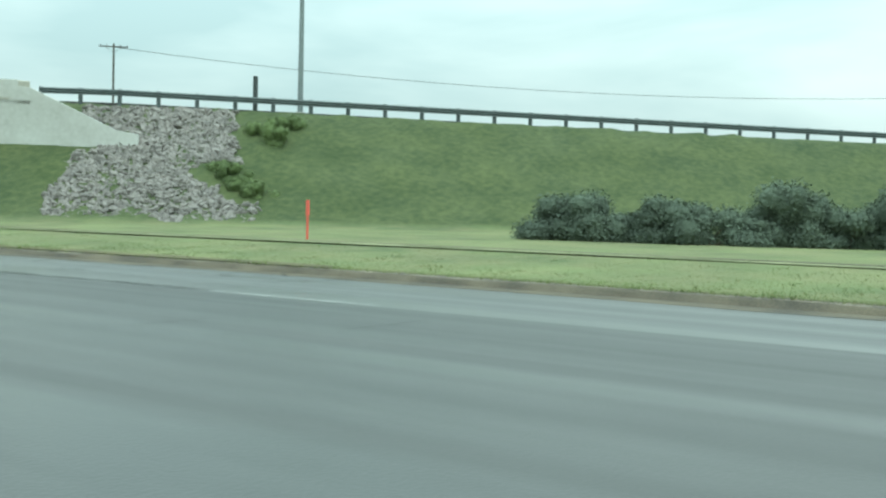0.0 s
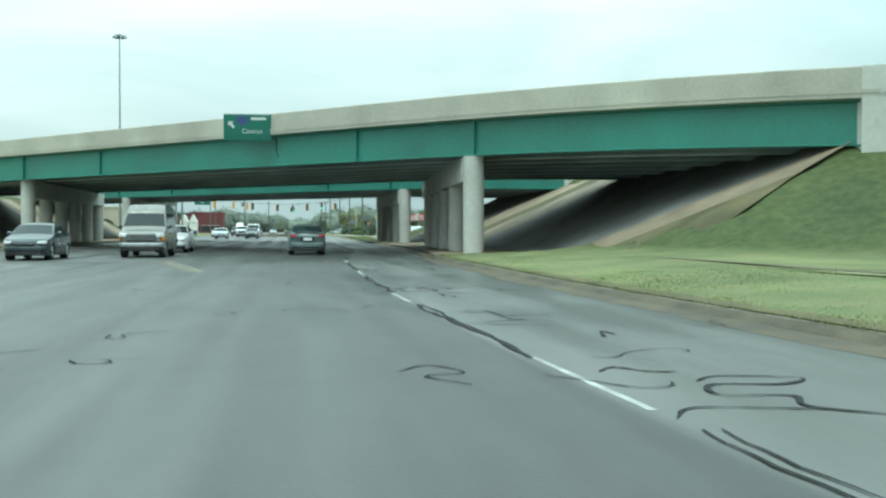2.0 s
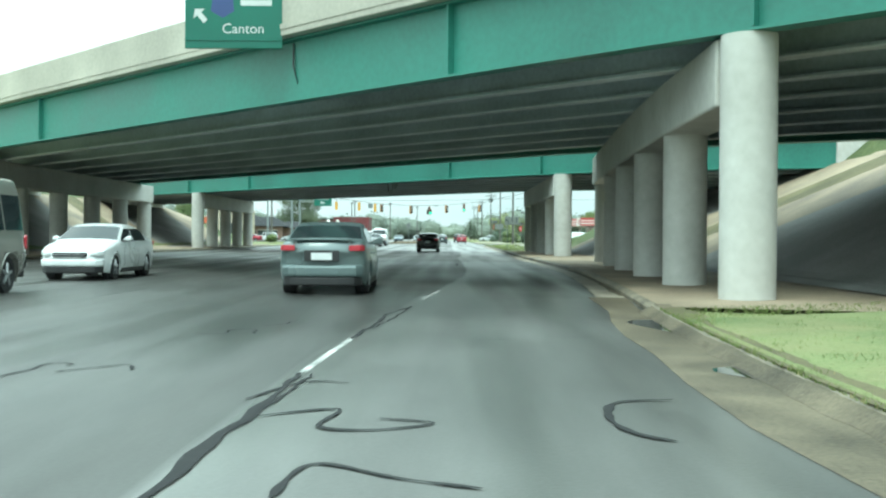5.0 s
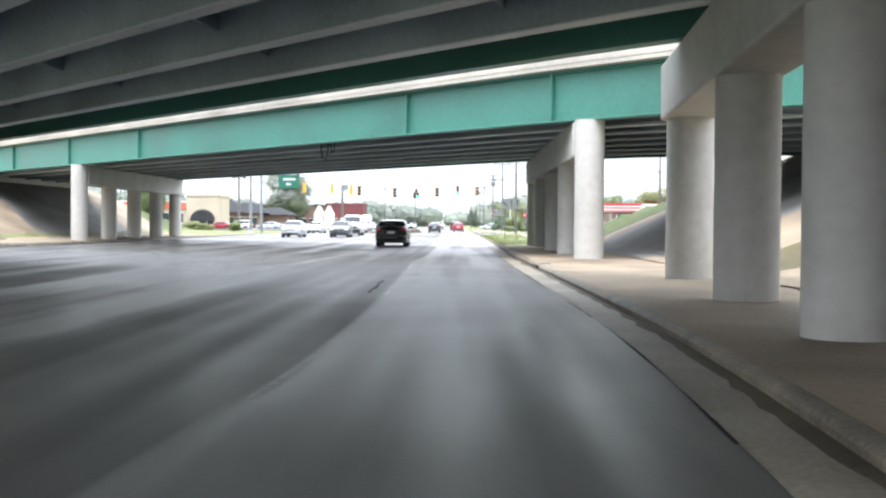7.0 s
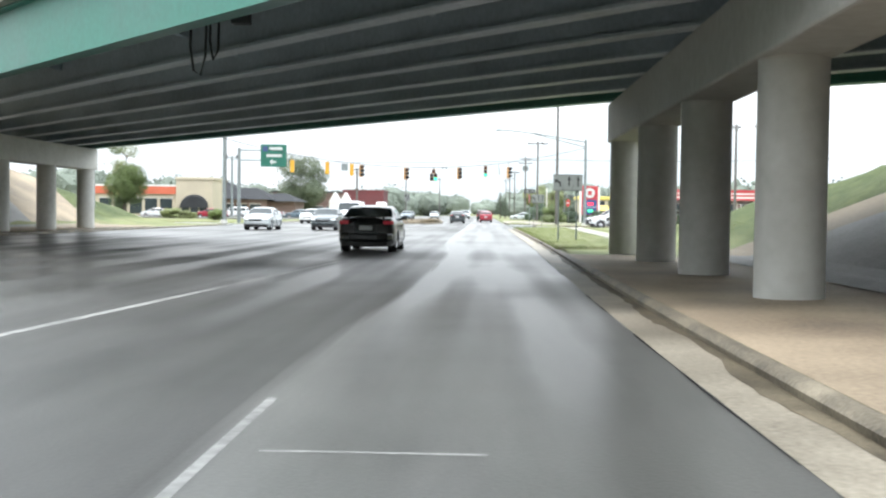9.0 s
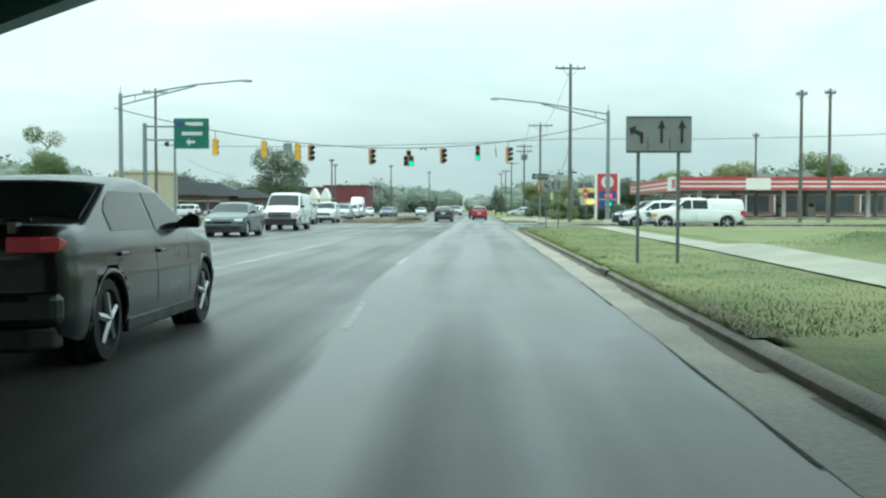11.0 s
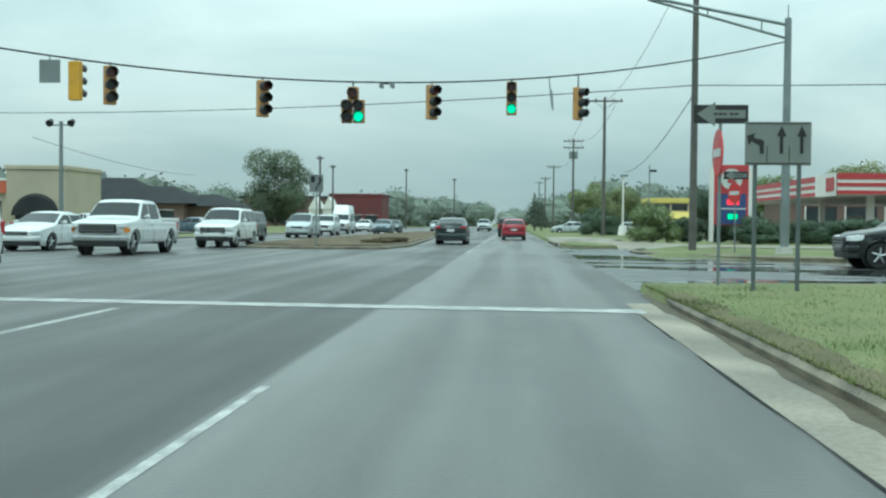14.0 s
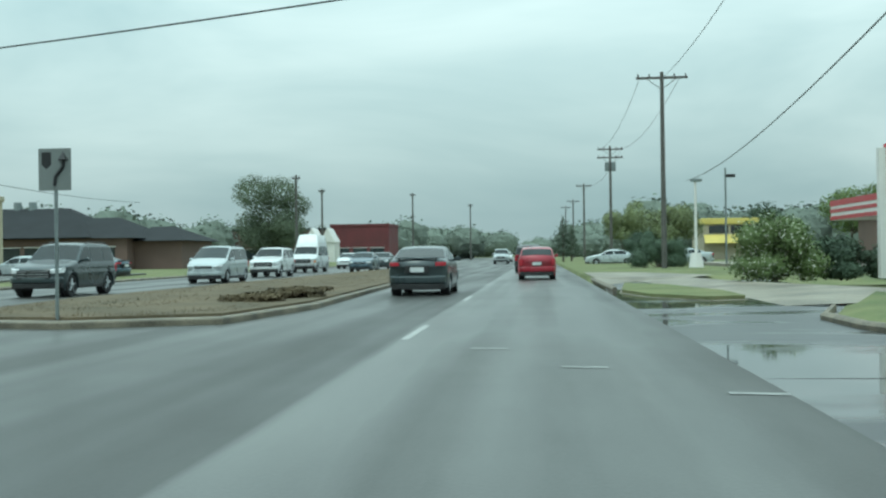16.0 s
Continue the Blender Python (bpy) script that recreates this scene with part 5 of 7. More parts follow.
def signal(x, zc, mat, lit, turn, label, doghouse=False):
    p = wire_point(x)
    g = thing("traffic_signal", (p.x, p.y, zc), label, "traffic signal", "signals on the span wire")
    part("hanger", Geo().cyl((0, 0, 0.5), (0, 0, p.z - zc + 0.04), 0.03, seg=8), GALV, g, "steel hanger")
    if not doghouse:
        signal_head(g, 0, 0, mat, lit, turn)
        return g
    top = part("housing", Geo().box(-0.17, 0.17, -0.1, 0.12, 0.1, 0.5), mat, g, bevel=0.025)
    for hx in (-0.19, 0.19):
        body = part("housing", Geo().box(hx - 0.17, hx + 0.17, -0.1, 0.12, -0.62, 0.1), mat, g, bevel=0.025)
        for k, z in enumerate((-0.08, -0.43)):
            on = hx > 0 and k == 1
            part("lens", Geo().cyl((hx, -0.105, z), (hx, -0.13, z), 0.15, 0.15, 18), LENS_GREEN if on else LENS_DARK, body, "lit green lens" if on else "dark lens")
            part("visor", Geo().cyl((hx, -0.1, z), (hx, -0.3, z), 0.165, 0.165, 18, caps=False), SIGN_BLACK, body)
    part("lens", Geo().cyl((0, -0.105, 0.3), (0, -0.13, 0.3), 0.15, 0.15, 18), LENS_RED, top, "dark lens")
    part("visor", Geo().cyl((0, -0.1, 0.3), (0, -0.3, 0.3), 0.165, 0.165, 18, caps=False), SIGN_BLACK, top)
    return g


for x, zc, mat, lit, turn, label, dog in (
        (2.26, 5.26, SIGNAL_TAN, False, 55, "weathered yellow signal head turned to the ramp", False),
        (0.0, 5.31, SIGNAL_TAN, True, 0, "signal head with its green lamp lit", False),
        (-2.55, 5.04, SIGNAL_TAN, False, 35, "weathered signal head turned aside", False),
        (-4.93, 4.88, SIGNAL_TAN, True, 0, "five-lamp signal cluster with its green lamp lit", True),
        (-7.5, 4.87, SIGNAL_TAN, False, 40, "weathered signal head turned aside", False),
        (-11.49, 5.02, SIGNAL_TAN, False, 35, "weathered signal head turned aside", False),
        (-12.33, 5.09, SIGNAL_YELLOW, False, 172, "yellow signal head seen from its back", False),
        (-14.44, 5.21, SIGNAL_YELLOW, False, 175, "yellow signal head seen from its back", False),
        (-17.4, 5.27, SIGNAL_YELLOW, False, 178, "yellow signal head seen from its back", False)):
    signal(x, zc, mat, lit, turn, label, dog)
p = wire_point(-12.95)
g = thing("hanging_sign", (p.x, p.y, 5.3), "small grey sign hanging from the span wire", "road sign")
part("panel", Geo().box(-0.3, 0.3, -0.01, 0.01, -0.3, 0.35), GALV, g)
part("hanger", Geo().cyl((0, 0, 0.3), (0, 0, p.z - 5.3), 0.02, seg=6), GALV, g)
p = wire_point(1.25)
g = thing("hanging_sign", (p.x, p.y, 5.35), "edge-on grey sign hanging from the span wire", "road sign")
part("panel", Geo().add([(0.0, -0.3, 0.35), (0.12, 0.3, 0.3), (0.16, 0.3, -0.35), (0.08, -0.25, -0.3), (0.02, -0.3, 0.35), (0.14, 0.3, 0.3), (0.18, 0.3, -0.35), (0.1, -0.25, -0.3)], [(0, 1, 2, 3), (4, 7, 6, 5), (0, 4, 5, 1), (1, 5, 6, 2), (2, 6, 7, 3), (3, 7, 4, 0)]), GALV, g)
part("hanger", Geo().cyl((0.05, 0, 0.3), (0, 0, p.z - 5.35), 0.02, seg=6), GALV, g)
p = wire_point(-3.9)
g = thing("detector_camera", (p.x, p.y, p.z - 0.12), "small traffic detector cluster under the span wire", "camera")
part("body", Geo().cyl((-0.2, -0.1, 0), (-0.2, 0.15, 0), 0.08, 0.06, 10), GALV, g)
part("body", Geo().cyl((0.15, -0.1, 0), (0.15, 0.15, 0), 0.08, 0.06, 10), GALV, g)
part("bracket", Geo().box(-0.25, 0.2, 0, 0.04, 0.06, 0.11), GALV, g)

# sign gantry on the far side
g = thing("sign_gantry", (-22.55, 195.0, 0.1), "green overhead direction sign on a cantilever pole", "road sign")
part("pole", Geo().cyl((0, 0, 0), (0, 0, 6.85), 0.17, 0.14, 14), GALV, g, soft=True)
for z in (5.75, 6.65):
    part("arm", Geo().cyl((0, 0, z), (4.3, 0.5, z), 0.07, 0.06, 10), GALV, g)
pn = part("panel", Geo().box(1.95, 4.35, 0.1, 0.16, 5.15, 7.2), SIGN_GREEN, g, bevel=0.02)
part("route_shield", Geo().box(2.15, 2.6, 0.085, 0.1, 6.55, 7.0), SIGN_BLUE, pn, "blue route shield")
for x0, x1, z in ((2.75, 3.95, 6.7), (2.5, 3.9, 6.05)):
    part("wording_bar", Geo().box(x0, x1, 0.088, 0.1, z, z + 0.24), SIGN_WHITE, pn)
part("arrow", arrow_geo(3.1, 5.6, 0.088, 0.6, 0.35, radians(90)), SIGN_WHITE, pn, "white left arrow")


def sign_post(name, x, y, label, category="road sign", h=2.2, turn=0.0):
    g = thing(name, (x, y, 0.13), label, category, turn=turn)
    part("post", Geo().box(-0.024, 0.024, 0.0, 0.05, 0, h), GALV, g)
    return g


def lane_sign(x, y, label, w=1.24, hgt=0.76, z0=2.0, gap=0.76):
    g = thing("lane_use_sign", (x, y, 0.2), label, "road sign", "lane use signs")
    for dx in (-gap / 2, gap / 2):
        part("post", Geo().box(dx - 0.028, dx + 0.028, 0.02, 0.08, -0.1, z0 + hgt * 0.6), RAIL_STEEL, g, "dull steel post")
    pn = part("panel", Geo().box(-w / 2, w / 2, 0.0, 0.02, z0, z0 + hgt), SIGN_GREY, g, bevel=0.008)
    for x0, x1, z, z1 in ((-w / 2 + 0.02, w / 2 - 0.02, z0 + 0.02, z0 + 0.035), (-w / 2 + 0.02, w / 2 - 0.02, z0 + hgt - 0.035, z0 + hgt - 0.02), (-w / 6 - 0.006, -w / 6 + 0.006, z0 + 0.05, z0 + 0.3), (w / 6 - 0.006, w / 6 + 0.006, z0 + 0.05, z0 + 0.3)):
        part("rule", Geo().box(x0, x1, -0.006, 0.0, z, z1), SIGN_BLACK, pn)
    for dx in (0.05, w / 3 + 0.02):
        part("arrow", arrow_geo(dx, z0 + hgt / 2 + 0.06, -0.009, hgt * 0.64, 0.1, 0), SIGN_BLACK, pn, "black straight arrow")
    part("arrow", arrow_geo(-w / 3 - 0.03, z0 + hgt * 0.58, -0.009, hgt * 0.38, 0.15, radians(62)).add([(-w / 3 + 0.06, -0.007, z0 + 0.18), (-w / 3 + 0.12, -0.007, z0 + 0.18), (-w / 3 + 0.12, -0.007, z0 + 0.38), (-w / 3 + 0.04, -0.007, z0 + 0.42)], [(0, 1, 2, 3)]), SIGN_BLACK, pn, "black left arrow")
    return g


lane_sign(3.45, 144.5, "white three-lane use sign with black arrows on two posts", 1.24, 0.7, 2.05, 0.76)
lane_sign(4.2, 183.7, "white three-lane use sign beside the ramp corner", 1.02, 0.68, 1.92, 0.68)

g = sign_post("one_way_sign", 3.6, 185.2, "black and white one-way arrow sign on a thin post", h=3.1)
pn = part("panel", Geo().box(-0.46, 0.46, -0.02, 0.0, 2.78, 3.1), SIGN_BLACK, g, bevel=0.006)
part("arrow", arrow_geo(0.0, 2.94, -0.03, 0.82, 0.28, radians(90)), SIGN_GREY, pn, "dull white left arrow")
for x0, x1 in ((-0.12, -0.06), (-0.04, 0.02), (0.04, 0.09), (0.15, 0.21), (0.23, 0.29)):
    part("wording_bar", Geo().box(x0, x1, -0.034, -0.031, 2.92, 2.96), SIGN_BLACK, pn)
ne = part("no_entry_plate", Geo().cyl((0, 0, 0), (0.02, 0, 0), 0.4, 0.4, 28), SIGN_RED, g, "red no-entry disc seen edge-on")
ne.matrix_basis = pose(-0.05, 0.0, 2.28, 0, 0, 1)
part("white_bar", Geo().box(-0.012, -0.002, -0.3, 0.3, -0.07, 0.07), SIGN_WHITE, ne)
g = sign_post("one_way_sign", 8.55, 207.6, "black and white one-way arrow sign above a no-entry disc", h=3.1)
pn = part("panel", Geo().box(-0.46, 0.46, -0.02, 0.0, 2.8, 3.1), SIGN_BLACK, g, bevel=0.006)
part("arrow", arrow_geo(0.0, 2.95, -0.03, 0.8, 0.28, radians(90)), SIGN_GREY, pn, "dull white left arrow")
part("wording_bar", Geo().box(-0.1, 0.3, -0.034, -0.031, 2.935, 2.965), SIGN_BLACK, pn)
ne = part("no_entry_plate", Geo().cyl((0, -0.06, 0), (0, -0.04, 0), 0.4, 0.4, 28), SIGN_RED, g, "red no-entry disc turned to the ramp")
ne.matrix_basis = pose(0, 0, 2.28, 0, 0, -66)
part("white_bar", Geo().box(-0.3, 0.3, -0.068, -0.061, -0.07, 0.07), SIGN_WHITE, ne)
g = sign_post("median_sign", -8.3, 211.4, "white sign with a black curved arrow on the median nose", h=2.7)
pn = part("panel", Geo().box(-0.3, 0.3, -0.02, 0.0, 2.3, 3.05), SIGN_GREY, g, bevel=0.006)
part("median_symbol", Geo().prism([(-0.24, 0), (-0.06, 0), (-0.06, 0.22), (-0.15, 0.3), (-0.24, 0.22)], 0, 0.006), SIGN_BLACK, pn).matrix_basis = pose(0, -0.021, 2.98, -90, 0, 0)
part("arrow", Geo().tube([(0.0, -0.025, 2.38), (0.02, -0.025, 2.55), (0.16, -0.025, 2.72), (0.16, -0.025, 2.86)], 0.03, 6).cyl((0.16, -0.025, 2.84), (0.16, -0.025, 2.99), 0.09, 0.005, 8), SIGN_BLACK, pn, "black curved arrow")

# median island and far-side islands
def island(name, ring, z, mat, label, category="traffic island"):
    g = thing(name, (ring[0][0], ring[0][1], 0.0), label, category)
    base = (ring[0][0], ring[0][1], 0.0)
    cx, cy = sum(p[0] for p in ring) / len(ring), sum(p[1] for p in ring) / len(ring)
    part("kerb", Geo().prism(ring, -0.05, 0.12 if z > 0.15 else 0.012), KERB_STONE, g, "stained concrete kerb", at=base, bevel=0.03)
    inner = [(p[0] + (cx - p[0]) * 0.06, p[1] + (cy - p[1]) * 0.02) for p in ring]
    part("bed", Geo().prism(inner, 0.0, z), mat, g, at=base)
    return g


island("median_island", [(-11.4, 211.6), (-8.0, 210.8), (-5.4, 211.8), (-4.8, 217), (-5.4, 238), (-6.8, 262), (-8.2, 290), (-10.5, 290), (-11.6, 262), (-12.2, 238), (-12.4, 220)], 0.17, MEDIAN_EARTH, "kerbed median island of brown earth and dead weeds")
island("grass_island", [(2.6, 224.6), (3.1, 221.4), (4.4, 219.2), (5.4, 219.8), (5.5, 223.5), (4.6, 229.5), (3.3, 232)], 0.1, GRASS, "small low grass island beside the driveway")
geo = Geo()
geo.prism([(2.3, 203.5), (8.0, 203.5), (6.0, 212), (9.0, 219), (9.5, 237), (3.0, 237), (2.3, 226)], -0.1, -0.003)
single("driveway_apron", geo, PUDDLED, "wet grey asphalt driveway apron", "driveway", kind="structure")
geo = Geo()
geo.add([(5.5, 216.4, 0.0), (9.5, 216.2, 0.16), (30, 214.5, 0.16), (30, 219.5, 0.16), (9.5, 222, 0.16), (5.5, 226, 0.0), (7.0, 231, 0.15), (4.2, 236.5, 0.01), (6.4, 236.5, 0.15), (2.55, 237.3, 0.165), (2.6, 249.0, 0.165), (5.2, 245.5, 0.2), (7.6, 238.5, 0.2), (2.5, 231.5, 0.004)],
        [(0, 1, 4, 5), (1, 2, 3, 4), (5, 4, 6), (5, 6, 8, 7), (9, 8, 12, 11), (9, 11, 10), (13, 7, 9), (7, 8, 9)])
single("driveway", geo, CURB, "pale concrete station driveway", "driveway", kind="structure")
geo = Geo()
geo.prism([(16, 233.5), (70, 227), (70, 290), (12, 275), (12, 250)], -0.05, 0.38)
single("station_forecourt", geo, CURB, "pale concrete forecourt of the petrol station", "forecourt", kind="structure")
geo = Geo()
geo.prism([(-60, 238), (-26, 236), (-26, 262), (-62, 266)], -0.05, 0.2)
single("parking_lot", geo, ASPHALT, "wet asphalt parking lot before the shops", "parking lot", kind="structure")

# ---- petrol station ----
st = thing("price_sign", (12.95, 230.0, 0.3), "red and white petrol price sign with lit digits", "sign")
pn = part("cabinet", Geo().box(-1.0, 1.0, -0.18, 0.18, 0.9, 4.45), CANOPY_RED, st, bevel=0.03)
part("price_panel", Geo().box(-0.85, 0.85, -0.2, -0.18, 0.95, 2.75), SIGN_BLUE, pn, "dark blue price panel")
part("logo_ring", Geo().cyl((0, -0.19, 3.6), (0, -0.215, 3.6), 0.62, 0.62, 28), SIGN_WHITE, pn, "white round logo shape")
part("logo_core", Geo().box(-0.24, 0.24, -0.235, -0.216, 3.36, 3.84), CANOPY_RED, pn, "plain red logo shape", bevel=0.05)
part("digits", Geo().box(-0.25, 0.15, -0.22, -0.2, 2.1, 2.4).box(0.22, 0.45, -0.22, -0.2, 2.1, 2.4), LED_RED, pn, "red lit price digits")
part("digits", Geo().box(-0.2, 0.1, -0.22, -0.2, 1.25, 1.55).box(0.16, 0.36, -0.22, -0.2, 1.25, 1.55), LED_GREEN, pn, "green lit price digits")
part("divider", Geo().box(-0.85, 0.85, -0.215, -0.19, 1.82, 1.9), SIGN_WHITE, pn)
for x in (-1.12, 1.12):
    part("post", Geo().box(x - 0.12, x + 0.12, -0.14, 0.14, -0.1, 4.3), CANOPY_WHITE, st, "white post")

cn = thing("petrol_canopy", (21, 236, 0.38), "long red and white petrol station canopy", "canopy")
body = part("roof", Geo().box(0, 34, 0, 34, 2.85, 4.2), CANOPY_WHITE, cn, bevel=0.05)
for z0, z1 in ((2.88, 3.13), (3.38, 3.62), (3.84, 4.23)):
    part("stripe", Geo().box(-0.04, 34.04, -0.04, 34.04, z0, z1), CANOPY_RED, body, "red stripe")
part("logo_panel", Geo().box(-0.08, -0.045, 0.3, 5.0, 2.8, 4.3), CANOPY_WHITE, body, "white logo panel")
part("logo_mark", Geo().box(-0.12, -0.08, 0.7, 2.4, 3.1, 4.0), CANOPY_RED, body, "red square logo shape")
part("logo_panel", Geo().box(7.2, 9.8, -0.08, -0.045, 2.9, 4.1), CANOPY_WHITE, body, "white panel")
for x in (3, 12, 21, 30):
    for y in (3, 14, 25):
        part("column", Geo().box(x - 0.2, x + 0.2, y - 0.2, y + 0.2, 0, 2.86), CANOPY_WHITE, cn)
for x, y in ((7.5, 8), (16.5, 8), (25.5, 8), (7.5, 20), (16.5, 20)):
    p = thing("petrol_pump", (21 + x, 236 + y, 0.38), "white petrol pump under the canopy", "petrol pump", "petrol pumps")
    part("cabinet", Geo().box(-0.45, 0.45, -0.25, 0.25, 0.1, 1.7), CANOPY_WHITE, p, bevel=0.04)
    part("plinth", Geo().box(-0.8, 0.8, -0.5, 0.5, 0, 0.1), CURB, p)
    part("display", Geo().box(-0.3, 0.3, -0.27, -0.25, 1.1, 1.5), SIGN_BLACK, p)
sh = thing("station_shop", (36, 282, 0.38), "low station shop with a red roof band", "shop")
# wall colour is dark brick to carry the shade under the canopy
part("wall", Geo().box(-6, 26, 0, 12, 0, 3.6), BROWN_BRICK, sh)
part("roof", Geo().box(-6.4, 26.4, -0.4, 12.4, 3.6, 4.6), CANOPY_RED, sh, "red roof band", bevel=0.05)
part("stripe", Geo().box(-6.45, 26.45, -0.45, 12.45, 3.95, 4.15), CANOPY_WHITE, sh)
for k in range(7):
    w = part("window", Geo().box(-4.5 + 4.2 * k, -1.2 + 4.2 * k, -0.06, 0.02, 0.5, 2.9), SHOP_GLASS, sh)
    part("frame", Geo().box(-4.6 + 4.2 * k, -4.45 + 4.2 * k, -0.1, 0.0, 0.4, 3.0), CANOPY_WHITE, w)

# yellow-fronted shop further on
yb = thing("yellow_shop", (22.6, 318, 0.2), "small shop with a yellow parapet and awning", "shop")
part("wall", Geo().box(-3, 3, 0, 9, 0, 4.2), STUCCO, yb)
part("parapet", Geo().box(-3.3, 3.3, -0.3, 9.3, 4.1, 4.8), YELLOW_PAINT, yb, bevel=0.05)
part("awning", Geo().add([(-3, -0.05, 2.9), (3, -0.05, 2.9), (3, -1.2, 1.9), (-3, -1.2, 1.9), (-3, -0.05, 2.8), (3, -0.05, 2.8), (3, -1.15, 1.85), (-3, -1.15, 1.85)], [(0, 1, 2, 3), (4, 7, 6, 5), (0, 4, 5, 1), (2, 6, 7, 3), (1, 5, 6, 2), (3, 7, 4, 0)]), YELLOW_PAINT, yb, "yellow sloped awning")
for x in (-2.4, 0.1):
    part("window", Geo().box(x, x + 2.2, -0.05, 0.02, 3.05, 3.95), SHOP_GLASS, yb)
g = thing("lot_lamp", (9.0, 252.6, 0.3), "white parking lot lamp post on a concrete base", "street light")
part("pole", Geo().cyl((0, 0, 0), (0, 0, 4.8), 0.09, 0.07, 10), CANOPY_WHITE, g, soft=True)
part("base", Geo().cyl((0, 0, 0), (0, 0, 0.8), 0.42, 0.28, 12), CANOPY_WHITE, g)
part("lamp_head", Geo().box(-0.25, 0.35, -0.15, 0.15, 4.75, 4.9), GALV, g)
g = thing("lot_lamp", (12.3, 262.0, 0.3), "thin grey lamp post with one box head", "street light")
part("pole", Geo().cyl((0, 0, 0), (0, 0, 6.2), 0.07, 0.06, 10), GALV, g, soft=True)
part("lamp_head", Geo().box(0.0, 0.6, -0.15, 0.15, 5.6, 5.8), SIGN_BLACK, g)
g = thing("lot_lamp", (-36.5, 250.0, 0.2), "twin-headed grey floodlight pole by the shops", "street light")
part("pole", Geo().cyl((0, 0, 0), (0, 0, 8.9), 0.2, 0.14, 12), GALV, g, soft=True)
part("crossbar", Geo().box(-0.9, 0.9, -0.05, 0.05, 8.55, 8.65), GALV, g)
for x in (-0.9, 0.9):
    part("floodlight", Geo().cyl((x, -0.25, 8.7), (x, 0.2, 8.95), 0.3, 0.2, 12), SIGN_BLACK, g)

# ---- shops across the road ----
def shop_front(g, x0, x1, y, z0, z1, n, mat=SHOP_GLASS):
    for k in range(n):
        a = x0 + (x1 - x0) * (k + 0.1) / n
        b = x0 + (x1 - x0) * (k + 0.9) / n
        w = part("window", Geo().box(a, b, y - 0.05, y + 0.03, z0, z1), mat, g)
        part("frame", Geo().box(a - 0.08, b + 0.08, y - 0.07, y, z1, z1 + 0.1), CANOPY_WHITE, w)


bb = thing("beige_shop", (-47.0, 268, 0.1), "beige stucco shop with an arched entrance", "shop")
part("wall", Geo().box(-3, 3, 0, 9, 0, 6.3), STUCCO, bb)
part("cornice", Geo().box(-3.15, 3.15, -0.15, 9.1, 5.95, 6.4), STUCCO, bb, bevel=0.06)
arch = [(2.3 * math.cos(a), 1.1 + 1.9 * math.sin(a)) for a in [math.pi * k / 14 for k in range(15)]]
part("arch_awning", Geo().add([(x, -0.06, z + 0.6) for x, z in arch] + [(x, -0.5, z + 0.3) for x, z in arch], [(i, i + 1, 16 + i, 15 + i) for i in range(14)] + [tuple(range(15)), tuple(range(15, 30))[::-1]]), ROOF_DARK, bb, "dark arched awning")
shop_front(bb, -2.2, 2.2, 0.0, 0.3, 1.7, 3)
ob = thing("orange_shop", (-56.5, 268.5, 0.1), "low shop with an orange-red fascia band", "shop")
part("wall", Geo().box(-7, 6.3, 0, 10, 0, 3.7), STUCCO, ob)
part("fascia", Geo().box(-7.2, 6.4, -0.3, 10.2, 3.6, 4.9), FASCIA_ORANGE, ob, "orange-red fascia", bevel=0.05)
part("fascia_trim", Geo().box(-7.25, 6.42, -0.35, 10.25, 4.85, 5.1), CANOPY_WHITE, ob)
part("fascia_lettering_bar", Geo().box(-4, 3, -0.36, -0.3, 4.05, 4.5), FASCIA_ORANGE, ob)
shop_front(ob, -6.5, 6, 0.0, 0.4, 2.9, 5)
db = thing("dark_roof_building", (-49.0, 296, 0.1), "long low brown building under a stepped dark shingle roof", "building")
part("wall", Geo().box(-9, 8, 0, 14, 0, 3.3), BROWN_BRICK, db)
part("wing_wall", Geo().box(8, 13, 2, 12, 0, 2.9), BROWN_BRICK, db)


def hip_roof(x0, x1, y0, y1, z0, z1, r0, r1):
    """A hipped roof whose ridge runs from r0 to r1."""
    ym = (y0 + y1) / 2
    return Geo().add([(x0, y0, z0), (x1, y0, z0), (x1, y1, z0), (x0, y1, z0), (r0, ym, z1), (r1, ym, z1)], [(0, 1, 5, 4), (1, 2, 5), (2, 3, 4, 5), (3, 0, 4), (3, 2, 1, 0)])


part("main_roof", hip_roof(-10, 4.5, -1, 13, 3.3, 6.6, -8.5, -0.6), ROOF_DARK, db, "dark hipped shingle roof")
part("step_roof", hip_roof(-6, 9.2, -0.6, 12, 3.2, 5.5, 0.0, 5.0), ROOF_DARK, db, "lower dark hipped roof")
part("wing_roof", hip_roof(6.5, 13.8, 1.2, 12.8, 2.9, 4.5, 8.0, 10.5), ROOF_DARK, db, "low dark hipped roof")
for x in (-6.5, -4.8):
    part("roof_vent", Geo().cyl((x, 6.0, 6.3), (x, 6.0, 7.3), 0.45, 0.4, 10), GALV, db)
shop_front(db, -8, 7, 0.0, 0.8, 2.3, 6)
rb = thing("red_brick_building", (-34.6, 398, 0.1), "dark red brick commercial building in the distance", "building")
part("wall", Geo().box(-5.8, 5.8, 0, 14, 0, 6.9), RED_BRICK, rb)
part("parapet", Geo().box(-5.95, 5.95, -0.12, 14.1, 6.85, 7.35), RED_BRICK, rb)
shop_front(rb, -5.2, 5.2, 0.0, 0.5, 2.6, 3)
rb = thing("brown_brick_building", (-54, 412, 0.1), "long brown brick building behind the big tree", "building")
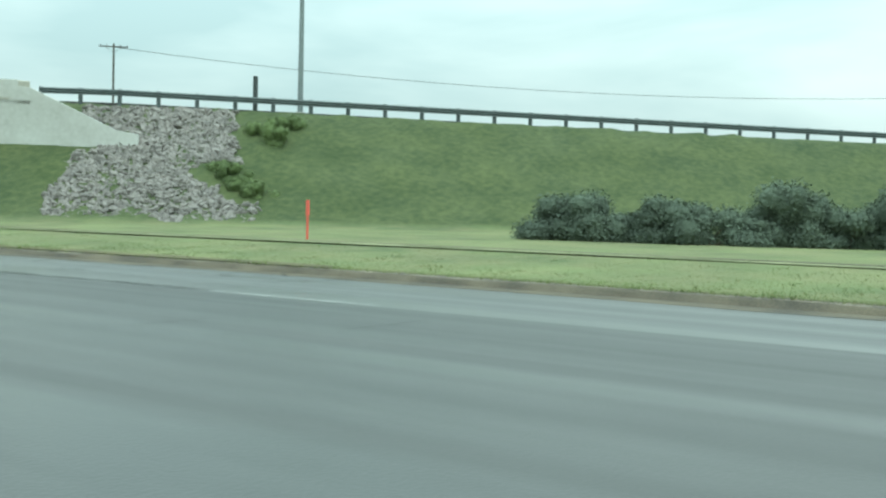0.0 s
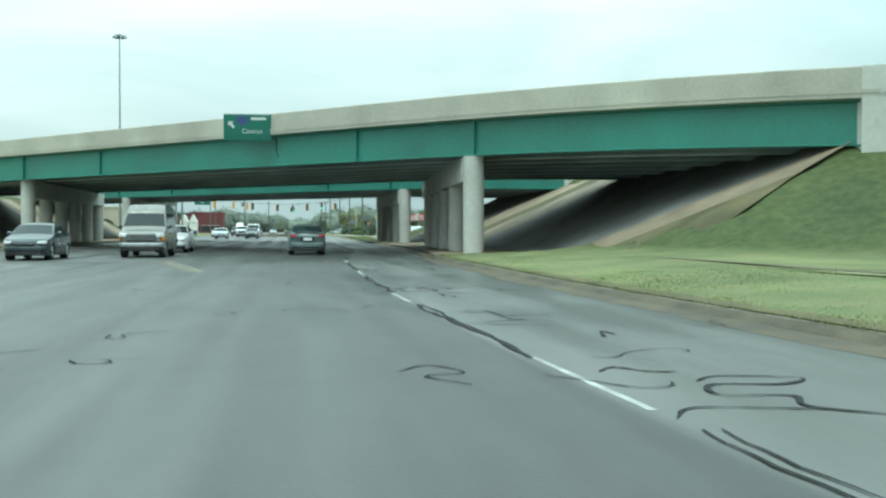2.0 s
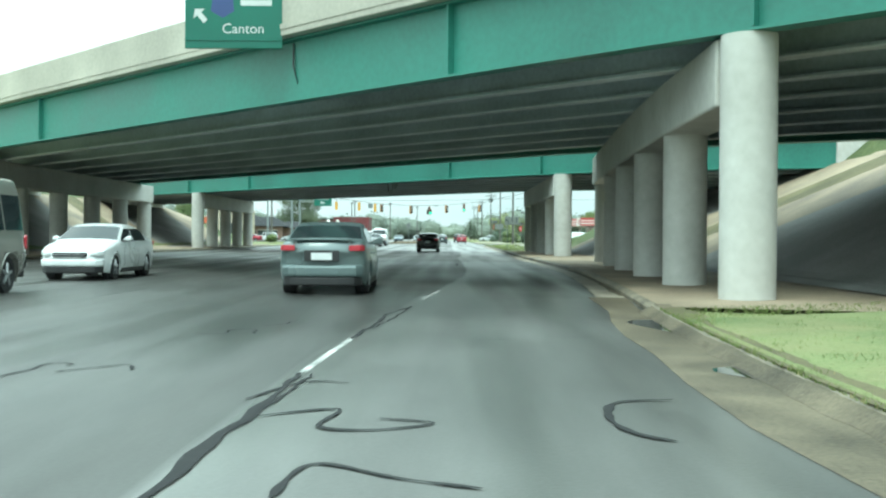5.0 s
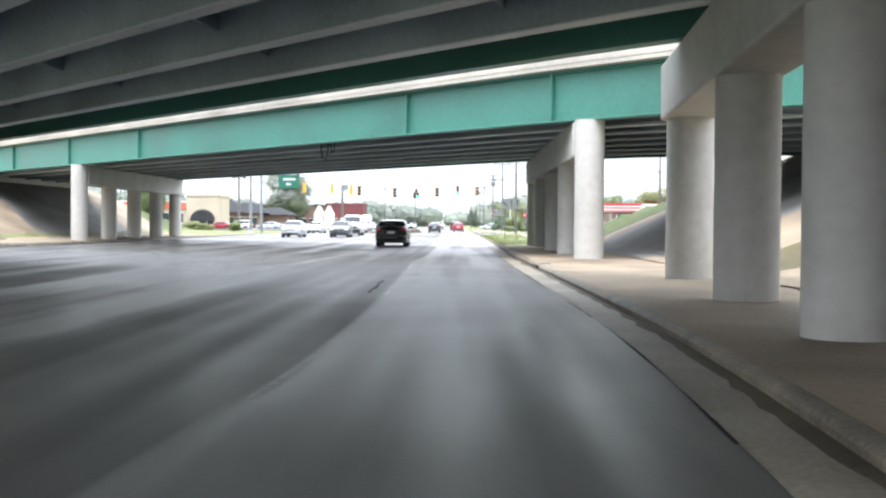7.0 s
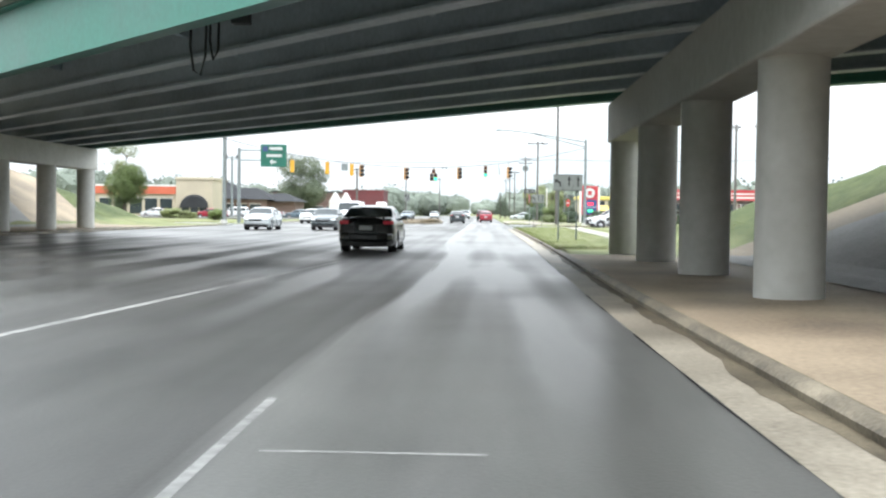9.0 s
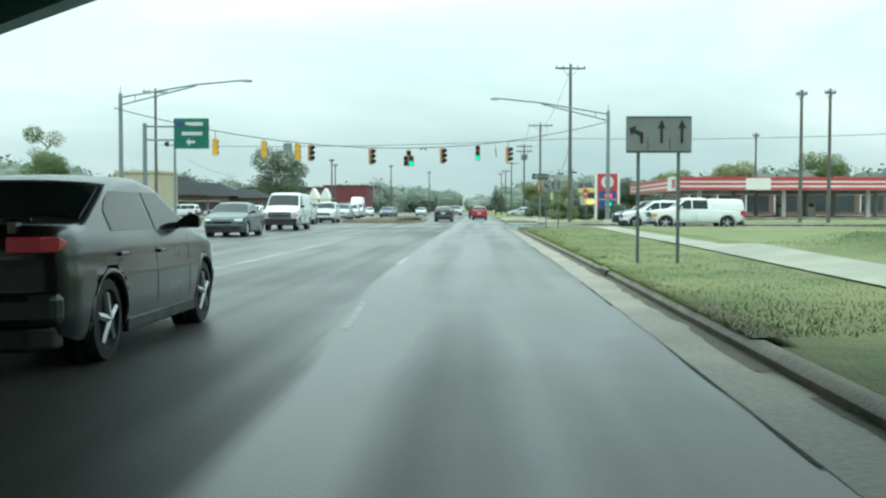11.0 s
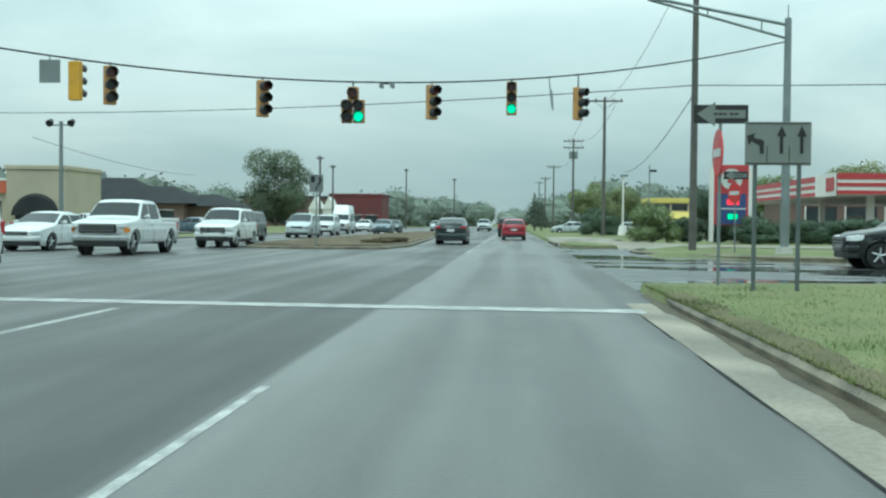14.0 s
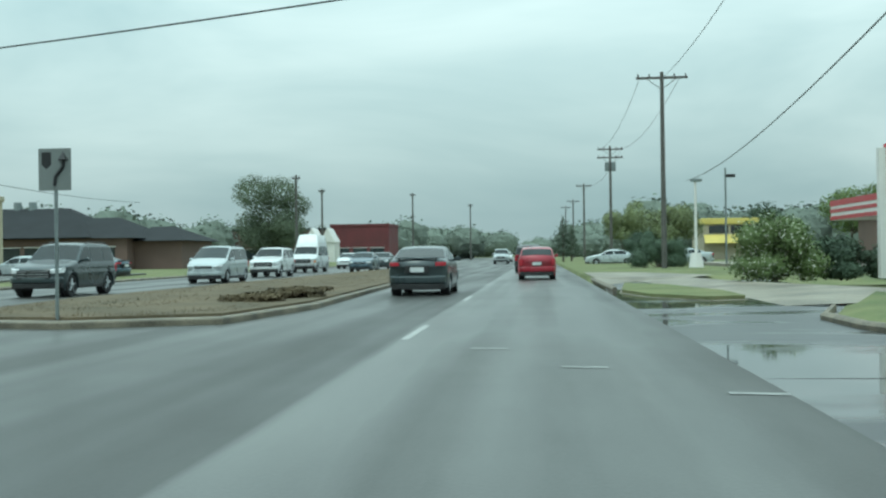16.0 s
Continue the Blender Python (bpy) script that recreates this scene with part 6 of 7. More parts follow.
part("wall", Geo().box(-14, 12, 0, 14, 0, 6.6), BROWN_BRICK, rb)
part("roof", Geo().box(-14.2, 12.2, -0.2, 14.2, 6.6, 7.0), ROOF_DARK, rb)
shop_front(rb, -13, 11, 0.0, 0.6, 2.6, 5)
for x in (-40.3, -37.4):
    wb = thing("white_gable_building", (x, 380, 0.1), "small white building with a steep gable", "building", "white gabled buildings")
    part("wall", Geo().box(-1.25, 1.25, 0, 5, 0, 3.6), CANOPY_WHITE, wb)
    part("gable_roof", Geo().add([(-1.4, -0.2, 3.6), (1.4, -0.2, 3.6), (0, -0.2, 6.2), (-1.4, 5.2, 3.6), (1.4, 5.2, 3.6), (0, 5.2, 6.2)], [(0, 1, 2), (5, 4, 3), (0, 2, 5, 3), (1, 4, 5, 2), (0, 3, 4, 1)]), CANOPY_WHITE, wb, "steep white gable")


# ---- vehicles ----
# Each kind: the roof line, the underside and the half width along the car (tail to nose), then the glass
# (foot and head of the rear window, head and foot of the windscreen), the belt line and the lean of the sides.
KINDS = {
    "sedan": dict(top=[(-2.42, 0.80), (-2.39, 0.98), (-2.27, 1.06), (-1.72, 1.08), (-0.95, 1.38), (-0.45, 1.45), (-0.05, 1.455), (0.32, 1.40), (1.12, 1.0), (1.5, 0.94), (2.1, 0.82), (2.3, 0.70), (2.4, 0.55)],
                  low=[(-2.42, 0.46), (-2.3, 0.3), (-1.9, 0.22), (1.9, 0.2), (2.25, 0.22), (2.4, 0.32)],
                  wide=[(-2.42, 0.68), (-2.34, 0.82), (-2.05, 0.88), (-1.2, 0.905), (0.9, 0.91), (1.7, 0.885), (2.15, 0.80), (2.4, 0.60)],
                  glass=(-1.7, -0.95, 0.32, 1.08), belt=(0.98, 0.92), lean=0.42, wheel=0.325, axle=(-1.38, 1.42), panes=2),
    "hatch": dict(top=[(-2.12, 0.74), (-2.09, 1.0), (-2.0, 1.08), (-1.55, 1.40), (-1.15, 1.47), (-0.2, 1.5), (0.35, 1.45), (1.18, 1.03), (1.5, 0.96), (1.92, 0.84), (2.08, 0.7), (2.14, 0.54)],
                  low=[(-2.12, 0.46), (-2.0, 0.3), (-1.6, 0.22), (1.6, 0.2), (2.0, 0.24), (2.14, 0.34)],
                  wide=[(-2.12, 0.70), (-2.05, 0.81), (-1.7, 0.86), (0, 0.88), (1.5, 0.86), (1.9, 0.78), (2.14, 0.6)],
                  glass=(-1.98, -1.55, 0.35, 1.14), belt=(1.0, 0.94), lean=0.38, wheel=0.31, axle=(-1.3, 1.3), panes=2),
    "suv": dict(top=[(-2.34, 0.82), (-2.31, 1.06), (-2.26, 1.14), (-2.02, 1.64), (-1.7, 1.73), (-0.2, 1.75), (0.32, 1.69), (1.02, 1.16), (1.35, 1.1), (2.0, 1.0), (2.22, 0.9), (2.34, 0.66)],
                low=[(-2.34, 0.52), (-2.2, 0.4), (-1.8, 0.3), (1.8, 0.3), (2.2, 0.34), (2.34, 0.44)],
                wide=[(-2.34, 0.76), (-2.26, 0.87), (-1.9, 0.92), (0, 0.93), (1.8, 0.92), (2.15, 0.85), (2.34, 0.7)],
                glass=(-2.24, -2.03, 0.32, 1.0), belt=(1.1, 1.06), lean=0.26, wheel=0.37, axle=(-1.36, 1.46), panes=3),
    "minivan": dict(top=[(-2.44, 0.74), (-2.41, 1.06), (-2.34, 1.18), (-2.12, 1.62), (-1.8, 1.71), (-0.2, 1.75), (0.4, 1.69), (1.5, 1.12), (1.75, 1.04), (2.2, 0.9), (2.38, 0.74), (2.45, 0.56)],
                    low=[(-2.44, 0.48), (-2.3, 0.32), (-1.9, 0.24), (1.9, 0.22), (2.3, 0.26), (2.45, 0.36)],
                    wide=[(-2.44, 0.76), (-2.34, 0.88), (-2.0, 0.94), (0, 0.97), (1.7, 0.94), (2.2, 0.82), (2.45, 0.6)],
                    glass=(-2.32, -2.12, 0.4, 1.45), belt=(1.06, 0.98), lean=0.27, wheel=0.33, axle=(-1.5, 1.5), panes=3),
    "van": dict(top=[(-2.76, 0.9), (-2.74, 1.2), (-2.62, 1.96), (-2.45, 2.05), (0.5, 2.09), (0.9, 2.01), (1.62, 1.28), (1.85, 1.2), (2.42, 1.1), (2.62, 1.0), (2.7, 0.74)],
                low=[(-2.76, 0.5), (-2.6, 0.4), (-2.2, 0.33), (2.2, 0.33), (2.55, 0.38), (2.7, 0.48)],
                wide=[(-2.76, 0.9), (-2.68, 0.96), (-2.3, 1.0), (1.4, 1.0), (2.2, 0.97), (2.55, 0.92), (2.7, 0.8)],
                glass=(-2.72, -2.64, 0.92, 1.58), belt=(1.2, 1.2), lean=0.15, wheel=0.37, axle=(-1.7, 1.85), panes=4),
    "pickup": dict(top=[(-2.86, 0.84), (-2.84, 1.12), (-1.9, 1.13), (-0.84, 1.15), (-0.74, 1.72), (-0.5, 1.84), (0.5, 1.86), (0.8, 1.79), (1.42, 1.24), (1.8, 1.2), (2.5, 1.13), (2.7, 1.02), (2.78, 0.76)],
                   low=[(-2.86, 0.56), (-2.7, 0.46), (-2.3, 0.4), (2.3, 0.4), (2.65, 0.46), (2.78, 0.54)],
                   wide=[(-2.86, 0.88), (-2.8, 0.94), (-2.3, 0.97), (1.9, 0.98), (2.5, 0.95), (2.78, 0.82)],
                   glass=(-0.83, -0.73, 0.8, 1.38), belt=(1.16, 1.16), lean=0.26, wheel=0.41, axle=(-1.75, 1.85), panes=2),
}


def along_line(y, table):
    for (y0, v0), (y1, v1) in zip(table, table[1:]):
        if y <= y1:
            return v0 + (v1 - v0) * max(0.0, min(1.0, (y - y0) / (y1 - y0)))
    return table[-1][1]


def vehicle(name, kind, mat, x, y, turn, label, category, high_roof=0.0, cap=False, blank=False):
    k = KINDS[kind]
    g = thing(name, (x, y, 0.0), label, category, "vehicles on the road", turn)
    yr, yf = k["top"][0][0], k["top"][-1][0]
    rb, rr, fr, fb = k["glass"]
    r, lean = k["wheel"], k["lean"]
    tall = kind in ("van", "suv", "pickup")

    def soft_line(yy, table, d=0.05):
        return (along_line(yy - d, table) + 2 * along_line(yy, table) + along_line(yy + d, table)) / 4

    def plain_top(yy):
        return soft_line(yy, k["top"])

    def roof(yy):
        rise = 0.0
        if high_roof:
            rise = high_roof * max(0.0, min(1.0, (yy - rr + 0.02) / 0.3)) * max(0.0, min(1.0, (fr + 0.1 - yy) / 0.55))
        return plain_top(yy) + rise

    def belt(yy):
        f = (yy - yr) / (yf - yr)
        return k["belt"][0] + (k["belt"][1] - k["belt"][0]) * f

    def side(yy, z):
        """Half width of the skin at a place and height."""
        w, zb, bl = soft_line(yy, k["wide"]), soft_line(yy, k["low"]), belt(yy)
        if z >= bl:
            return w * 0.955 - lean * (z - bl)
        f = max(0.0, min(1.0, (z - zb) / (bl - zb)))
        knots = [(0, 0.93), (0.1, 0.975), (0.3, 1.0), (0.62, 1.0), (0.7, 0.985), (0.88, 0.98), (1, 0.955)]
        return w * along_line(f, knots)

    def bow(px, yy):
        """The ends are round in plan."""
        reach = (yf if yy > 0 else -yr)
        end = max(0.0, (abs(yy) - reach + 0.55) / 0.55)
        s = abs(px) / soft_line(yy, k["wide"])
        return yy - math.copysign(0.2 * end * min(1.0, s) ** 3, yy)

    def section(yy):
        zt, zb, bl = roof(yy), soft_line(yy, k["low"]), belt(yy)
        edge = zt - 0.075
        a = min(bl, edge - 0.012)
        half = [(0.0, zb), (side(yy, zb) * 0.7, zb)]
        for f in (0, 0.06, 0.14, 0.24, 0.34, 0.45, 0.56, 0.62, 0.7, 0.8, 0.9, 1.0):
            z = zb + (a - zb) * f
            half.append((side(yy, z), z))
        for f in (0.34, 0.67, 1.0):
            z = a + (edge - a) * f
            half.append((side(yy, z), z))
        xe = half[-1][0]
        half += [(xe - 0.022, zt - 0.036), (xe - 0.07, zt - 0.01), (xe * 0.75, zt + 0.004), (xe * 0.4, zt + 0.018), (0.0, zt + 0.024)]
        pts = []
        for px, pz in half:
            for ya in k["axle"]:  # the skin falls back into the wheel arches
                if px > 0.5 and math.hypot(yy - ya, pz - r) < r * 1.17:
                    px -= 0.17
            pts.append((px, bow(px, yy), pz))
        return pts + [(-p[0], p[1], p[2]) for p in pts[-2:0:-1]]

    stations = {yr, yr + 0.03, yr + 0.07, yf - 0.03, yf - 0.07, yf}
    n = int((yf - yr) / 0.075)
    stations |= {yr + (yf - yr) * i / n for i in range(1, n)}
    for ya in k["axle"]:
        stations |= {ya + s * r * 1.17 * math.cos(a) for s in (-1, 1) for a in (0, 0.25, 0.45, 0.65)}
    body = part("body", Geo().loft([section(yy) for yy in sorted(stations)]), mat, g, soft=True)

    def sheet(nm, rows_, material_, owner, lab="", lift=0.006):
        """A thin curved plate through a grid of points, raised from the skin."""
        m, w = len(rows_), len(rows_[0])
        pts = [[Vector(p) for p in row] for row in rows_]
        geo = Geo()
        for h in (lift, -0.01):
            for i in range(m):
                for j in range(w):
                    du = pts[i][min(w - 1, j + 1)] - pts[i][max(0, j - 1)]
                    dv = pts[min(m - 1, i + 1)][j] - pts[max(0, i - 1)][j]
                    nv = du.cross(dv).normalized()
                    if nv.dot(pts[i][j] - Vector((0, (rb + fb) / 2, 0.6))) < 0:
                        nv = -nv
                    geo.v.append(tuple(pts[i][j] + nv * h))
        off = m * w
        for i in range(m - 1):
            for j in range(w - 1):
                q = (i * w + j, i * w + j + 1, (i + 1) * w + j + 1, (i + 1) * w + j)
                geo.f += [q, tuple(p + off for p in q[::-1])]
        rim_ = [j for j in range(w)] + [i * w + w - 1 for i in range(1, m)] + [(m - 1) * w + j for j in range(w - 2, -1, -1)] + [i * w for i in range(m - 2, 0, -1)]
        geo.f += [(rim_[i], rim_[(i + 1) % len(rim_)], rim_[(i + 1) % len(rim_)] + off, rim_[i] + off) for i in range(len(rim_))]
        return part(nm, geo, material_, owner, lab, soft=True)

    def end_glass(nm, y0, y1, inset):
        rows_ = []
        for i in range(6):
            yy = y0 + (y1 - y0) * i / 5
            zt = plain_top(yy)
            xe = side(yy, zt - 0.075) - inset
            rows_.append([(xe * c, bow(xe * c, yy), zt + 0.024 - 0.03 * abs(c) ** 2.5) for c in [-1 + 2 * j / 8 for j in range(9)]])
        sheet(nm, rows_, GLASS, body, "dark tinted glass")

    end_glass("windscreen", fb - 0.03, fr + 0.05, 0.07)
    if not cap and kind != "van":
        end_glass("rear_window", rb + 0.06 if kind == "sedan" else rb, rr - 0.04, 0.08)
    else:
        zc = belt(yr) + 0.05
        sheet("rear_window", [[(c * 0.72, along_line(z, [(zc, rb - 0.02), (zc + 0.8, rr - 0.02)]), z) for c in (-1, -0.5, 0, 0.5, 1)] for z in (zc, zc + 0.25, zc + 0.5)], GLASS, body, "dark tinted glass")
    zlo, zhi = 0.045, plain_top((rr + fr) / 2) - 0.13

    def glass_end(z, y0, z0, y1, z1):
        return y0 + (y1 - y0) * (z - z0) / (z1 - z0)

    z_f, z_r, z_top = plain_top(fb), plain_top(rb), plain_top(fr) - 0.02
    for sgn in (-1, 1):
        count = 1 if blank else k["panes"]
        ya, yb = (fb - 0.1, fr - 0.55) if blank else (fb - 0.12, rb + (0.42 if kind == "sedan" else 0.2))
        for j in range(count):
            p0, p1 = ya + (yb - ya) * j / count, ya + (yb - ya) * (j + 1) / count
            rows_ = []
            for i in range(5):
                row = []
                for u in range(7):
                    z = belt((p0 + p1) / 2) + zlo + (zhi - belt((p0 + p1) / 2) - zlo) * i / 4
                    front_lim = glass_end(z, fb, z_f, fr, z_top) - 0.14
                    rear_lim = glass_end(z, rb, z_r, rr, z_top) + (0.16 if kind == "sedan" else 0.1)
                    q0, q1 = min(p0 - 0.035, front_lim), max(p1 + 0.035, rear_lim if not blank else p1)
                    yy = q0 + (min(q1, q0 - 0.03) - q0) * u / 6
                    row.append((sgn * side(yy, z), bow(side(yy, z), yy), z))
                rows_.append(row)
            sheet("side_window", rows_, GLASS, body, "dark tinted glass")
    tx = side(0, r) - 0.12
    for ya in k["axle"]:
        for s in (-1, 1):
            wh = part("wheel", Geo().loft([[(s * (tx + o), ya + q * math.cos(a), r + q * math.sin(a)) for a in [2 * math.pi * i / 28 for i in range(28)]] for o, q in ((-0.12, r * 0.9), (-0.1, r), (0.07, r), (0.095, r * 0.95), (0.1, r * 0.72), (0.07, r * 0.68))]), TYRE, g, "black tyre", soft=True)
            rim = Geo().cyl((s * (tx + 0.03), ya, r), (s * (tx + 0.076), ya, r), r * 0.66, r * 0.7, 22, caps=False)
            for i in range(5):
                a = 0.4 + 2 * math.pi * i / 5
                rim.cyl((s * (tx + 0.088), ya, r), (s * (tx + 0.078), ya + r * 0.63 * math.cos(a), r + r * 0.63 * math.sin(a)), 0.04, 0.028, 6)
            part("rim", rim.cyl((s * (tx + 0.07), ya, r), (s * (tx + 0.098), ya, r), r * 0.16, r * 0.13, 12), RIM, wh, "alloy rim")
            part("arch_lip", Geo().pipe([(s * (side(ya + r * 1.17 * math.cos(a), r + r * 1.17 * math.sin(a)) - 0.012), ya + r * 1.17 * math.cos(a), r + r * 1.17 * math.sin(a)) for a in [math.pi * (-0.12 + 1.24 * i / 18) for i in range(19)]], 0.024, 6), mat, body, soft=True)
            part("wheel_arch", Geo().cyl((s * (tx - 0.16), ya, r + 0.01), (s * (tx - 0.035), ya, r + 0.01), r * 1.16, r * 1.16, 28), BLACK_TRIM, body)
    wr_, zr_ = side(yr + 0.16, 0.8), plain_top(yr + 0.12) if kind == "sedan" else belt(yr)
    wf, zt0 = side(yf - 0.3, 0.7), plain_top(yf - 0.24)
    for s in (-1, 1):
        lamp_w, lamp_h = (0.16, 0.32) if tall or kind in ("minivan", "hatch") else (0.29, 0.13)
        ring = [(s * (wr_ - lamp_w), yr + 0.015), (s * (wr_ - 0.08), yr + 0.07), (s * (wr_ + 0.006), yr + 0.2), (s * (wr_ + 0.004), yr + 0.36), (s * (wr_ - lamp_w), yr + 0.3)]
        part("tail_light", Geo().prism(ring, [zr_ - lamp_h - 0.03] * 3 + [zr_ - lamp_h + 0.02] * 2, [zr_ - 0.05] * 3 + [zr_ - 0.09] * 2), TAIL, body, "red tail lamp", bevel=0.02)
        lw, lh = (0.34, 0.19) if tall else (0.3, 0.14)
        ring = [(s * (wf - lw), yf - 0.05), (s * (wf - 0.12), yf - 0.1), (s * (wf - 0.004), yf - 0.28), (s * (wf + 0.004), yf - 0.5), (s * (wf - lw), yf - 0.34)]
        part("headlight", Geo().prism(ring, [zt0 - lh] * 3 + [zt0 - lh + 0.06] * 2, [zt0 - 0.055, zt0 - 0.045, zt0 - 0.02, zt0 - 0.0, zt0 - 0.02]), HEAD, body, "clear headlamp", bevel=0.02)
        xm = side(fb - 0.35, belt(fb) + 0.05)
        mz = belt(fb) + 0.06
        ring_ = [[(s * (xm + o), fb - 0.42 + d, mz + h) for d, h in ((-0.06, 0.0), (0.05, 0.02), (0.05, 0.12 * q), (-0.06, 0.15 * q))] for o, q in ((-0.02, 0.4), (0.05, 0.8), (0.12, 1.0), (0.2, 0.8))]
        part("mirror", Geo().loft(ring_), BLACK_TRIM if kind == "van" else mat, body, bevel=0.025)
        if kind in ("van", "pickup"):
            part("turn_lamp", Geo().prism([(s * (wf - 0.08), yf - 0.11), (s * (wf + 0.012), yf - 0.28), (s * (wf + 0.012), yf - 0.42), (s * (wf - 0.08), yf - 0.35)], zt0 - 0.34, zt0 - 0.2), AMBER, body, "amber turn lamp")
        part("sill", Geo().box(min(s * (tx + 0.04), s * (tx + 0.122)), max(s * (tx + 0.04), s * (tx + 0.122)), k["axle"][0] + r * 1.2, k["axle"][1] - r * 1.2, along_line(0, k["low"]) - 0.03, along_line(0, k["low"]) + 0.09), BLACK_TRIM, body, "black sill", bevel=0.02)
        for yd in ((fb - 0.3, (fb + rb) / 2 + 0.08) if kind in ("sedan", "hatch", "suv", "minivan") else (fb - 0.2, fb - 1.3)):  # door gaps and handles
            zs = [along_line(0, k["low"]) + 0.14 + (belt(yd) - along_line(0, k["low"]) - 0.16) * i / 6 for i in range(7)]
            gap = Geo()
            for z in zs:
                px = side(yd, z)
                gap.v += [(s * (px + 0.002), yd - 0.007, z), (s * (px + 0.002), yd + 0.007, z), (s * (px - 0.02), yd + 0.007, z), (s * (px - 0.02), yd - 0.007, z)]
            gap.f = [(4 * i + a, 4 * i + (a + 1) % 4, 4 * i + 4 + (a + 1) % 4, 4 * i + 4 + a) for i in range(6) for a in range(4)]
            part("door_gap", gap, BLACK_TRIM, body)
            zh = belt(yd) - 0.13
            if kind != "van" or yd > 0:
                part("door_handle", Geo().box(min(s * (side(yd, zh) - 0.01), s * (side(yd, zh) + 0.03)), max(s * (side(yd, zh) - 0.01), s * (side(yd, zh) + 0.03)), yd - 0.98, yd - 0.8, zh - 0.015, zh + 0.015), mat, body, bevel=0.01)
    gw = wf - 0.33 if tall else 0.42
    plain_van = kind == "van" and not high_roof
    part("grille", Geo().box(-gw, gw, yf - 0.16, yf + 0.012, zt0 - (0.36 if tall else 0.18), zt0 - 0.07), BLACK_TRIM, body, "black grille", bevel=0.03)
    for i in range(3 if tall else 1):
        part("grille_bar", Geo().box(-gw + 0.03, gw - 0.03, yf + 0.005, yf + 0.022, zt0 - 0.3 + 0.08 * i + (0.16 if not tall else 0), zt0 - 0.28 + 0.08 * i + (0.16 if not tall else 0)), RIM, body, "bright bar")

    def bumper(yc, sgn, z0, z1, w):
        return Geo().prism([(-w, yc - sgn * 0.34), (w, yc - sgn * 0.34), (w - 0.02, yc - sgn * 0.2), (w * 0.8, yc - sgn * 0.06), (w * 0.4, yc + sgn * 0.025), (-w * 0.4, yc + sgn * 0.025), (-w * 0.8, yc - sgn * 0.06), (-w + 0.02, yc - sgn * 0.2)][::sgn], z0, z1)

    zb0 = 0.46 if tall else 0.36
    part("front_bumper", bumper(yf, 1, zb0, zb0 + 0.19, wf + 0.01), BLACK_TRIM if plain_van else RIM if kind in ("van", "pickup") else mat, body, bevel=0.05)
    part("rear_bumper", bumper(yr, -1, zb0, zb0 + 0.24, wr_ + 0.01), mat if not tall else RIM if kind == "pickup" else BLACK_TRIM, body, bevel=0.06)
    part("valance", bumper(yf - 0.03, 1, zb0 - 0.17, zb0, wf - 0.03), BLACK_TRIM, body, "dark lower valance", bevel=0.03)
    part("diffuser", bumper(yr + 0.03, -1, zb0 - 0.17, zb0, wr_ - 0.03), BLACK_TRIM, body, "dark lower bumper", bevel=0.03)
    part("number_plate", Geo().box(-0.2, 0.2, yr - 0.045, yr + 0.03, zr_ - 0.34, zr_ - 0.2), PLATE, body, "plain pale plate")
    if kind == "sedan":
        part("boot_recess", Geo().box(-0.34, 0.34, yr - 0.008, yr + 0.04, zr_ - 0.37, zr_ - 0.15), BLACK_TRIM, body, "dark recess round the plate", bevel=0.01)
        part("spoiler", Geo().prism([(-0.66, yr + 0.14), (-0.5, yr + 0.06), (0.5, yr + 0.06), (0.66, yr + 0.14), (0.62, yr + 0.25), (-0.62, yr + 0.25)], zr_ + 0.05, zr_ + 0.08), mat, body, bevel=0.01)
        for s in (-1, 1):
            part("spoiler_foot", Geo().box(min(s * 0.5, s * 0.56), max(s * 0.5, s * 0.56), yr + 0.12, yr + 0.22, zr_ - 0.03, zr_ + 0.052), mat, body)
    if kind == "pickup":
        if cap:
            part("bed_cap", Geo().loft([[(-0.9, -2.78, 1.1), (0.9, -2.78, 1.1), (0.9, -0.76, 1.1), (-0.9, -0.76, 1.1)], [(-0.84, -2.72, 1.5), (0.84, -2.72, 1.5), (0.84, -0.74, 1.52), (-0.84, -0.74, 1.52)], [(-0.72, -2.6, 1.78), (0.72, -2.6, 1.78), (0.72, -0.72, 1.82), (-0.72, -0.72, 1.82)]]), mat, g, "white bed cap", bevel=0.07)
        else:
            part("bed_floor", Geo().box(-0.74, 0.74, -2.66, -0.88, 1.12, 1.175), BLACK_TRIM, body, "dark open bed")
            for s in (-1, 1):
                part("bed_rail", Geo().box(min(s * 0.76, s * 0.93), max(s * 0.76, s * 0.93), -2.8, -0.8, 1.08, 1.25), mat, body, bevel=0.03)
            part("tailgate", Geo().box(-0.92, 0.92, -2.87, -2.78, 0.72, 1.25), mat, body, bevel=0.02)
    if kind in ("suv", "minivan"):
        for s in (-1, 1):
            xr_ = side(0, 1.66) - 0.08
            part("roof_rail", Geo().pipe([(s * xr_, rr + 0.3, plain_top(rr + 0.3)), (s * xr_, rr + 0.4, plain_top(rr + 0.4) + 0.05), (s * xr_, fr - 0.5, plain_top(fr - 0.5) + 0.05), (s * xr_, fr - 0.4, plain_top(fr - 0.4))], 0.018, 6), BLACK_TRIM, body)
    return g


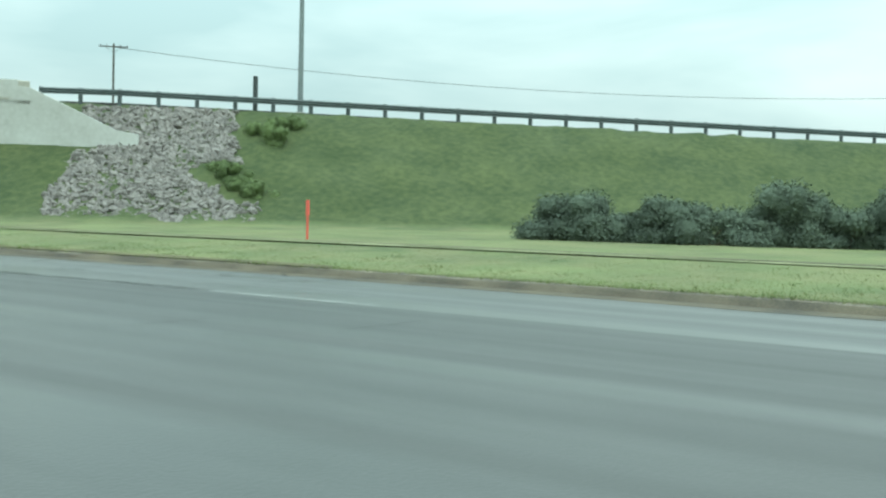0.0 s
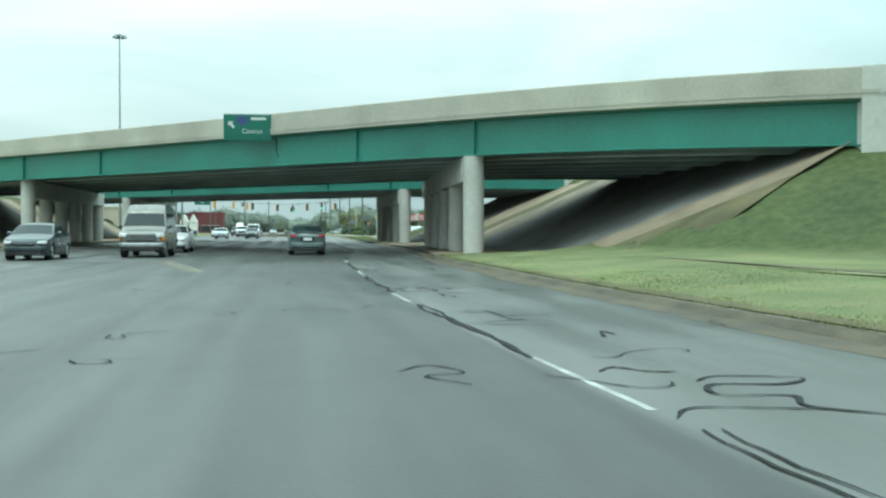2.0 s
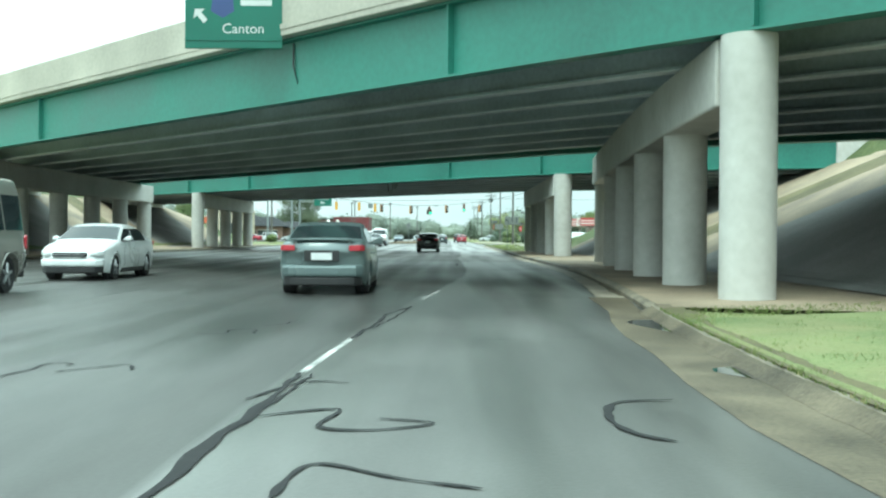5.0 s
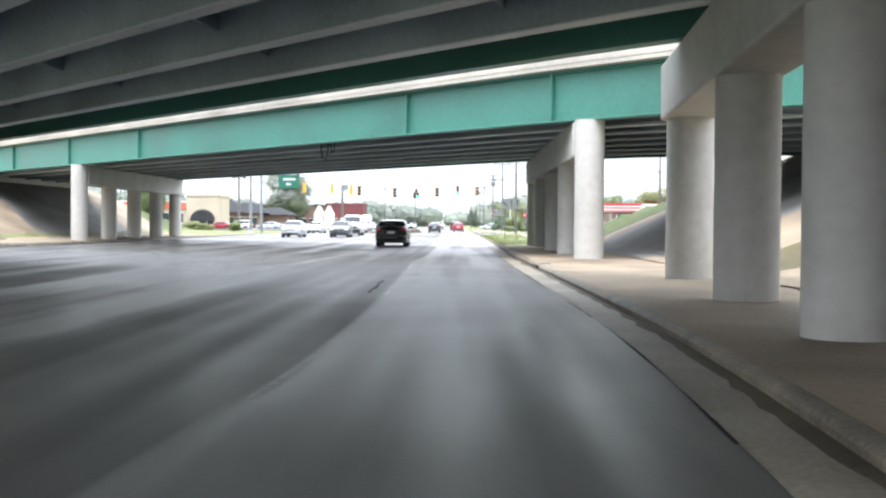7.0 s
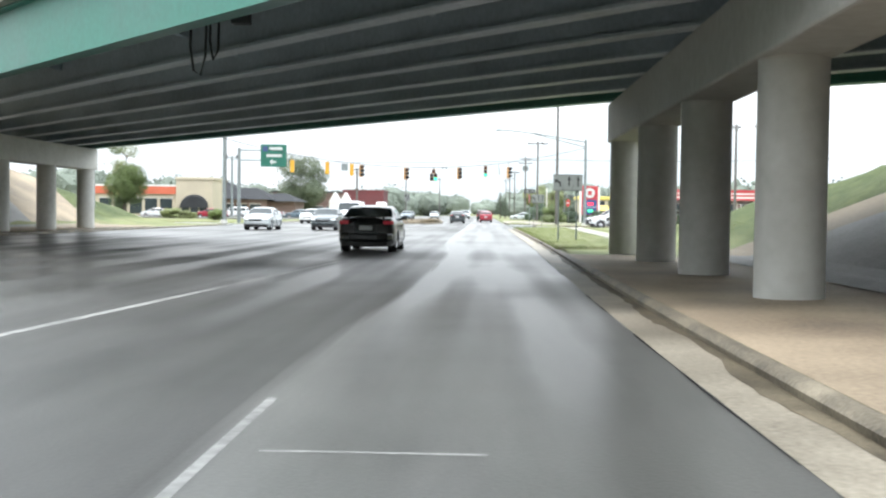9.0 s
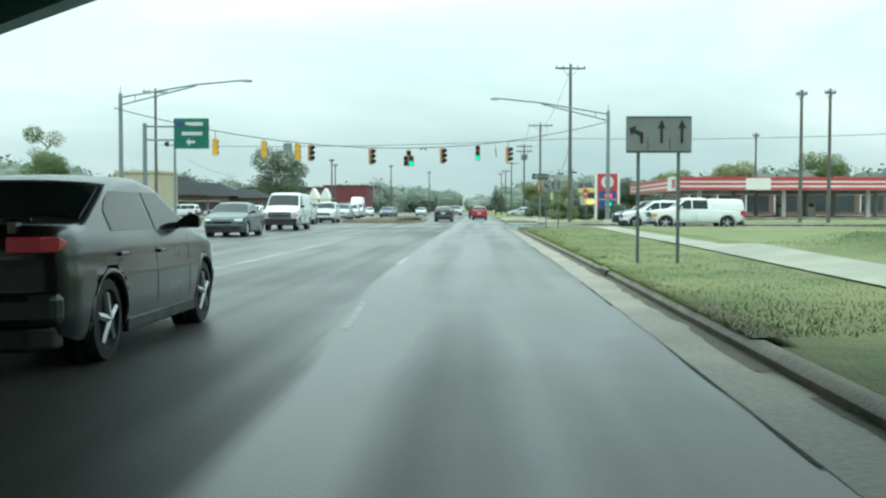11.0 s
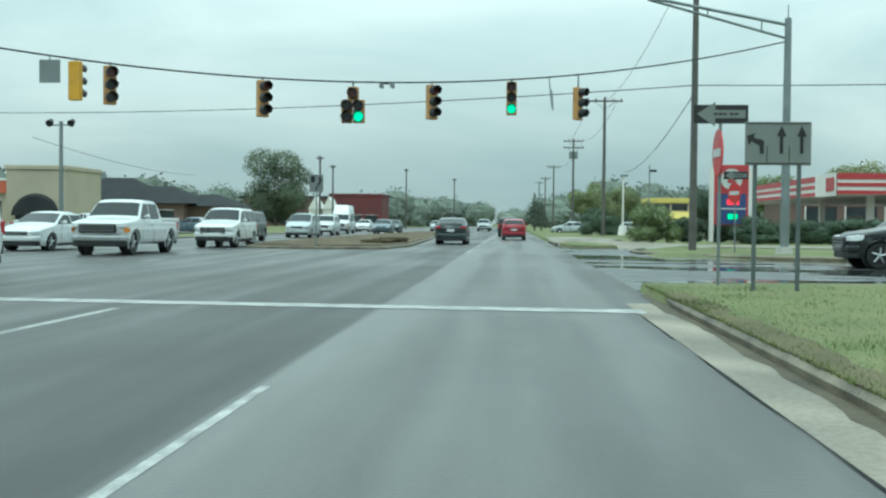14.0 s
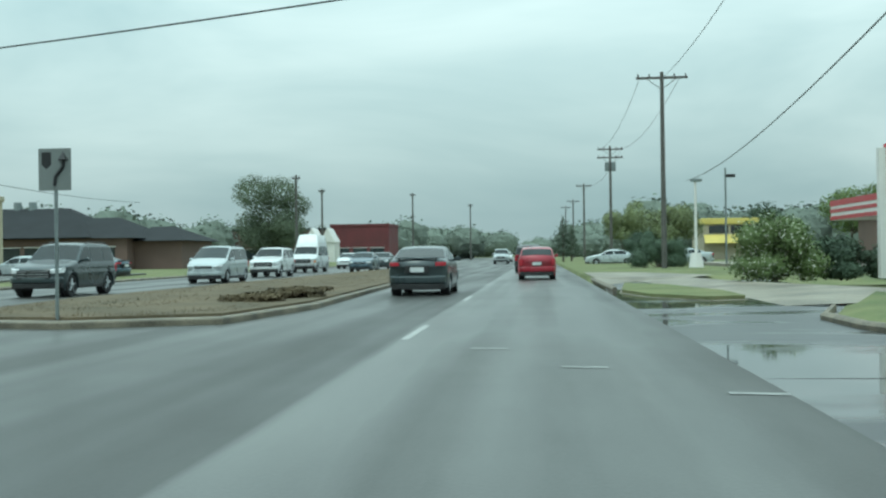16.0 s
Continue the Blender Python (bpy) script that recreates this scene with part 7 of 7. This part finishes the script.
for args in (
        ("sedan_car", "sedan", PAINT_GREYGREEN, -4.6, 74.5, 1, "grey-green sedan with lit tail lamps and a rear spoiler", "car"),
        ("sedan_car", "sedan", PAINT_DARK, -3.25, 226.0, 0, "dark grey sedan driving away beyond the signals", "car"),
        ("sedan_car", "sedan", PAINT_BLACK, -3.7, 133.8, 0, "black wet sedan driving away under the second overpass", "car"),
        ("hatchback_car", "hatch", PAINT_RED, 0.2, 243.0, 0, "dark red hatchback driving away along the kerb lane", "car"),
        ("off_roader_car", "suv", PAINT_BLACK, -0.3, 262.0, 0, "black off-roader far ahead on the road", "car"),
        ("conversion_van", "van", PAINT_TAN, -11.7, 70.5, 180, "pewter conversion van with a raised roof and dark windows", "van", 0.22),
        ("sedan_car", "sedan", PAINT_WHITE, -11.6, 80.2, 180, "white sedan with alloy wheels coming from the underpass", "car"),
        ("sedan_car", "sedan", PAINT_DARK, -15.6, 66.5, 180, "dark wet sedan beside the pewter van", "car"),
        ("suv_car", "suv", PAINT_SILVER, -19.0, 61.0, 180, "silver sport utility car in the outer lane", "car"),
        ("sedan_car", "sedan", PAINT_SILVER, -14.6, 168.0, 180, "silver sedan coming through the intersection", "car"),
        ("sedan_car", "sedan", PAINT_STEEL, -10.6, 170.0, 180, "steel-grey sedan coming through the intersection", "car"),
        ("cargo_van", "van", PAINT_WHITE, -10.9, 184.5, 180, "white cargo van with a black grille and plain sides", "van", 0.0, False, True),
        ("pickup_truck", "pickup", PAINT_WHITE, -13.4, 203.0, 180, "white pickup truck with an open bed", "pickup truck"),
        ("sedan_car", "sedan", PAINT_WHITE, -17.6, 206.0, 176, "white coupe waiting behind the pickup", "car"),
        ("suv_car", "suv", PAINT_WHITE, -12.9, 214.0, 180, "white off-roader approaching the signals", "car"),
        ("suv_car", "suv", PAINT_DARK, -15.6, 227.5, 180, "dark grey-green off-roader beside the median", "car"),
        ("minivan", "minivan", PAINT_SILVER, -15.3, 243.5, 180, "silver minivan queueing beside the median", "van"),
        ("suv_car", "suv", PAINT_WHITE, -15.8, 256.0, 180, "white sport utility car queueing beside the median", "car"),
        ("sedan_car", "sedan", PAINT_BLUE, -12.8, 272.0, 180, "grey sedan queueing beside the median", "car"),
        ("sedan_car", "sedan", PAINT_SILVER, 7.0, 290.5, 90, "silver sedan parked beyond the grass verge", "car"),
        ("sedan_car", "sedan", PAINT_DARK, -13.2, 284.0, 180, "dark sedan queueing beside the median", "car"),
        ("shuttle_bus", "van", PAINT_WHITE, -17.0, 272.0, 180, "white shuttle bus with a tall body", "bus", 0.75),
        ("sedan_car", "sedan", PAINT_WHITE, -17.6, 292.0, 180, "white sedan far down the road", "car"),
        ("sedan_car", "sedan", PAINT_SILVER, -9.8, 306.0, 180, "silver sedan far down the road", "car"),
        ("suv_car", "suv", PAINT_SILVER, -4.0, 318.0, 180, "pale oncoming car far down the road", "car"),
        ("sedan_car", "sedan", PAINT_WHITE, -4.2, 345.0, 180, "white oncoming car far down the road", "car"),
        ("pickup_truck", "pickup", PAINT_WHITE, 12.95, 187.6, 90, "white pickup truck with a bed cap on the ramp", "pickup truck", 0.0, True),
        ("suv_car", "suv", PAINT_WHITE, 11.6, 192.9, 90, "white off-roader waiting on the ramp", "car"),
        ("suv_car", "suv", PAINT_BLACK, 11.7, 197.6, 90, "black estate car waiting on the ramp", "car"),
        ("sedan_car", "sedan", PAINT_SILVER, 13.0, 286.0, 90, "silver sedan parked beside the road", "car"),
        ("sedan_car", "sedan", PAINT_BLUE, -28.0, 258.0, 80, "grey sedan parked before the dark-roofed building", "car"),
        ("sedan_car", "sedan", PAINT_SILVER, -33.0, 259.0, 82, "silver sedan parked before the dark-roofed building", "car"),
        ("suv_car", "suv", PAINT_WHITE, -38.5, 260.0, 85, "white off-roader parked before the dark-roofed building", "car"),
        ("sedan_car", "sedan", PAINT_RED, -40.5, 254.0, 80, "red sedan parked before the shops", "car"),
        ("sedan_car", "sedan", PAINT_WHITE, -50.0, 258.0, 85, "white sedan parked before the shops", "car")):
    vehicle(*args)


# cable loops hanging under the second bridge
g = thing("hanging_cables", (-6.1, 120.9, 4.0), "black conduit loops hanging below the bridge girder", "cable")
part("loop", Geo().pipe([(0.0, 0.0, 1.8), (-0.05, 0.0, 0.6), (0.02, 0, 0.1), (0.16, 0, 0.0), (0.26, 0, 0.4), (0.3, 0, 1.8)], 0.028, 7), CABLE, g)
part("loop", Geo().pipe([(0.42, -0.1, 1.8), (0.38, -0.1, 0.7), (0.45, -0.1, 0.3), (0.55, -0.1, 0.5), (0.58, -0.1, 1.8)], 0.028, 7), CABLE, g)
part("junction_box", Geo().box(1.2, 1.55, -1.75, -1.5, 0.75, 1.25), DARK_POST, g, "dark junction box", bevel=0.02)
part("junction_bracket", Geo().cyl((1.37, -1.62, 1.2), (1.37, -1.62, 2.2), 0.03, seg=6), DARK_POST, g)


# ---- trees, bushes and grass ----
def leaf_geo(centres, count, size, seed, flat=0.6):
    """Many small leaf clusters scattered through ellipsoids; each centre is (x, y, z, rx, ry, rz)."""
    rng = np.random.default_rng(seed)
    c = np.array(centres)
    vol = c[:, 3] * c[:, 4] * c[:, 5]
    pick = rng.choice(len(c), count, p=vol ** 0.7 / (vol ** 0.7).sum())
    d = rng.normal(size=(count, 3))
    d /= np.linalg.norm(d, axis=1)[:, None]
    r = rng.uniform(0.35, 1.0, count) ** 0.5
    pos = c[pick, :3] + d * r[:, None] * c[pick, 3:] * rng.uniform(0.85, 1.08, (count, 1))
    n = d + rng.normal(size=(count, 3)) * 0.45  # leaves lie roughly along the crown's skin
    n[:, 2] += 0.15
    n /= np.linalg.norm(n, axis=1)[:, None]
    a = np.cross(n, rng.normal(size=(count, 3)))
    a /= np.linalg.norm(a, axis=1)[:, None]
    b = np.cross(n, a)
    s = size * rng.uniform(0.6, 1.4, (count, 1))
    v = np.stack([pos - a * s, pos + b * s * flat, pos + a * s, pos - b * s * flat], 1).reshape(-1, 3)
    g = Geo()
    g.v = [tuple(p) for p in v.tolist()]
    g.f = [(4 * i, 4 * i + 1, 4 * i + 2, 4 * i + 3) for i in range(count)]
    return g


def add_cores(g, lobes, share, seed):
    """Lumpy inner masses of foliage, so that no light falls through the middle of a crown."""
    for n, (x, y, z, rx, ry, rz) in enumerate(lobes):
        rings = []
        for k in range(1, 7):
            a = math.pi * k / 7
            ring = []
            for j in range(10):
                b = 2 * math.pi * j / 10
                q = share * (1 + 0.3 * noise.noise((math.cos(b) * 1.7 + n * 3.1 + seed, math.sin(b) * 1.7, a * 1.5)))
                ring.append((x + rx * q * math.sin(a) * math.cos(b), y + ry * q * math.sin(a) * math.sin(b), z + rz * q * math.cos(a)))
            rings.append(ring)
        g.loft(rings)
    return g


def tree(x, y, z, h, r, leaf, count, size, seed, label, bare=0.3, group="roadside trees"):
    rng = random.Random(seed)
    g = thing("tree", (x, y, z), label, "tree", group)
    tr = Geo()
    pts = [(0, 0, -0.2)]
    for k in range(1, 6):
        pts.append((rng.uniform(-0.03, 0.03) * h, rng.uniform(-0.03, 0.03) * h, h * 0.8 * k / 5))
    for k in range(5):
        tr.cyl(pts[k], pts[k + 1], h * 0.022 * (1 - k / 5.5), h * 0.022 * (1 - (k + 1) / 5.5), 8)
    lobes = []
    for k in range(11):
        a, zz = rng.uniform(0, 6.28), h * rng.uniform(bare + 0.12, 0.93)
        spread = r * (1.0 - 0.45 * abs((zz / h - 0.62) / 0.4)) * rng.uniform(0.35, 0.8)
        tip = (spread * math.cos(a), spread * math.sin(a), zz)
        root = pts[min(5, max(1, int(5 * (zz / h - 0.1) / 0.8)))]
        tr.cyl(root, tip, h * 0.009, h * 0.003, 5)
        q = r * rng.uniform(0.3, 0.52)
        lobes.append((*tip, q, q, q * rng.uniform(0.7, 1.0)))
    if bare < 0.1:  # foliage close round the stem
        lobes += [(0.1 * r, 0, h * 0.5, r * 0.6, r * 0.6, h * 0.26), (-0.25 * r, 0, h * 0.3, r * 0.5, r * 0.5, h * 0.2), (0.35 * r, 0, h * 0.33, r * 0.45, r * 0.45, h * 0.18)]
    part("trunk", tr, BARK, g, "grey trunk and limbs")
    part("crown", leaf_geo(lobes, count, size, seed), leaf, g, "loose uneven crown of small leaves", fix=False, kind="stuff")
    return g


def bush(x, y, z, r, h, leaf, count, size, seed, label, blossom=0, low=False):
    rng = random.Random(seed)
    g = thing("bush", (x, y, z), label, "bush", "roadside bushes")
    st = Geo()
    lobes = []
    for k in range(9):
        a, d = rng.uniform(0, 6.28), r * rng.uniform(0.1, 0.7)
        zz = h * rng.uniform(0.25, 0.72)
        lobes.append((d * math.cos(a), d * math.sin(a), zz, r * rng.uniform(0.3, 0.5), r * rng.uniform(0.3, 0.5), h * rng.uniform(0.2, 0.32)))
        if low and k < 4:  # foliage down to the grass
            lobes.append((d * math.cos(a), d * math.sin(a), h * 0.18, r * 0.5, r * 0.5, h * 0.24))
        st.cyl((0, 0, -0.1), (d * math.cos(a), d * math.sin(a), zz), 0.04, 0.015, 5)
    part("branching_stem", st, BARK, g)
    part("foliage", add_cores(leaf_geo(lobes, count, size, seed), lobes, 0.6, seed), leaf, g, "dense small leaves", fix=False, kind="stuff")
    if blossom:
        part("blossom", leaf_geo(lobes, blossom * 2, size * 0.7, seed + 1), BLOSSOM, g, "white blossom", fix=False, kind="stuff")
    return g


hedge_rnd = random.Random(5)
for k in range(24):
    f = k / 23
    x, y = 16.7 + 9.0 * f ** 1.3, 26.6 - 21.5 * f
    h = 1.5 + 0.3 * f + 0.3 * math.sin(k * 1.9) + hedge_rnd.uniform(-0.1, 0.3) + (0.5 if k in (7, 13, 14) else 0)
    bush(x + hedge_rnd.uniform(-0.3, 0.3), y, 0.25, hedge_rnd.uniform(1.35, 1.7), h, LEAF_HEDGE, 9000, 0.042, 40 + k, "dense dull green bush at the foot of the embankment", low=True)
for k, (a, b) in enumerate(((28.2, -2.7), (28.9, -3.2), (29.4, -4.2), (30.1, -4.5), (29.9, 1.6), (30.6, 0.6), (31.3, 2.2))):
    x, y, _ = on_deck(a, b)
    bush(x, y, bank(x, y) - 0.4, 1.0, 1.25 if k < 4 else 1.5, LEAF, 4000, 0.045, 70 + k, "low green weeds growing among the riprap")
for x, y, r, h, leaf, bl, lab in ((8.5, 231.0, 1.75, 2.55, LEAF, 1100, "round green shrub with white blossom by the driveway"), (10.9, 231.6, 1.3, 1.5, LEAF_DARK, 0, "low dark hedge behind the driveway"), (12.6, 231.9, 1.3, 1.45, LEAF_DARK, 0, "low dark hedge under the price sign"), (15.9, 230.6, 1.4, 1.5, LEAF_DARK, 150, "low dark hedge under the price sign"), (19.3, 229.8, 1.4, 1.4, LEAF_DARK, 100, "low clipped hedge beside the station"), (22.8, 229.6, 1.4, 1.45, LEAF_DARK, 0, "low clipped hedge beside the station"),
                                  (14.0, 228.2, 2.0, 1.6, LEAF_DARK, 60, "low clipped hedge under the price sign"), (17.5, 229.4, 2.0, 1.5, LEAF_DARK, 0, "low clipped hedge beside the station"), (21.0, 229.6, 2.0, 1.5, LEAF_DARK, 0, "low clipped hedge beside the station"),
                                  (24.5, 229.4, 2.0, 1.5, LEAF_DARK, 0, "low clipped hedge beside the station"), (8.0, 262, 1.8, 2.4, LEAF_DARK, 0, "dark shrub at the road edge"), (9.6, 294, 2.4, 3.4, LEAF_DARK, 0, "dark green shrub at the road edge"), (-6.3, 217.8, 1.0, 0.22, LEAF_BROWN, 0, "low brown dead weeds on the median"), (-6.0, 219.6, 1.0, 0.28, LEAF_BROWN, 0, "low brown dead weeds on the median"), (-6.1, 221.6, 0.9, 0.26, LEAF_BROWN, 0, "low brown dead weeds on the median"),
                                  (-40, 232, 1.8, 1.3, LEAF_SPRING, 0, "loose green shrub by the shops"), (-37, 230, 1.5, 1.1, LEAF_SPRING, 0, "loose green shrub by the shops"), (-30, 215, 1.3, 1.2, LEAF, 0, "low green shrub on the verge")):
    bush(x, y, 0.15 if h < 0.5 else 0.2, r, h, leaf, 10000 if h > 1 else 3000, 0.055, int(abs(x) * 10 + y), lab, bl, low=True)
for x, y, z, h, r, leaf, n, size, lab in (
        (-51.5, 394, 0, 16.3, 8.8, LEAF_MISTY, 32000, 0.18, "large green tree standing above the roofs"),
        (-50.3, 245, 0, 10.5, 3.6, LEAF, 17000, 0.1, "tall leafy tree beside the shops"),
        (-52.0, 250, 0, 10.5, 2.8, LEAF_SPRING, 3500, 0.1, "thin tree with pale spring leaves"),
        (12.5, 296, 0, 6.0, 3.2, LEAF_SPRING, 9000, 0.1, "pale spring-green tree beside the road"),
        (10.5, 320, 0, 7.5, 3.0, LEAF_SPRING, 7000, 0.12, "pale spring-green tree beside the road"),
        (30, 330, 0, 6.5, 4.0, LEAF_DARK, 7000, 0.13, "dark green tree behind the shops"),
        (33, 306, 0, 8.5, 4.5, LEAF, 9000, 0.14, "green tree behind the station"),
        (42, 300, 0, 9.5, 4.0, LEAF_SPRING, 8000, 0.14, "pale tree behind the station"),
        (60, 310, 0, 11.0, 5.0, LEAF, 9000, 0.15, "green tree behind the station"),
        (56, 190, 1.0, 9.0, 4.0, LEAF_SPRING, 8000, 0.14, "pale tree beyond the ramp")):
    tree(x, y, z, h, r, leaf, n, size, int(abs(x) * 7 + y), lab, 0.08 if 'beside the shops' in lab or 'above the roofs' in lab else 0.3)


def pine(x, y, z, h, r, seed, label, group="embankment pines"):
    g = thing("pine_tree", (x, y, z), label, "tree", group)
    part("trunk", Geo().cyl((0, 0, -0.3), (0, 0, h * 0.97), 0.13, 0.03, 8), BARK, g)
    lobes = []
    for k in range(26):
        f = 0.18 + 0.8 * k / 26
        a = k * 2.4
        d = r * (1.02 - f) * 0.75
        lobes.append((d * math.cos(a), d * math.sin(a), h * f, r * (1.08 - f) * 0.55, r * (1.08 - f) * 0.55, h * 0.05))
    part("crown", leaf_geo(lobes, 4500, 0.09, seed, 0.3), LEAF_HEDGE, g, "dark whorled needles", fix=False, kind="stuff")


for x, y, h, r, s in ((12.9, 131, 1.9, 0.75, 5), (14.6, 133, 2.1, 0.8, 6), (18.5, 131, 3.0, 1.1, 7), (24, 128, 3.4, 1.2, 8)):
    pine(x, y, bank(x, y) + 0.1, h, r, s, "dark young pine on the grassy embankment")
pine(3.3, 318, 0.1, 5.6, 1.5, 9, "dark narrow evergreen beside the road", "roadside trees")
pine(4.4, 322, 0.1, 4.6, 1.4, 12, "dark narrow evergreen beside the road", "roadside trees")

# far woods, one mass of foliage
rng = np.random.default_rng(3)
lobes = []
for k in range(150):
    x = -330 + 660 * k / 150 + rng.uniform(-3, 3)
    y = 560 - 0.12 * abs(x) + rng.uniform(-25, 25)
    if abs(x - 0) < 9:
        y += 260
    h = 9 + 4 * noise.noise((x * 0.03, 0, 0)) + rng.uniform(-2, 2)
    lobes.append((x, y, h * 0.5, rng.uniform(5, 9), 6, h * 0.62))
for k in range(60):
    x = -120 + 2.0 * k * 1.0
    side = -1 if k % 2 else 1
    lobes.append((side * rng.uniform(16, 60) - 8, rng.uniform(420, 540), rng.uniform(2.5, 5.0), rng.uniform(4, 7), 5, rng.uniform(3.5, 6.5)))
for k in range(70):
    lobes.append((rng.uniform(45, 170), rng.uniform(300, 400), rng.uniform(3, 4.5), 6, 6, rng.uniform(4, 7)))
    lobes.append((rng.uniform(-190, -62), rng.uniform(290, 420), rng.uniform(3, 4.5), 6, 6, rng.uniform(4, 6.5)))
for k in range(60):
    lobes.append((rng.uniform(-105, -16), rng.uniform(432, 520), rng.uniform(3.0, 4.6), rng.uniform(4, 6.5), 5, rng.uniform(3.6, 5.6)))
    lobes.append((rng.uniform(15, 75), rng.uniform(345, 430), rng.uniform(3.0, 4.4), rng.uniform(4, 6), 5, rng.uniform(3.8, 6.0)))
for k in range(26):
    lobes.append((rng.uniform(-120, -60), rng.uniform(60, 220), rng.uniform(3, 4), 5, 6, rng.uniform(4, 7)))
woods = single("far_woods", add_cores(leaf_geo(lobes, 260000, 0.36, 11, 0.8), lobes, 0.8, 1), LEAF_FAR, "woods along the horizon, leaves paled grey-green for haze", "woods", kind="stuff", fix=False)

# grass blades on the near verges and on the median
def blades(spots_, tall_, seed):
    """One small blade at each (x, y, z); clumps grow taller."""
    rng = np.random.default_rng(seed)
    g = Geo()
    n = len(spots_)
    ang, hh, lean_ = rng.uniform(0, 6.28, n), rng.uniform(0.35, 1.0, n), rng.normal(0, 0.4, (n, 2))
    for k, (x, y, z) in enumerate(spots_):
        clump = 0.65 + 1.1 * max(0.0, noise.noise((x * 1.4, y * 1.4, 7)))
        h = tall_ * float(hh[k]) * clump
        c, s = 0.007 * math.cos(ang[k]), 0.007 * math.sin(ang[k])
        i = len(g.v)
        g.v += [(x - c, y - s, z), (x + c, y + s, z), (x + h * float(lean_[k, 0]), y + h * float(lean_[k, 1]), z + h)]
        g.f.append((i, i + 1, i + 2))
    return g


rng = np.random.default_rng(21)
n = 120000
pick = rng.uniform(0, 1, n)
yy = np.where(pick < 0.5, rng.uniform(12, 67, n), rng.uniform(133, 185, n))
dd = 0.03 + 6.0 * rng.uniform(0, 1, n) ** 1.8
spots_ = [(curb_x(y) + d, y, 0.115 + (bank(curb_x(y) + d, y) if y > 130 else 0.0) + verge_rise(y) * min(6.0, d)) for y, d in zip(yy.tolist(), dd.tolist())]
spots_ = [p for p in spots_ if not (p[1] > 130 and abs(p[0] - walk_x(p[1])) < 0.68)]
single("grass_blades", blades(spots_, 0.07, 22), BLADE, "short uneven spring grass along the kerb", "grass", kind="stuff", fix=False)
spots_ = []
while len(spots_) < 5000:
    y = 211.5 + 60 * float(rng.uniform(0, 1)) ** 1.6
    x = float(rng.uniform(-11.8, -5.2)) - 0.03 * (y - 212) * 0.6
    if noise.noise((x * 0.5, y * 0.25, 3)) > -0.1 and abs(x + 8.6 + 0.018 * (y - 212)) < 3.0:
        spots_.append((x, y, 0.165))
single("median_weeds", blades(spots_, 0.1, 23), LEAF_BROWN, "thin dead weeds on the median earth", "weeds", kind="stuff", fix=False)
